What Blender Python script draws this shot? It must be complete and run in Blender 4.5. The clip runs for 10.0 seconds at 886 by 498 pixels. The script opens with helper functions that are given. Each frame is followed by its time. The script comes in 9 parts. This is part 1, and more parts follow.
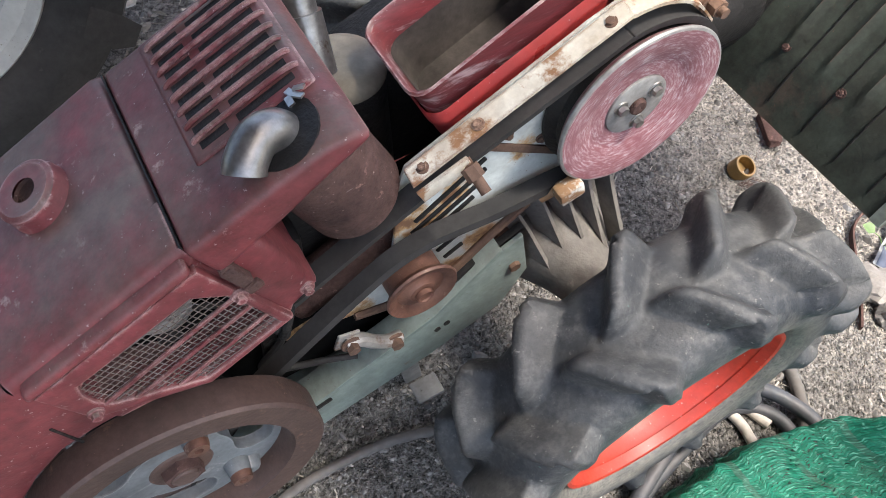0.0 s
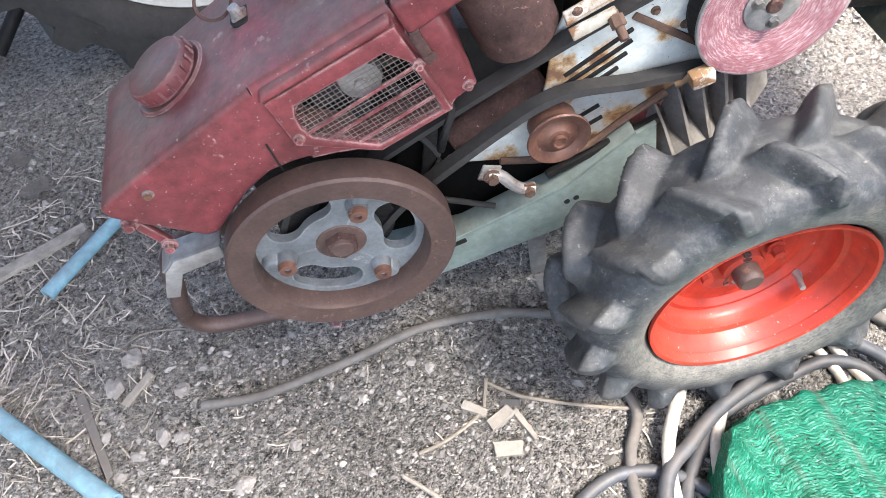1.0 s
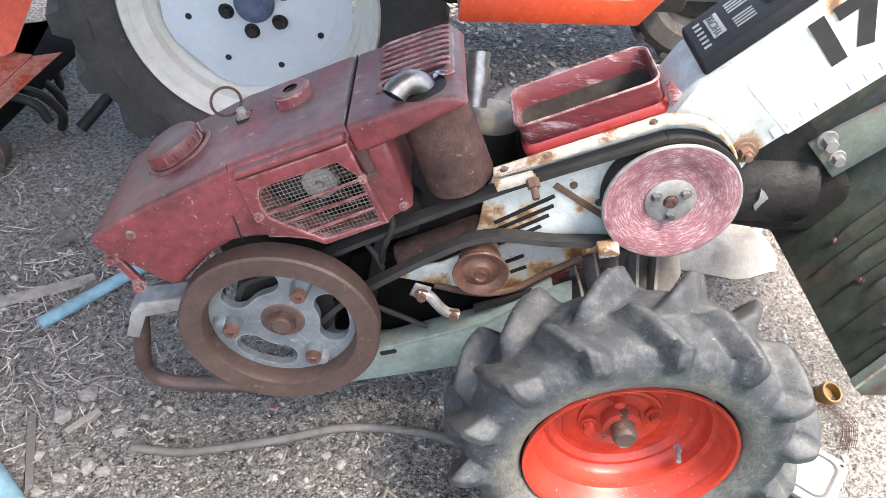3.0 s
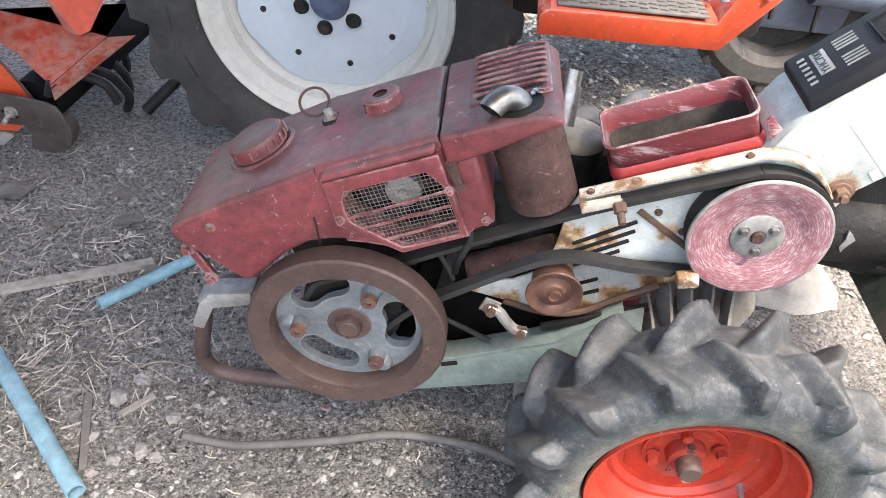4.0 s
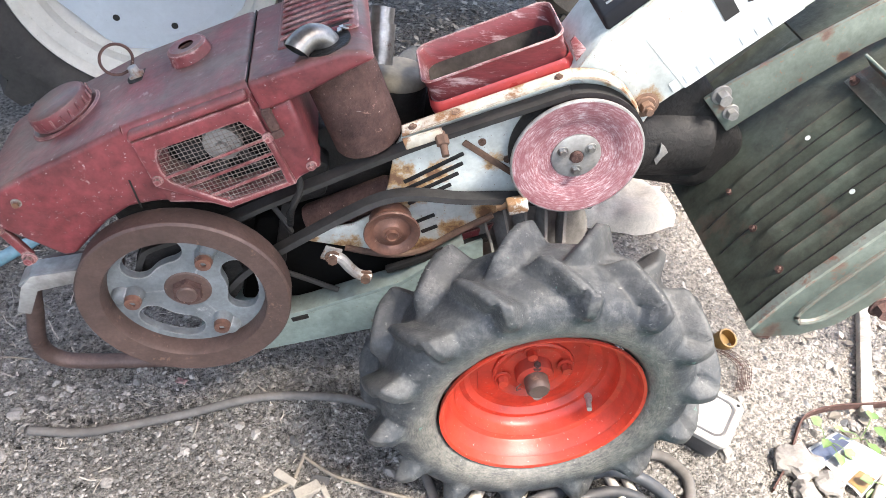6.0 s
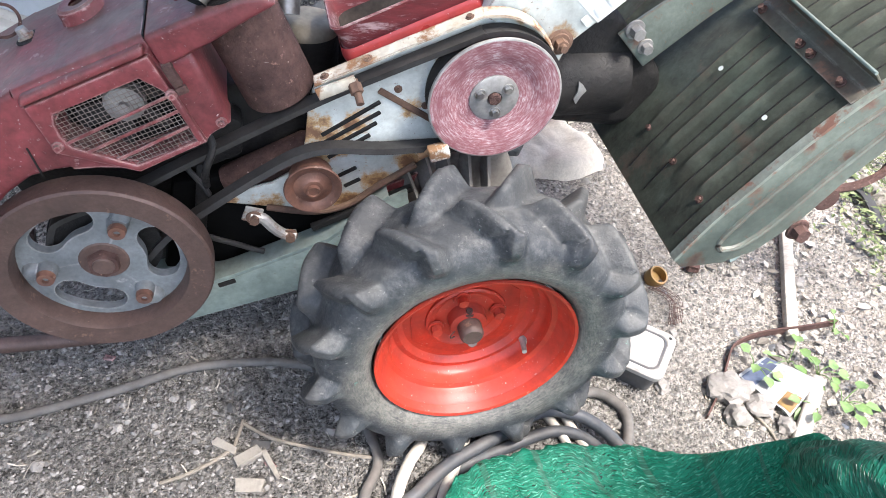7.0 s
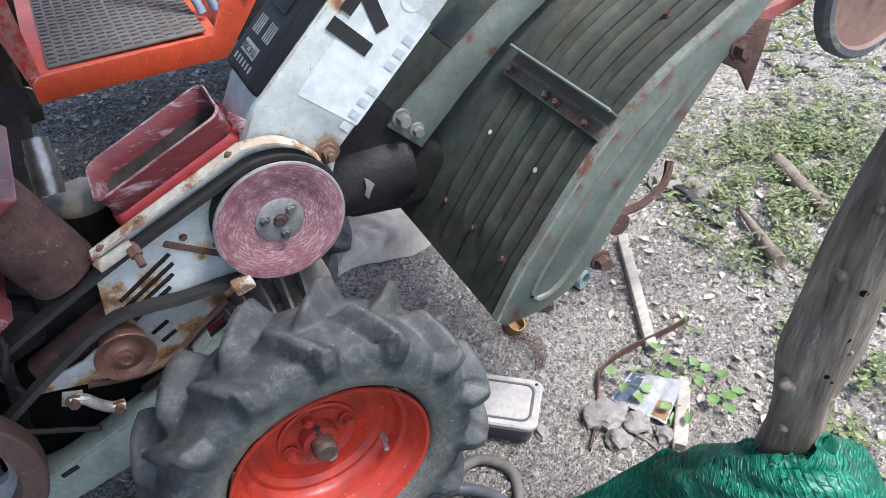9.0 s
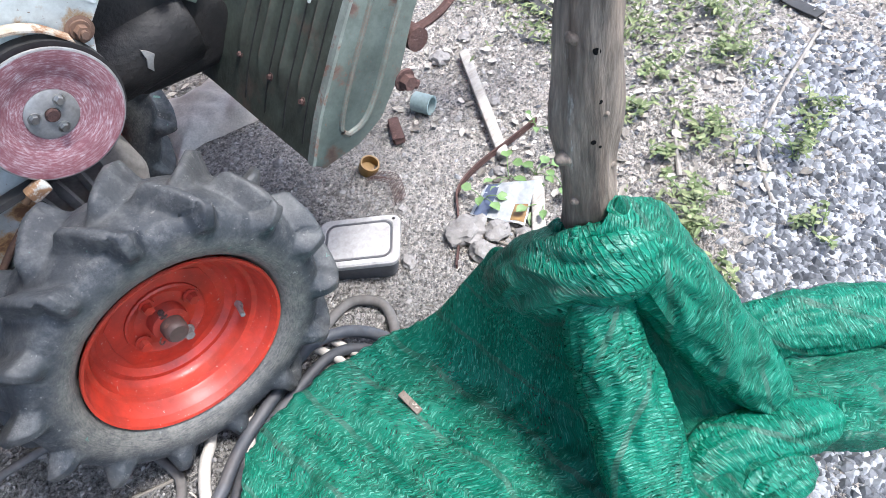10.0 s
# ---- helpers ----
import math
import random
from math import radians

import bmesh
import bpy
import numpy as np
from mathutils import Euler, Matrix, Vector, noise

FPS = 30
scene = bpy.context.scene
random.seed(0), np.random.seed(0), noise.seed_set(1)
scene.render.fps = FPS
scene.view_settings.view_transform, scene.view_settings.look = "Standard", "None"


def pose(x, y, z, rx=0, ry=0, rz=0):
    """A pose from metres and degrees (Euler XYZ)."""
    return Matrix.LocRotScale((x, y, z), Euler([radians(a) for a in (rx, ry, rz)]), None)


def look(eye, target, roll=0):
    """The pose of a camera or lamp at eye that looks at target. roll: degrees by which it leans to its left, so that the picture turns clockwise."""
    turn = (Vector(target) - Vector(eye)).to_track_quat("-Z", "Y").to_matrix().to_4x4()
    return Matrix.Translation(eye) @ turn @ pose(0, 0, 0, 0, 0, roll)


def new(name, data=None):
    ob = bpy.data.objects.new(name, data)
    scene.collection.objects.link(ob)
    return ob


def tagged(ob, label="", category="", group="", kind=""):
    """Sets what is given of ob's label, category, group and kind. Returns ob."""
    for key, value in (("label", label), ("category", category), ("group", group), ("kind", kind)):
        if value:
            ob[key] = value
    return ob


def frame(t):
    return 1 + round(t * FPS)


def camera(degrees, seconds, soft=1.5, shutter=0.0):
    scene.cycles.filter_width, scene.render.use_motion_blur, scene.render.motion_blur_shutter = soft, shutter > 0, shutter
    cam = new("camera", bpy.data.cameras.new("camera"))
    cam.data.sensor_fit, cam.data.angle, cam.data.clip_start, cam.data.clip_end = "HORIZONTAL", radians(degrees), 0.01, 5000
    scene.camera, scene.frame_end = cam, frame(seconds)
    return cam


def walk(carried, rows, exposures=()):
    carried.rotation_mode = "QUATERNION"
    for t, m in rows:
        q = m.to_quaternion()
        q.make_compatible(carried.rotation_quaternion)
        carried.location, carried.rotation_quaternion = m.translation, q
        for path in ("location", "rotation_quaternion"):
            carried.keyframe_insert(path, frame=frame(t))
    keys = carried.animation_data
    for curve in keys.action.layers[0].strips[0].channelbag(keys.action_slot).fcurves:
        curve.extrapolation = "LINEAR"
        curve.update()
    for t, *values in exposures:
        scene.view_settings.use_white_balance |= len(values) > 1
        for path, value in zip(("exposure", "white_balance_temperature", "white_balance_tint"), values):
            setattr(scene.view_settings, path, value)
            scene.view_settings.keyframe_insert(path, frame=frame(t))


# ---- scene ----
cam = camera(60.6, 10.0, soft=0.6)
PATH = [
    (0, (-0.4207, -0.3994, 1.2439), (0.0118, 0.3844, -0.1966), -0.97),
    (0.5, (-0.4421, -0.5273, 1.2471), (-0.2392, 0.4169, -0.1470), -5.43),
    (1, (-0.5038, -0.7291, 1.2445), (-0.3848, 0.2685, -0.1219), -6.88),
    (1.5, (-0.4826, -0.8477, 1.2459), (-0.3296, 0.2166, -0.0657), -1.26),
    (2, (-0.3756, -0.9239, 1.2612), (-0.2832, 0.2172, 0.0099), -2.93),
    (2.5, (-0.3137, -0.9558, 1.2837), (-0.2436, 0.2987, 0.1446), 0.7),
    (3.8, (-0.4153, -0.9185, 1.3009), (-0.3943, 0.3902, 0.2224), 5.64),
    (4, (-0.4237, -0.9236, 1.2991), (-0.4241, 0.3726, 0.2053), 6.31),
    (4.5, (-0.4286, -0.9350, 1.2851), (-0.4415, 0.3366, 0.1629), 8.38),
    (5, (-0.4238, -0.9423, 1.2751), (-0.4487, 0.3183, 0.1408), 8.45),
    (5.5, (-0.3950, -0.9472, 1.2790), (-0.2838, 0.3342, 0.1735), 9.52),
    (5.7, (-0.3687, -0.9451, 1.2785), (-0.1736, 0.3240, 0.1703), 9.2),
    (6.8, (-0.3241, -0.9628, 1.2593), (0.0041, 0.2163, 0.0852), 6.51),
    (7, (-0.3119, -0.9597, 1.2525), (0.0658, 0.2074, 0.0813), 7.91),
    (7.5, (-0.2678, -0.9481, 1.2824), (0.2850, 0.3002, 0.2761), 8.56),
    (8, (-0.2284, -0.9458, 1.3116), (0.4830, 0.3058, 0.4153), 11.94),
    (8.5, (-0.1882, -0.9486, 1.3164), (0.6061, 0.2496, 0.4164), 11.46),
    (9, (-0.1510, -0.9889, 1.3180), (0.4310, 0.2009, 0.2587), -2.79),
    (9.5, (-0.1168, -1.0816, 1.3063), (0.2728, 0.0229, 0.0796), -15.39),
    (10, (-0.0051, -1.0992, 1.2745), (0.5530, -0.1734, -0.0323), -12.87),
]
walk(cam, [(t, look(eye, target, roll)) for t, eye, target, roll in PATH], [(0, 1.66, 6900), (0.5, 2.02, 6900), (1, 2.32, 6750), (2, 2.27, 6800), (5, 2.27, 7150), (7, 1.98, 6600), (7.5, 1.72, 6500), (8.5, 1.24, 6300), (9.2, 1.30, 6100), (10, 1.55, 6000)])

# ---- world and light ----
world = bpy.data.worlds.new("world")
scene.world = world
world.use_nodes = True
wn = world.node_tree
sky = wn.nodes.new("ShaderNodeTexSky")
sky.sky_type = "NISHITA"
sky.sun_disc = False
sky.sun_elevation, sky.sun_rotation = radians(64.1), radians(135.0)
sky.air_density, sky.dust_density, sky.ozone_density = 1.0, 3.0, 1.0
wn.links.new(sky.outputs[0], wn.nodes["Background"].inputs[0])
wn.nodes["Background"].inputs[1].default_value = 0.15
sun_data = bpy.data.lights.new("sun", "SUN")
sun_data.energy, sun_data.angle, sun_data.color = 2.15, radians(12), (1.0, 0.97, 0.93)
sun_lamp = new("sun", sun_data)
sun_lamp.matrix_world = look((1.1, -1.1, 3.2), (0, 0, 0))


# ---- materials ----
def surf(name, base, dark=None, rough=0.6, metal=0.0, scale=8.0, fine=90.0, bump=0.15, wear=None, wear_amt=0.5, wear_scale=14.0,
         dust=0.0, streak=(1, 1, 1), spec=0.5, fine_mix=0.35, specks=None, speck_amt=0.3, chip=None, mottle=0.3):
    """Two-scale varied surface: base to dark blotches, fine grain, optional worn patches of another colour and grey dust on upward faces."""
    m = bpy.data.materials.new(name)
    m.use_nodes = True
    nt = m.node_tree
    N, L = nt.nodes.new, nt.links.new
    b = nt.nodes["Principled BSDF"]
    co = N("ShaderNodeTexCoord")
    mp = N("ShaderNodeMapping")
    mp.inputs["Scale"].default_value = streak
    L(co.outputs["Object"], mp.inputs[0])
    dark = dark or tuple(c * 0.6 for c in base)

    def noise_tex(sc, detail=5.0, rough_=0.6):
        n = N("ShaderNodeTexNoise")
        n.inputs["Scale"].default_value, n.inputs["Detail"].default_value, n.inputs["Roughness"].default_value = sc, detail, rough_
        L(mp.outputs[0], n.inputs["Vector"])
        return n.outputs[0]

    def ramp(src, a, c):
        r = N("ShaderNodeMapRange")
        r.inputs["From Min"].default_value, r.inputs["From Max"].default_value = a, c
        L(src, r.inputs["Value"])
        return r.outputs[0]

    def mix(f, a, c):
        x = N("ShaderNodeMix")
        x.data_type = "RGBA"
        for s, v in ((x.inputs[0], f), (x.inputs[6], a), (x.inputs[7], c)):
            if hasattr(v, "is_linked"):
                L(v, s)
            elif isinstance(v, tuple):
                s.default_value = (*v, 1)
            else:
                s.default_value = v
        return x.outputs[2]

    big, small = noise_tex(scale), noise_tex(fine, 3.0)
    col = mix(ramp(big, 0.35, 0.68), base, dark)
    grain = N("ShaderNodeMath")
    grain.operation = "MULTIPLY"
    L(ramp(small, 0.4, 0.75), grain.inputs[0])
    grain.inputs[1].default_value = fine_mix
    col = mix(grain.outputs[0], col, tuple(c * 0.55 for c in dark))
    rg = N("ShaderNodeMapRange")
    rg.inputs["To Min"].default_value, rg.inputs["To Max"].default_value = max(0.05, rough - 0.12), min(1, rough + 0.15)
    L(big, rg.inputs["Value"])
    rsock = rg.outputs[0]
    if wear:
        w = ramp(noise_tex(wear_scale, 8.0, 0.72), 0.72 - 0.4 * wear_amt, 0.80 - 0.4 * wear_amt)
        col = mix(w, col, wear)
    if specks:
        sp = ramp(noise_tex(150, 4.0, 0.7), 0.74 - 0.25 * speck_amt, 0.77 - 0.25 * speck_amt)
        col = mix(sp, col, specks)
        sc = N("ShaderNodeTexNoise")
        sm = N("ShaderNodeMapping")
        sm.inputs["Scale"].default_value, sm.inputs["Rotation"].default_value = (14, 14, 160), (0.3, 0.5, 0.2)
        L(co.outputs["Object"], sm.inputs[0])
        L(sm.outputs[0], sc.inputs["Vector"])
        sc.inputs["Scale"].default_value, sc.inputs["Detail"].default_value = 1.0, 4
        col = mix(ramp(sc.outputs[0], 0.79 - 0.1 * speck_amt, 0.84 - 0.1 * speck_amt), col, tuple(min(1, 0.5 * q + 0.2) for q in specks))
    if dust > 0:
        g = N("ShaderNodeNewGeometry")
        sx = N("ShaderNodeSeparateXYZ")
        L(g.outputs["Normal"], sx.inputs[0])
        up = ramp(sx.outputs[2], 0.25, 1.0)
        mu = N("ShaderNodeMath")
        mu.operation = "MULTIPLY"
        L(up, mu.inputs[0])
        L(ramp(noise_tex(scale * 1.6, 8.0, 0.68), 0.32, 0.60), mu.inputs[1])
        mv = N("ShaderNodeMath")
        mv.operation = "MULTIPLY"
        L(mu.outputs[0], mv.inputs[0])
        mv.inputs[1].default_value = dust
        col = mix(mv.outputs[0], col, (0.128, 0.104, 0.088))
    if chip:
        # paint rubbed off along the edges, in patches
        bv, gn, dt = N("ShaderNodeBevel"), N("ShaderNodeNewGeometry"), N("ShaderNodeVectorMath")
        bv.samples = 4
        bv.inputs["Radius"].default_value = 0.005
        dt.operation = "DOT_PRODUCT"
        L(bv.outputs[0], dt.inputs[0])
        L(gn.outputs["Normal"], dt.inputs[1])
        ed = N("ShaderNodeMath")
        ed.operation = "MULTIPLY"
        L(ramp(dt.outputs["Value"], 0.985, 0.90), ed.inputs[0])
        L(ramp(noise_tex(26, 6.0, 0.7), 0.40, 0.56), ed.inputs[1])
        col = mix(ed.outputs[0], col, chip)
    if mottle:
        # broad stains and middle-sized blotches that lighten and darken the whole
        st, bl = ramp(noise_tex(3.3, 7.0, 0.65), 0.3, 0.7), ramp(noise_tex(34, 6.0, 0.7), 0.3, 0.7)
        sm_, ml = N("ShaderNodeMath"), N("ShaderNodeMapRange")
        L(st, sm_.inputs[0])
        L(bl, sm_.inputs[1])
        L(sm_.outputs[0], ml.inputs["Value"])
        ml.inputs["From Max"].default_value = 2.0
        ml.inputs["To Min"].default_value, ml.inputs["To Max"].default_value = 1 - 1.3 * mottle, 1 + 1.1 * mottle
        vm = N("ShaderNodeVectorMath")
        vm.operation = "SCALE"
        L(col, vm.inputs[0])
        L(ml.outputs[0], vm.inputs["Scale"])
        col = vm.outputs[0]
    L(col, b.inputs["Base Color"])
    L(rsock, b.inputs["Roughness"])
    b.inputs["Metallic"].default_value = metal
    b.inputs["Specular IOR Level"].default_value = spec
    if bump:
        bp = N("ShaderNodeBump")
        bp.inputs["Strength"].default_value, bp.inputs["Distance"].default_value = bump, 0.004
        ad = N("ShaderNodeMath")
        L(big, ad.inputs[0])
        L(small, ad.inputs[1])
        L(ad.outputs[0], bp.inputs["Height"])
        L(bp.outputs[0], b.inputs["Normal"])
    return m


RED = surf("faded_red_paint", (0.235, 0.050, 0.056), (0.140, 0.042, 0.044), rough=0.42, spec=0.38, scale=6, fine=75, bump=0.18, wear=(0.44, 0.30, 0.28), wear_amt=0.27, wear_scale=30, dust=0.95, fine_mix=0.5, specks=(0.52, 0.42, 0.40), speck_amt=0.31, chip=(0.48, 0.31, 0.29), mottle=0.42)
RED_RAW = surf("scraped_red_paint", (0.24, 0.045, 0.05), (0.15, 0.036, 0.04), rough=0.45, scale=9, fine=90, bump=0.12, wear=(0.50, 0.34, 0.34), wear_amt=0.46, wear_scale=9, streak=(1, 2, 4), dust=0.5, specks=(0.5, 0.4, 0.4), speck_amt=0.3, chip=(0.55, 0.42, 0.40))
ORANGE = surf("orange_rim_paint", (0.57, 0.042, 0.019), (0.32, 0.032, 0.020), rough=0.40, scale=13, fine=80, bump=0.12, wear=(0.55, 0.22, 0.16), wear_amt=0.16, wear_scale=38, dust=0.25, fine_mix=0.2, specks=(0.58, 0.42, 0.36), speck_amt=0.3)
ORANGE_BG = surf("orange_tractor_paint", (0.62, 0.078, 0.026), (0.50, 0.07, 0.03), rough=0.42, scale=5, bump=0.06, wear=(0.5, 0.22, 0.15), wear_amt=0.12, dust=0.18, fine_mix=0.15, specks=(0.55, 0.4, 0.35), speck_amt=0.28, chip=(0.45, 0.3, 0.25))
RUST = surf("brown_rust", (0.130, 0.075, 0.064), (0.075, 0.044, 0.039), rough=0.85, spec=0.2, metal=0.0, mottle=0.5, scale=13, fine=190, bump=0.8, wear=(0.27, 0.16, 0.13), wear_amt=0.26, wear_scale=60, specks=(0.36, 0.27, 0.23), speck_amt=0.3)
RUST_HOT = surf("orange_rust", (0.165, 0.095, 0.062), (0.095, 0.056, 0.041), rough=0.8, scale=20, fine=180, bump=0.3, wear=(0.4, 0.25, 0.17), wear_amt=0.3)
RUST_SMOOTH = surf("polished_rust", (0.128, 0.080, 0.067), (0.080, 0.052, 0.045), rough=0.55, metal=0.2, scale=11, fine=150, bump=0.2, wear=(0.24, 0.145, 0.105), wear_amt=0.28, wear_scale=30, specks=(0.30, 0.20, 0.16), speck_amt=0.22)
GREY_BLUE = surf("grey_blue_cast_paint", (0.205, 0.226, 0.238), (0.125, 0.138, 0.146), rough=0.5, scale=12, fine=140, bump=0.15, wear=(0.36, 0.36, 0.35), wear_amt=0.2, dust=0.2, specks=(0.36, 0.36, 0.36), speck_amt=0.28, chip=(0.33, 0.33, 0.33))
WHITE_PAINT = surf("dirty_white_paint", (0.57, 0.61, 0.585), (0.45, 0.475, 0.445), rough=0.5, scale=7, fine=130, bump=0.08, wear=(0.27, 0.14, 0.07), wear_amt=0.17, wear_scale=30, fine_mix=0.16, specks=(0.16, 0.09, 0.05), speck_amt=0.3, chip=(0.24, 0.13, 0.08))
WHITE_RUST = surf("rust_stained_white", (0.60, 0.58, 0.50), (0.40, 0.30, 0.20), rough=0.6, scale=12, fine=120, bump=0.12, wear=(0.26, 0.13, 0.06), wear_amt=0.52, wear_scale=16, fine_mix=0.25, chip=(0.20, 0.11, 0.07))
GREEN = surf("aged_green_paint", (0.165, 0.195, 0.168), (0.105, 0.125, 0.106), rough=0.5, scale=7, fine=110, bump=0.15, wear=(0.17, 0.095, 0.07), wear_amt=0.26, wear_scale=18, dust=0.2, specks=(0.20, 0.12, 0.085), speck_amt=0.35, chip=(0.16, 0.085, 0.06))
GREEN_DARK = surf("soiled_green_sheet", (0.062, 0.078, 0.062), (0.042, 0.044, 0.034), rough=0.62, spec=0.25, scale=7, fine=110, bump=0.25, wear=(0.080, 0.064, 0.050), wear_amt=0.38, wear_scale=6, dust=0.10, mottle=0.5, specks=(0.11, 0.075, 0.055), speck_amt=0.3, chip=(0.10, 0.062, 0.048))
GREEN_FRAME = surf("grey_green_paint", (0.26, 0.33, 0.31), (0.18, 0.23, 0.215), rough=0.5, scale=5, fine=90, bump=0.06, wear=(0.18, 0.14, 0.11), wear_amt=0.2, dust=0.5, specks=(0.15, 0.12, 0.10), speck_amt=0.3)
RUBBER = surf("dusty_tyre_rubber", (0.10, 0.105, 0.108), (0.055, 0.06, 0.064), rough=0.7, scale=13, fine=150, bump=0.3, wear=(0.215, 0.205, 0.18), wear_amt=0.42, wear_scale=11, dust=0.35, fine_mix=0.3)
RUBBER_BROWN = surf("brown_dusty_rubber", (0.050, 0.047, 0.044), (0.030, 0.028, 0.027), rough=0.8, scale=7, fine=90, bump=0.3, wear=(0.11, 0.10, 0.09), wear_amt=0.25, dust=0.35)
BELT = surf("belt_rubber", (0.040, 0.038, 0.037), (0.024, 0.023, 0.022), rough=0.65, scale=20, fine=150, bump=0.08, wear=(0.10, 0.095, 0.09), wear_amt=0.2)
BLACK_PLASTIC = surf("black_plastic", (0.014, 0.015, 0.019), (0.009, 0.009, 0.012), rough=0.6, spec=0.25, scale=12, bump=0.08, dust=0.06)
CAST_GREY = surf("grey_gear_casting", (0.215, 0.203, 0.188), (0.115, 0.108, 0.098), rough=0.65, scale=12, fine=130, bump=0.25, wear=(0.3, 0.28, 0.25), wear_amt=0.26, dust=0.5)
# near-black that stands for the shade inside holes, gaps and recesses
VOID = surf("deep_shade_black", (0.008, 0.008, 0.008), (0.004, 0.004, 0.004), rough=0.9, scale=12, bump=0, spec=0.1)
GALV_RUST = surf("rust_spotted_steel", (0.45, 0.44, 0.42), (0.30, 0.28, 0.26), rough=0.5, metal=0.5, scale=14, fine=90, bump=0.15, wear=(0.20, 0.11, 0.07), wear_amt=0.5, wear_scale=12)
# near-black for oily parts and for shade in slots, holes and engine gaps
DARK_METAL = surf("oily_metal_and_gap_shade", (0.024, 0.022, 0.021), (0.010, 0.010, 0.010), rough=0.6, metal=0.1, scale=16, bump=0.7, spec=0.35)
STEEL = surf("bare_steel", (0.55, 0.54, 0.52), (0.32, 0.31, 0.30), rough=0.32, metal=0.9, scale=16, fine=120, bump=0.08, wear=(0.30, 0.27, 0.24), wear_amt=0.2)
GALV_BLUE = surf("grey_blue_rod_paint", (0.22, 0.27, 0.36), (0.15, 0.19, 0.26), rough=0.5, scale=20, dust=0.2)
GALV = surf("dull_grey_metal", (0.42, 0.42, 0.41), (0.26, 0.25, 0.24), rough=0.5, metal=0.5, scale=20, bump=0.1, dust=0.2)
WIRE = surf("mesh_wire", (0.30, 0.26, 0.24), (0.18, 0.14, 0.125), rough=0.5, metal=0.2, scale=30, bump=0)
WHITE_BG = surf("cream_rim_paint", (0.62, 0.61, 0.56), (0.50, 0.48, 0.43), rough=0.45, scale=4, fine=60, bump=0.04, wear=(0.30, 0.26, 0.2), wear_amt=0.16, fine_mix=0.15, specks=(0.30, 0.26, 0.2), speck_amt=0.32, mottle=0.12)
WHEEL_WHITE = surf("blue_white_disc_paint", (0.56, 0.61, 0.65), (0.52, 0.565, 0.605), rough=0.4, scale=3, bump=0.03, wear=(0.35, 0.35, 0.35), wear_amt=0.10, fine_mix=0.1, mottle=0.06, specks=(0.3, 0.3, 0.3), speck_amt=0.2)
BLUE_HUB = surf("blue_hub_paint", (0.09, 0.12, 0.19), (0.05, 0.06, 0.1), rough=0.5, scale=20)
BLUE_BG = surf("blue_engine_paint", (0.06, 0.085, 0.13), (0.03, 0.04, 0.065), rough=0.5, scale=6, dust=0.3)
PIPE_BLUE = surf("light_blue_plastic_pipe", (0.22, 0.41, 0.49), (0.16, 0.30, 0.37), rough=0.45, scale=12, fine=80, bump=0.05, wear=(0.45, 0.46, 0.44), wear_amt=0.25, dust=0.4)
HOSE_GREY = surf("dusty_grey_hose", (0.15, 0.142, 0.134), (0.095, 0.09, 0.085), rough=0.7, scale=14, bump=0.1, dust=0.5)
HOSE_BLACK = surf("dark_blue_grey_hose", (0.075, 0.085, 0.10), (0.05, 0.055, 0.065), rough=0.55, scale=10, bump=0.05, dust=0.45)
HOSE_CREAM = surf("cream_hose", (0.62, 0.57, 0.50), (0.48, 0.43, 0.37), rough=0.55, scale=10, bump=0.05, dust=0.2)
BARK = surf("weathered_post_wood", (0.32, 0.262, 0.205), (0.13, 0.10, 0.078), rough=0.8, scale=17, fine=80, bump=0.9, wear=(0.45, 0.40, 0.33), wear_amt=0.34, wear_scale=14, streak=(2, 2, 0.55), specks=(0.10, 0.08, 0.07), speck_amt=0.3)
WOOD = surf("dry_grey_wood", (0.34, 0.31, 0.27), (0.20, 0.178, 0.152), rough=0.8, scale=14, fine=90, bump=0.35)
PALE_WOOD = surf("pale_split_wood", (0.50, 0.46, 0.40), (0.34, 0.305, 0.26), rough=0.8, scale=14, fine=90, bump=0.4, streak=(1, 4, 4))
STRAW = surf("dry_straw", (0.27, 0.235, 0.19), (0.18, 0.155, 0.125), rough=0.8, scale=20, bump=0.1)
SACK = surf("cream_woven_sack", (0.78, 0.75, 0.70), (0.66, 0.62, 0.56), rough=0.8, scale=8, fine=200, bump=0.3, dust=0.2)
TEAL = surf("grey_green_plastic", (0.34, 0.42, 0.40), (0.22, 0.30, 0.29), rough=0.5, scale=10, dust=0.3)
YELLOW = surf("yellow_plastic", (0.34, 0.20, 0.055), (0.22, 0.115, 0.03), rough=0.45, scale=14, dust=0.2)
LID = surf("pale_grey_lid_plastic", (0.50, 0.48, 0.455), (0.39, 0.37, 0.35), rough=0.55, scale=8, bump=0.05, dust=0.2, wear=(0.55, 0.35, 0.33), wear_amt=0.2, spec=0.2)
TUB = surf("dark_grey_tub_plastic", (0.10, 0.105, 0.11), (0.07, 0.07, 0.075), rough=0.5, scale=10, dust=0.3)
PAPER = surf("printed_paper", (0.70, 0.70, 0.68), (0.52, 0.55, 0.58), rough=0.6, scale=12, bump=0.03)
MAT_GREY = surf("grey_rubber_mat", (0.15, 0.145, 0.135), (0.085, 0.08, 0.075), rough=0.75, scale=6, bump=0.15, dust=0.35)
TUBE_GREY = surf("blue_grey_plastic_roll", (0.13, 0.135, 0.165), (0.085, 0.09, 0.115), rough=0.35, scale=6, bump=0.03, dust=0.3)
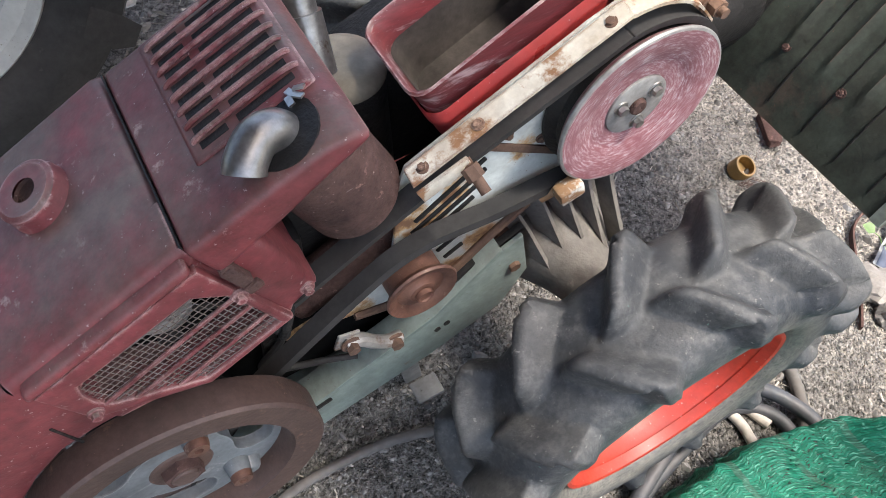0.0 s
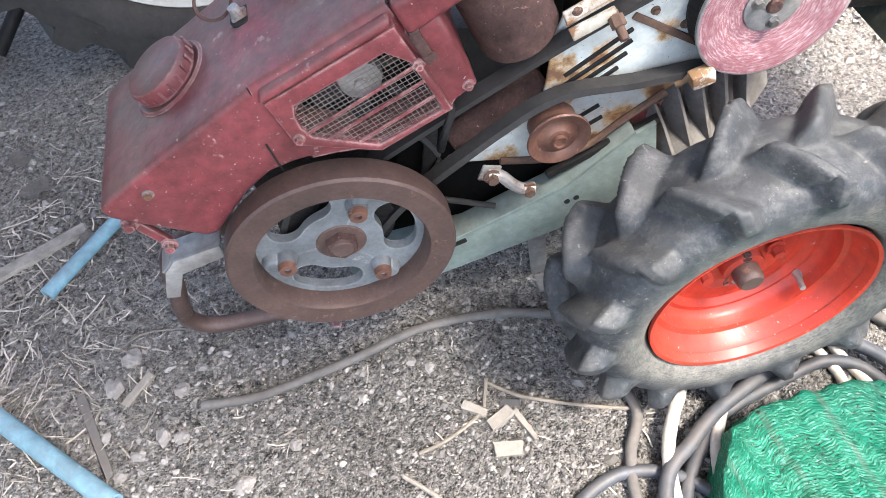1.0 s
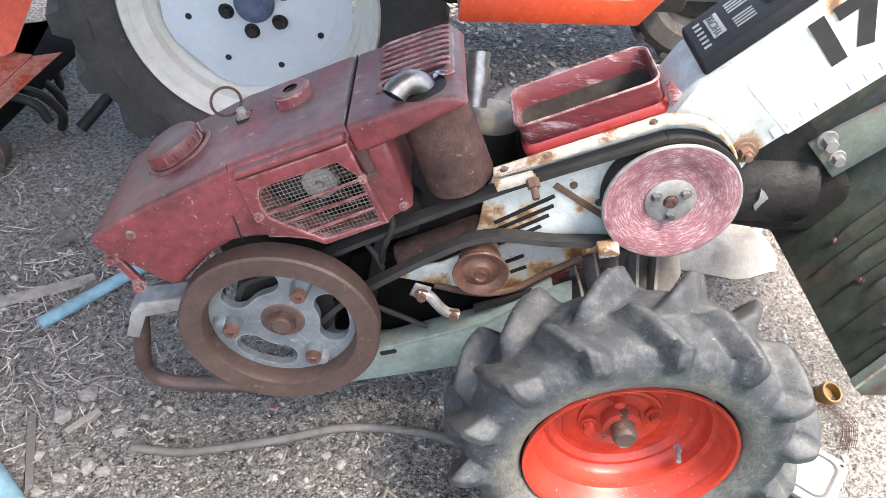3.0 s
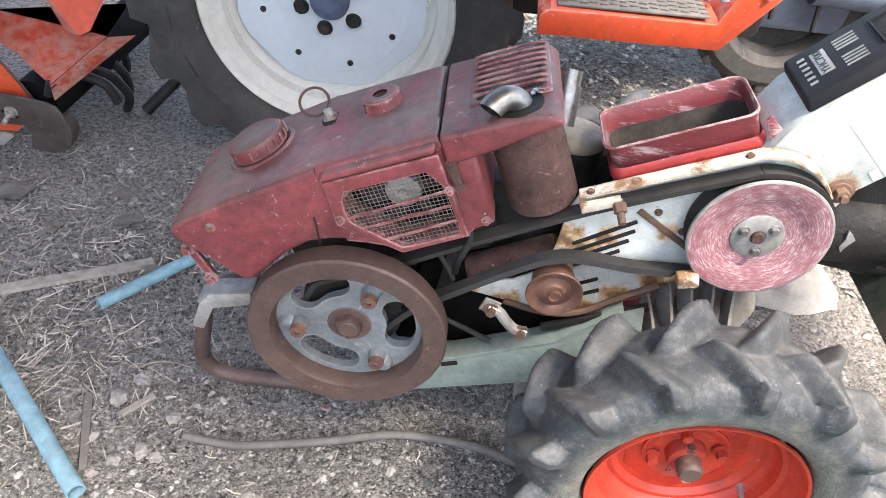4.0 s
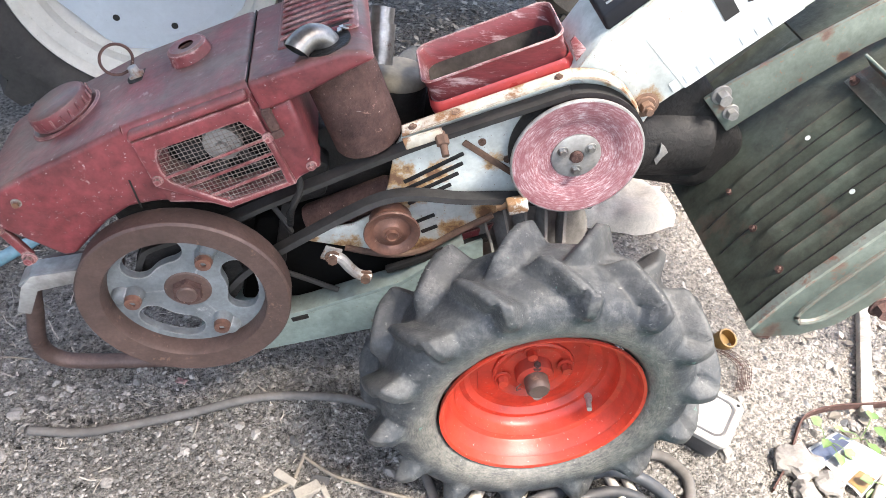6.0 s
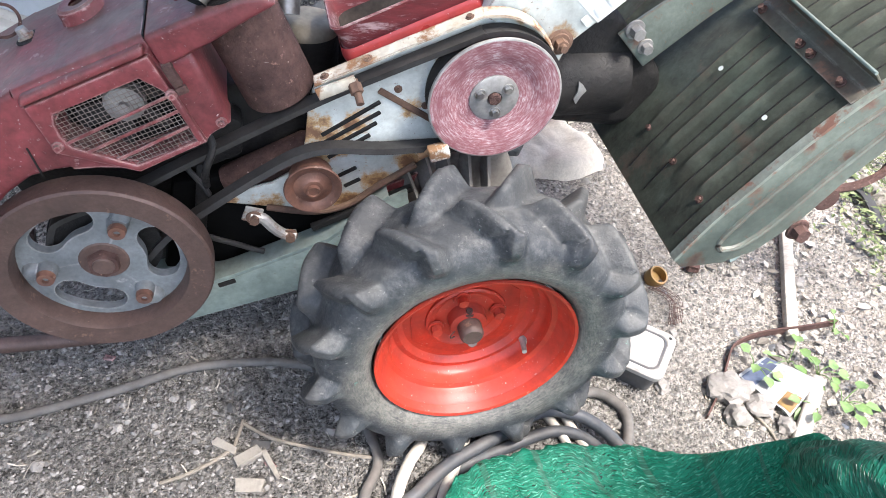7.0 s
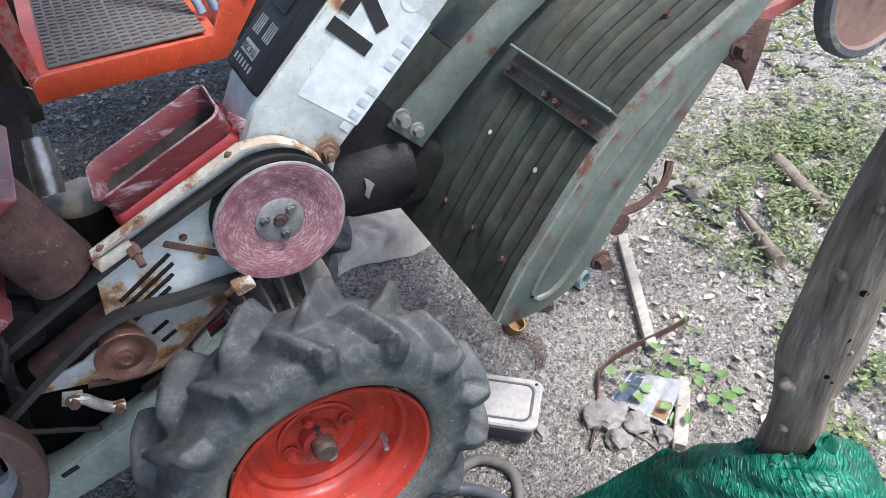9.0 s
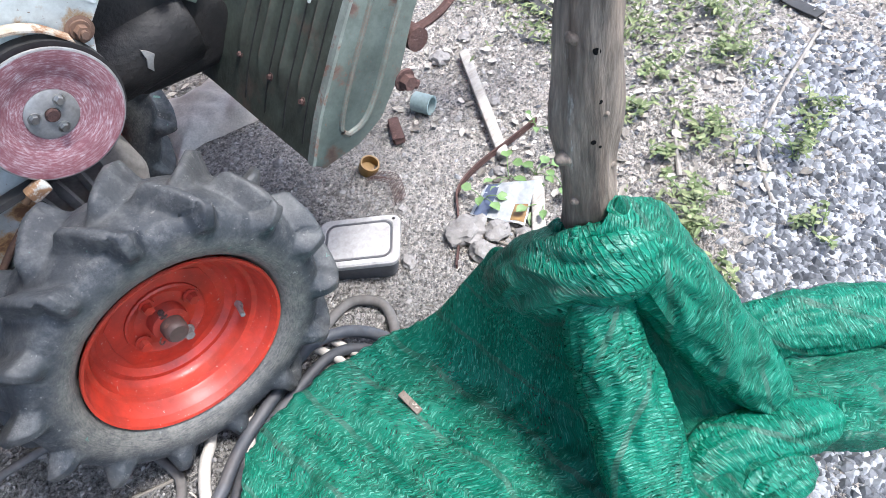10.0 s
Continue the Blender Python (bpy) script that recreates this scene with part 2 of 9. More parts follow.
DISC_BROWN = surf("brown_disc_wheel", (0.22, 0.13, 0.10), (0.15, 0.09, 0.075), rough=0.65, scale=9, bump=0.1, dust=0.3)
RED_BAR = surf("faded_red_bar", (0.42, 0.13, 0.11), (0.30, 0.09, 0.08), rough=0.55, scale=12, dust=0.3)
DECAL_BLACK = surf("black_decal", (0.02, 0.02, 0.022), (0.03, 0.03, 0.03), rough=0.4, scale=20, bump=0)
DECAL_GREY = surf("grey_decal_ink", (0.46, 0.48, 0.49), (0.52, 0.545, 0.55), rough=0.5, scale=60, bump=0, wear=(0.57, 0.60, 0.60), wear_amt=0.42, wear_scale=80, mottle=0)
DECAL_WHITE = surf("white_sticker", (0.63, 0.66, 0.655), (0.58, 0.605, 0.60), rough=0.4, scale=6, bump=0, fine_mix=0.06)
DECAL_GREEN = surf("dark_green_decal", (0.04, 0.10, 0.08), (0.05, 0.12, 0.09), rough=0.4, scale=20, bump=0)
SILVER_TEXT = surf("silver_print", (0.36, 0.36, 0.35), (0.22, 0.22, 0.22), rough=0.4, metal=0.3, scale=30, bump=0)


def soil_material():
    m = bpy.data.materials.new("gravelly_soil")
    m.use_nodes = True
    nt = m.node_tree
    N, L = nt.nodes.new, nt.links.new
    b = nt.nodes["Principled BSDF"]
    co = N("ShaderNodeTexCoord")
    n1, n2, n3 = N("ShaderNodeTexNoise"), N("ShaderNodeTexNoise"), N("ShaderNodeTexVoronoi")
    n1.inputs["Scale"].default_value, n1.inputs["Detail"].default_value = 2.2, 8
    n2.inputs["Scale"].default_value, n2.inputs["Detail"].default_value, n2.inputs["Roughness"].default_value = 80, 9, 0.75
    n3.inputs["Scale"].default_value = 210
    for n in (n1, n2, n3):
        L(co.outputs["Object"], n.inputs["Vector"])

    def ramp(src, stops):
        r = N("ShaderNodeValToRGB")
        while len(r.color_ramp.elements) < len(stops):
            r.color_ramp.elements.new(0.5)
        for e, (p, c) in zip(r.color_ramp.elements, stops):
            e.position, e.color = p, (*c, 1)
        L(src, r.inputs[0])
        return r.outputs[0]

    def mix(f, a, c, mode="MIX"):
        x = N("ShaderNodeMix")
        x.data_type, x.blend_type = "RGBA", mode
        if isinstance(f, float):
            x.inputs[0].default_value = f
        else:
            L(f, x.inputs[0])
        L(a, x.inputs[6])
        L(c, x.inputs[7])
        return x.outputs[2]

    base = ramp(n1.outputs[0], [(0.3, (0.190, 0.176, 0.162)), (0.5, (0.245, 0.229, 0.212)), (0.72, (0.305, 0.287, 0.268))])
    # grit tone; its low spots also carry the shade of soil crevices
    grit_and_shade = ramp(n2.outputs[0], [(0.38, (0.22, 0.215, 0.21)), (0.48, (0.92, 0.915, 0.91)), (0.62, (1.75, 1.74, 1.72))])
    # small stones pressed into the soil, a few of them pale
    n4 = N("ShaderNodeTexVoronoi")
    n4.inputs["Scale"].default_value = 85
    L(co.outputs["Object"], n4.inputs["Vector"])
    s4 = N("ShaderNodeSeparateColor")
    L(n4.outputs["Color"], s4.inputs[0])
    few, core, both = N("ShaderNodeMapRange"), N("ShaderNodeMapRange"), N("ShaderNodeMath")
    L(s4.outputs[0], few.inputs["Value"])
    few.inputs["From Min"].default_value, few.inputs["From Max"].default_value = 0.62, 0.66
    L(n4.outputs["Distance"], core.inputs["Value"])
    core.inputs["From Min"].default_value, core.inputs["From Max"].default_value = 0.42, 0.30
    both.operation = "MULTIPLY"
    L(few.outputs[0], both.inputs[0])
    L(core.outputs[0], both.inputs[1])
    stone_tint = ramp(s4.outputs[1], [(0.0, (0.13, 0.125, 0.12)), (0.6, (0.24, 0.23, 0.215)), (1.0, (0.42, 0.40, 0.375))])
    peb = N("ShaderNodeMapRange")
    L(n3.outputs["Distance"], peb.inputs["Value"])
    peb.inputs["From Max"].default_value = 0.5
    pc = ramp(n3.outputs["Color"], [(0.0, (0.78, 0.78, 0.78)), (0.7, (1.0, 1.0, 1.0)), (1.0, (1.3, 1.295, 1.29))])
    # paler colour on the open ground beyond the shed's floor, towards +x
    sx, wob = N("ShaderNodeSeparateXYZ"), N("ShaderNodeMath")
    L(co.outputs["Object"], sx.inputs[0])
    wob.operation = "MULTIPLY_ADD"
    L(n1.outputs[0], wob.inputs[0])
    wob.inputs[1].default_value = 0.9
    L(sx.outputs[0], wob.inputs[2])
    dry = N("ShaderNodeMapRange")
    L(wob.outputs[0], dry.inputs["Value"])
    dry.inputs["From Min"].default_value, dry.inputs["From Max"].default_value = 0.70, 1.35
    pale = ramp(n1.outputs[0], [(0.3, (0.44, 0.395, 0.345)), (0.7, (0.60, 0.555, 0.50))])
    # the same with weaker crevice shade in the colour
    fine_grit_and_shade = ramp(n2.outputs[0], [(0.38, (0.40, 0.39, 0.38)), (0.48, (0.95, 0.94, 0.93)), (0.62, (1.45, 1.44, 1.42))])
    grit_and_shade = mix(dry.outputs[0], grit_and_shade, fine_grit_and_shade)
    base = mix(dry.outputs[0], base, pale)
    L(mix(both.outputs[0], mix(1.0, mix(1.0, base, grit_and_shade, "MULTIPLY"), pc, "MULTIPLY"), stone_tint), b.inputs["Base Color"])
    b.inputs["Roughness"].default_value = 0.9
    b.inputs["Specular IOR Level"].default_value = 0.25
    bp = N("ShaderNodeBump")
    bp.inputs["Strength"].default_value, bp.inputs["Distance"].default_value = 1.0, 0.018
    ad = N("ShaderNodeMath")
    ad.operation = "SUBTRACT"
    L(n2.outputs[0], ad.inputs[0])
    L(peb.outputs[0], ad.inputs[1])
    ae = N("ShaderNodeMath")
    ae.operation = "MULTIPLY_ADD"
    L(both.outputs[0], ae.inputs[0])
    ae.inputs[1].default_value = 0.35
    L(ad.outputs[0], ae.inputs[2])
    L(ae.outputs[0], bp.inputs["Height"])
    L(bp.outputs[0], b.inputs["Normal"])
    return m


SOIL = soil_material()


def turned_material(name, cx, cz, base, dark, worn):
    """Paint with circular scuffs round an axis along y through (cx, cz)."""
    m = bpy.data.materials.new(name)
    m.use_nodes = True
    nt = m.node_tree
    N, L = nt.nodes.new, nt.links.new
    b = nt.nodes["Principled BSDF"]
    co, sep = N("ShaderNodeTexCoord"), N("ShaderNodeSeparateXYZ")
    off = N("ShaderNodeVectorMath")
    off.operation = "SUBTRACT"
    off.inputs[1].default_value = (cx, 0, cz)
    L(co.outputs["Object"], off.inputs[0])
    L(off.outputs[0], sep.inputs[0])

    def op(kind, x, y):
        n = N("ShaderNodeMath")
        n.operation = kind
        for s_, val in zip(n.inputs, (x, y)):
            if isinstance(val, (int, float)):
                s_.default_value = val
            else:
                L(val, s_)
        return n.outputs[0]
    r = op("SQRT", op("ADD", op("MULTIPLY", sep.outputs[0], sep.outputs[0]), op("MULTIPLY", sep.outputs[2], sep.outputs[2])), 0)
    ang = op("ARCTAN2", sep.outputs[2], sep.outputs[0])
    cb = N("ShaderNodeCombineXYZ")
    L(op("MULTIPLY", r, 420.0), cb.inputs[0])
    L(op("MULTIPLY", ang, 5.0), cb.inputs[1])
    n1, n2 = N("ShaderNodeTexNoise"), N("ShaderNodeTexNoise")
    n1.inputs["Scale"].default_value, n1.inputs["Detail"].default_value, n1.inputs["Roughness"].default_value = 1.0, 9, 0.72
    n2.inputs["Scale"].default_value, n2.inputs["Detail"].default_value, n2.inputs["Roughness"].default_value = 34, 8, 0.7
    L(cb.outputs[0], n1.inputs["Vector"])
    L(co.outputs["Object"], n2.inputs["Vector"])

    def mix(f, x, y):
        q = N("ShaderNodeMix")
        q.data_type = "RGBA"
        L(f, q.inputs[0])
        for s_, val in ((q.inputs[6], x), (q.inputs[7], y)):
            if isinstance(val, tuple):
                s_.default_value = (*val, 1)
            else:
                L(val, s_)
        return q.outputs[2]

    def rng(src, x, y):
        q = N("ShaderNodeMapRange")
        q.inputs["From Min"].default_value, q.inputs["From Max"].default_value = x, y
        L(src, q.inputs["Value"])
        return q.outputs[0]
    col = mix(rng(n2.outputs[0], 0.35, 0.7), base, dark)
    col = mix(op("MULTIPLY", rng(n1.outputs[0], 0.46, 0.64), rng(n2.outputs[0], 0.66, 0.40)), col, worn)
    L(col, b.inputs["Base Color"])
    b.inputs["Roughness"].default_value = 0.5
    bp = N("ShaderNodeBump")
    bp.inputs["Strength"].default_value, bp.inputs["Distance"].default_value = 0.08, 0.002
    L(n1.outputs[0], bp.inputs["Height"])
    L(bp.outputs[0], b.inputs["Normal"])
    return m


PULLEY_RED = turned_material("worn_pulley_paint", 0.048, 0.612, (0.27, 0.105, 0.120), (0.19, 0.072, 0.085), (0.54, 0.47, 0.48))


def tyre_material():
    """Blue-black rubber with dust in mottles, scuffs and a tan band of dried mud low on the sidewall, round the wheel's axle."""
    m = bpy.data.materials.new("dusty_lug_tyre")
    m.use_nodes = True
    nt = m.node_tree
    N, L = nt.nodes.new, nt.links.new
    b = nt.nodes["Principled BSDF"]
    co, sep = N("ShaderNodeTexCoord"), N("ShaderNodeSeparateXYZ")
    off = N("ShaderNodeVectorMath")
    off.operation = "SUBTRACT"
    off.inputs[1].default_value = (0, 0, 0.297)
    L(co.outputs["Object"], off.inputs[0])
    L(off.outputs[0], sep.inputs[0])

    def op(kind, *xs):
        n = N("ShaderNodeMath")
        n.operation = kind
        for s_, val in zip(n.inputs, xs):
            if isinstance(val, (int, float)):
                s_.default_value = val
            else:
                L(val, s_)
        return n.outputs[0]

    def tex(vec, sc, det, ro=0.6):
        n = N("ShaderNodeTexNoise")
        n.inputs["Scale"].default_value, n.inputs["Detail"].default_value, n.inputs["Roughness"].default_value = sc, det, ro
        L(vec, n.inputs["Vector"])
        return n.outputs[0]

    def rng(src, x, y):
        q = N("ShaderNodeMapRange")
        q.inputs["From Min"].default_value, q.inputs["From Max"].default_value = x, y
        L(src, q.inputs["Value"])
        return q.outputs[0]

    def mix(f, x, y):
        q = N("ShaderNodeMix")
        q.data_type = "RGBA"
        L(f, q.inputs[0])
        for s_, val in ((q.inputs[6], x), (q.inputs[7], y)):
            if isinstance(val, tuple):
                s_.default_value = (*val, 1)
            else:
                L(val, s_)
        return q.outputs[2]
    r = op("SQRT", op("ADD", op("MULTIPLY", sep.outputs[0], sep.outputs[0]), op("MULTIPLY", sep.outputs[2], sep.outputs[2])))
    ang = op("ARCTAN2", sep.outputs[2], sep.outputs[0])
    cb = N("ShaderNodeCombineXYZ")
    L(op("MULTIPLY", r, 420.0), cb.inputs[0])
    L(op("MULTIPLY", ang, 14.0), cb.inputs[1])
    ob = co.outputs["Object"]
    big, mid, fine, ring = tex(ob, 9, 6), tex(ob, 38, 7, 0.7), tex(ob, 230, 3), tex(cb.outputs[0], 1.0, 5, 0.65)
    col = mix(rng(big, 0.35, 0.65), (0.024, 0.029, 0.036), (0.056, 0.061, 0.065))
    col = mix(op("MULTIPLY", rng(mid, 0.46, 0.66), 0.7), col, (0.132, 0.134, 0.132))
    wall = op("MULTIPLY", rng(op("ADD", r, op("MULTIPLY", op("SUBTRACT", big, 0.5), 0.10)), 0.222, 0.192), rng(op("ADD", ring, op("MULTIPLY", mid, 0.4)), 0.42, 0.85))
    col = mix(op("MULTIPLY", wall, 0.8), col, (0.23, 0.212, 0.18))
    col = mix(op("MULTIPLY", rng(tex(ob, 62, 8, 0.75), 0.625, 0.665), 0.8), col, (0.29, 0.285, 0.27))
    # brown dust on the crown, short pale scuffs and a few green specks
    crown = op("MULTIPLY", rng(op("ADD", r, op("MULTIPLY", op("SUBTRACT", big, 0.5), 0.06)), 0.246, 0.262), rng(tex(ob, 5, 5), 0.36, 0.60))
    col = mix(op("MULTIPLY", crown, 0.30), col, (0.125, 0.113, 0.098))
    col = mix(op("MULTIPLY", rng(tex(ob, 120, 5, 0.75), 0.63, 0.67), 0.6), col, (0.25, 0.24, 0.22))
    col = mix(op("MULTIPLY", rng(tex(ob, 48, 4, 0.6), 0.70, 0.72), 0.8), col, (0.12, 0.24, 0.19))
    col = mix(op("MULTIPLY", rng(fine, 0.45, 0.75), 0.4), col, (0.016, 0.017, 0.018))
    g, sn = N("ShaderNodeNewGeometry"), N("ShaderNodeSeparateXYZ")
    L(g.outputs["Normal"], sn.inputs[0])
    col = mix(op("MULTIPLY", rng(sn.outputs[2], 0.3, 1.0), op("MULTIPLY", rng(big, 0.3, 0.6), 0.20)), col, (0.14, 0.138, 0.132))
    L(col, b.inputs["Base Color"])
    b.inputs["Roughness"].default_value = 0.55
    b.inputs["Specular IOR Level"].default_value = 0.45
    bp = N("ShaderNodeBump")
    bp.inputs["Strength"].default_value, bp.inputs["Distance"].default_value = 0.5, 0.003
    L(op("ADD", mid, op("MULTIPLY", fine, 0.5)), bp.inputs["Height"])
    L(bp.outputs[0], b.inputs["Normal"])
    return m


TYRE = tyre_material()
BOSS_RUST = surf("worn_red_rust", (0.20, 0.095, 0.065), (0.11, 0.058, 0.045), rough=0.5, metal=0.2, scale=16, fine=150, bump=0.2, wear=(0.34, 0.23, 0.18), wear_amt=0.3, wear_scale=40)
RUST_STAIN = surf("rust_stain_on_white", (0.34, 0.20, 0.10), (0.20, 0.10, 0.05), rough=0.7, scale=16, fine=120, bump=0.12, wear=(0.62, 0.62, 0.56), wear_amt=0.46, wear_scale=30, fine_mix=0.3)
BRACE = surf("rusty_brace_paint", (0.11, 0.115, 0.09), (0.085, 0.065, 0.05), rough=0.6, scale=10, fine=110, bump=0.2, wear=(0.15, 0.085, 0.06), wear_amt=0.4, wear_scale=20, chip=(0.25, 0.24, 0.21))
SMOKED = surf("smoked_steel", (0.40, 0.385, 0.37), (0.15, 0.14, 0.13), rough=0.30, metal=0.75, scale=18, fine=110, bump=0.15, wear=(0.12, 0.075, 0.055), wear_amt=0.3, wear_scale=24)
EDGE_GREEN = surf("chipped_green_edge", (0.25, 0.28, 0.245), (0.16, 0.175, 0.15), rough=0.6, scale=9, fine=110, bump=0.15, wear=(0.17, 0.085, 0.06), wear_amt=0.5, wear_scale=22)


def stained(name, source, spots, rust, inner):
    """A copy of a paint with rust run out round some spots (x, z, radius), broken up by noise."""
    m = source.copy()
    m.name = name
    nt = m.node_tree
    N, L = nt.nodes.new, nt.links.new
    b = nt.nodes["Principled BSDF"]
    paint = b.inputs["Base Color"].links[0].from_socket
    co, sep = N("ShaderNodeTexCoord"), N("ShaderNodeSeparateXYZ")
    L(co.outputs["Object"], sep.inputs[0])

    def op(kind, *xs):
        n = N("ShaderNodeMath")
        n.operation = kind
        for s_, val in zip(n.inputs, xs):
            if isinstance(val, (int, float)):
                s_.default_value = val
            else:
                L(val, s_)
        return n.outputs[0]
    total = 0.0
    for x, z, r in spots:
        dx, dz = op("SUBTRACT", sep.outputs[0], x), op("SUBTRACT", sep.outputs[2], z)
        d = op("SQRT", op("ADD", op("MULTIPLY", dx, dx), op("MULTIPLY", dz, dz)))
        total = op("MAXIMUM", op("SUBTRACT", 1.0, op("DIVIDE", d, r)), total)
    n1, n2 = N("ShaderNodeTexNoise"), N("ShaderNodeTexNoise")
    n1.inputs["Scale"].default_value, n1.inputs["Detail"].default_value, n1.inputs["Roughness"].default_value = 38, 8, 0.7
    n2.inputs["Scale"].default_value, n2.inputs["Detail"].default_value = 110, 5
    for n in (n1, n2):
        L(co.outputs["Object"], n.inputs["Vector"])
    level = op("ADD", total, op("MULTIPLY", op("SUBTRACT", n1.outputs[0], 0.5), 2.2))

    def mix(lo, hi, x, y):
        r, q = N("ShaderNodeMapRange"), N("ShaderNodeMix")
        r.inputs["From Min"].default_value, r.inputs["From Max"].default_value = lo, hi
        L(level, r.inputs["Value"])
        q.data_type = "RGBA"
        L(r.outputs[0], q.inputs[0])
        L(x, q.inputs[6])
        q.inputs[7].default_value = (*y, 1)
        return q.outputs[2]
    L(mix(0.58, 0.85, mix(0.28, 0.60, paint, rust), inner), b.inputs["Base Color"])
    return m


PLATE_WHITE = stained("rust_run_white_plate", WHITE_PAINT, ((-0.235, 0.54, 0.06), (-0.205, 0.515, 0.05), (-0.225, 0.48, 0.04), (-0.165, 0.55, 0.04), (-0.075, 0.575, 0.03), (-0.375, 0.412, 0.035), (-0.31, 0.398, 0.04), (-0.17, 0.385, 0.05), (-0.12, 0.425, 0.05), (-0.07, 0.465, 0.04)), (0.42, 0.26, 0.12), (0.17, 0.085, 0.045))
BEAM_GREEN = stained("rust_run_green_beam", GREEN, ((0.56, 0.87, 0.032), (0.72, 0.98, 0.042), (0.45, 0.785, 0.021), (0.65, 0.86, 0.035), (0.50, 0.75, 0.021), (0.32, 0.655, 0.021)), (0.135, 0.088, 0.066), (0.095, 0.055, 0.044))
SIDE_GREEN = stained("rust_run_green_side", GREEN, ((0.413, 0.568, 0.021), (0.467, 0.645, 0.025), (0.532, 0.722, 0.028), (0.615, 0.794, 0.028), (0.70, 0.845, 0.028), (0.79, 0.896, 0.028), (0.55, 0.62, 0.021), (0.66, 0.72, 0.025), (0.36, 0.42, 0.028)), (0.135, 0.088, 0.066), (0.095, 0.055, 0.044))
COLUMN_WHITE = stained("rust_run_white_column", WHITE_PAINT, ((0.150, 0.690, 0.045), (0.430, 0.982, 0.03), (0.08, 0.73, 0.02), (0.20, 0.92, 0.02), (0.50, 1.10, 0.05)), (0.40, 0.27, 0.15), (0.18, 0.09, 0.05))


def stone_material(name, a, c, tint):
    m = bpy.data.materials.new(name)
    m.use_nodes = True
    nt = m.node_tree
    N, L = nt.nodes.new, nt.links.new
    b = nt.nodes["Principled BSDF"]
    g = N("ShaderNodeNewGeometry")
    r = N("ShaderNodeValToRGB")
    els = r.color_ramp.elements
    els[0].color, els[1].color = (*a, 1), (*c, 1)
    e = els.new(0.5)
    e.color = (*tint, 1)
    L(g.outputs["Random Per Island"], r.inputs[0])
    n = N("ShaderNodeTexNoise")
    n.inputs["Scale"].default_value, n.inputs["Detail"].default_value = 120, 4
    co = N("ShaderNodeTexCoord")
    L(co.outputs["Object"], n.inputs["Vector"])
    x = N("ShaderNodeMix")
    x.data_type, x.blend_type = "RGBA", "OVERLAY"
    x.inputs[0].default_value = 0.5
    L(r.outputs[0], x.inputs[6])
    L(n.outputs[0], x.inputs[7])
    L(x.outputs[2], b.inputs["Base Color"])
    b.inputs["Roughness"].default_value = 0.85
    return m


STONE = stone_material("mixed_pebbles", (0.095, 0.088, 0.081), (0.33, 0.31, 0.29), (0.20, 0.187, 0.174))
PALE_STONE = stone_material("pale_ground_stones", (0.27, 0.245, 0.215), (0.60, 0.56, 0.51), (0.43, 0.395, 0.35))
CRUSHED = stone_material("crushed_grey_stone", (0.055, 0.058, 0.064), (0.42, 0.425, 0.435), (0.165, 0.170, 0.180))
LITTER = stone_material("straw_and_chips", (0.10, 0.088, 0.074), (0.52, 0.475, 0.41), (0.27, 0.242, 0.205))
LEAF = stone_material("weed_leaves", (0.07, 0.095, 0.035), (0.27, 0.29, 0.15), (0.14, 0.175, 0.075))


# ---- mesh helpers ----
def mesh_bm(verts, faces):
    bm = bmesh.new()
    vs = [bm.verts.new(v) for v in verts]
    for f in faces:
        try:
            bm.faces.new([vs[i] for i in f])
        except ValueError:
            pass
    return bm


def join(*bms):
    out = bmesh.new()
    for b in bms:
        me = bpy.data.meshes.new("tmp")
        b.to_mesh(me)
        out.from_mesh(me)
        bpy.data.meshes.remove(me)
        b.free()
    return out


def moved(bm, m):
    bm.transform(m)
    return bm


def bevelled(bm, w, seg=2, angle=0.5):
    edges = [e for e in bm.edges if len(e.link_faces) == 2 and e.calc_face_angle(0) > angle]
    if edges and w > 0:
        bmesh.ops.bevel(bm, geom=edges, offset=w, segments=seg, profile=0.5, affect="EDGES", clamp_overlap=True)
    return bm


def box(c, s, m=None, bev=0.003, seg=2):
    bm = bmesh.new()
    bmesh.ops.create_cube(bm, size=1)
    bm.transform(Matrix.Diagonal((*s, 1)))
    bevelled(bm, min(bev, min(s) * 0.4), seg)
    bm.transform(Matrix.Translation(c) @ (m or Matrix()))
    return bm


def prism(poly, y0, y1, bev=0.0, seg=2):
    """A polygon in the xz plane, extruded from y0 to y1."""
    n = len(poly)
    v = [(x, y0, z) for x, z in poly] + [(x, y1, z) for x, z in poly]
    f = [tuple(range(n)), tuple(range(2 * n - 1, n - 1, -1))] + [(i, i + n, (i + 1) % n + n, (i + 1) % n) for i in range(n)]
    bm = mesh_bm(v, f)
    bmesh.ops.recalc_face_normals(bm, faces=bm.faces)
    return bevelled(bm, bev, seg)


def lathe(profile, c=(0, 0, 0), seg=48, closed=False):
    """Profile of (radius, y), turned about the y axis through c."""
    v, f = [], []
    n = len(profile)
    for i in range(seg):
        a = 2 * math.pi * i / seg
        for r, y in profile:
            v.append((c[0] + r * math.cos(a), c[1] + y, c[2] + r * math.sin(a)))
    for i in range(seg):
        j = (i + 1) % seg
        for k in range(n if closed else n - 1):
            l = (k + 1) % n
            f.append((i * n + k, i * n + l, j * n + l, j * n + k))
    bm = mesh_bm(v, f)
    bmesh.ops.remove_doubles(bm, verts=bm.verts, dist=1e-5)
    bmesh.ops.recalc_face_normals(bm, faces=bm.faces)
    return bm


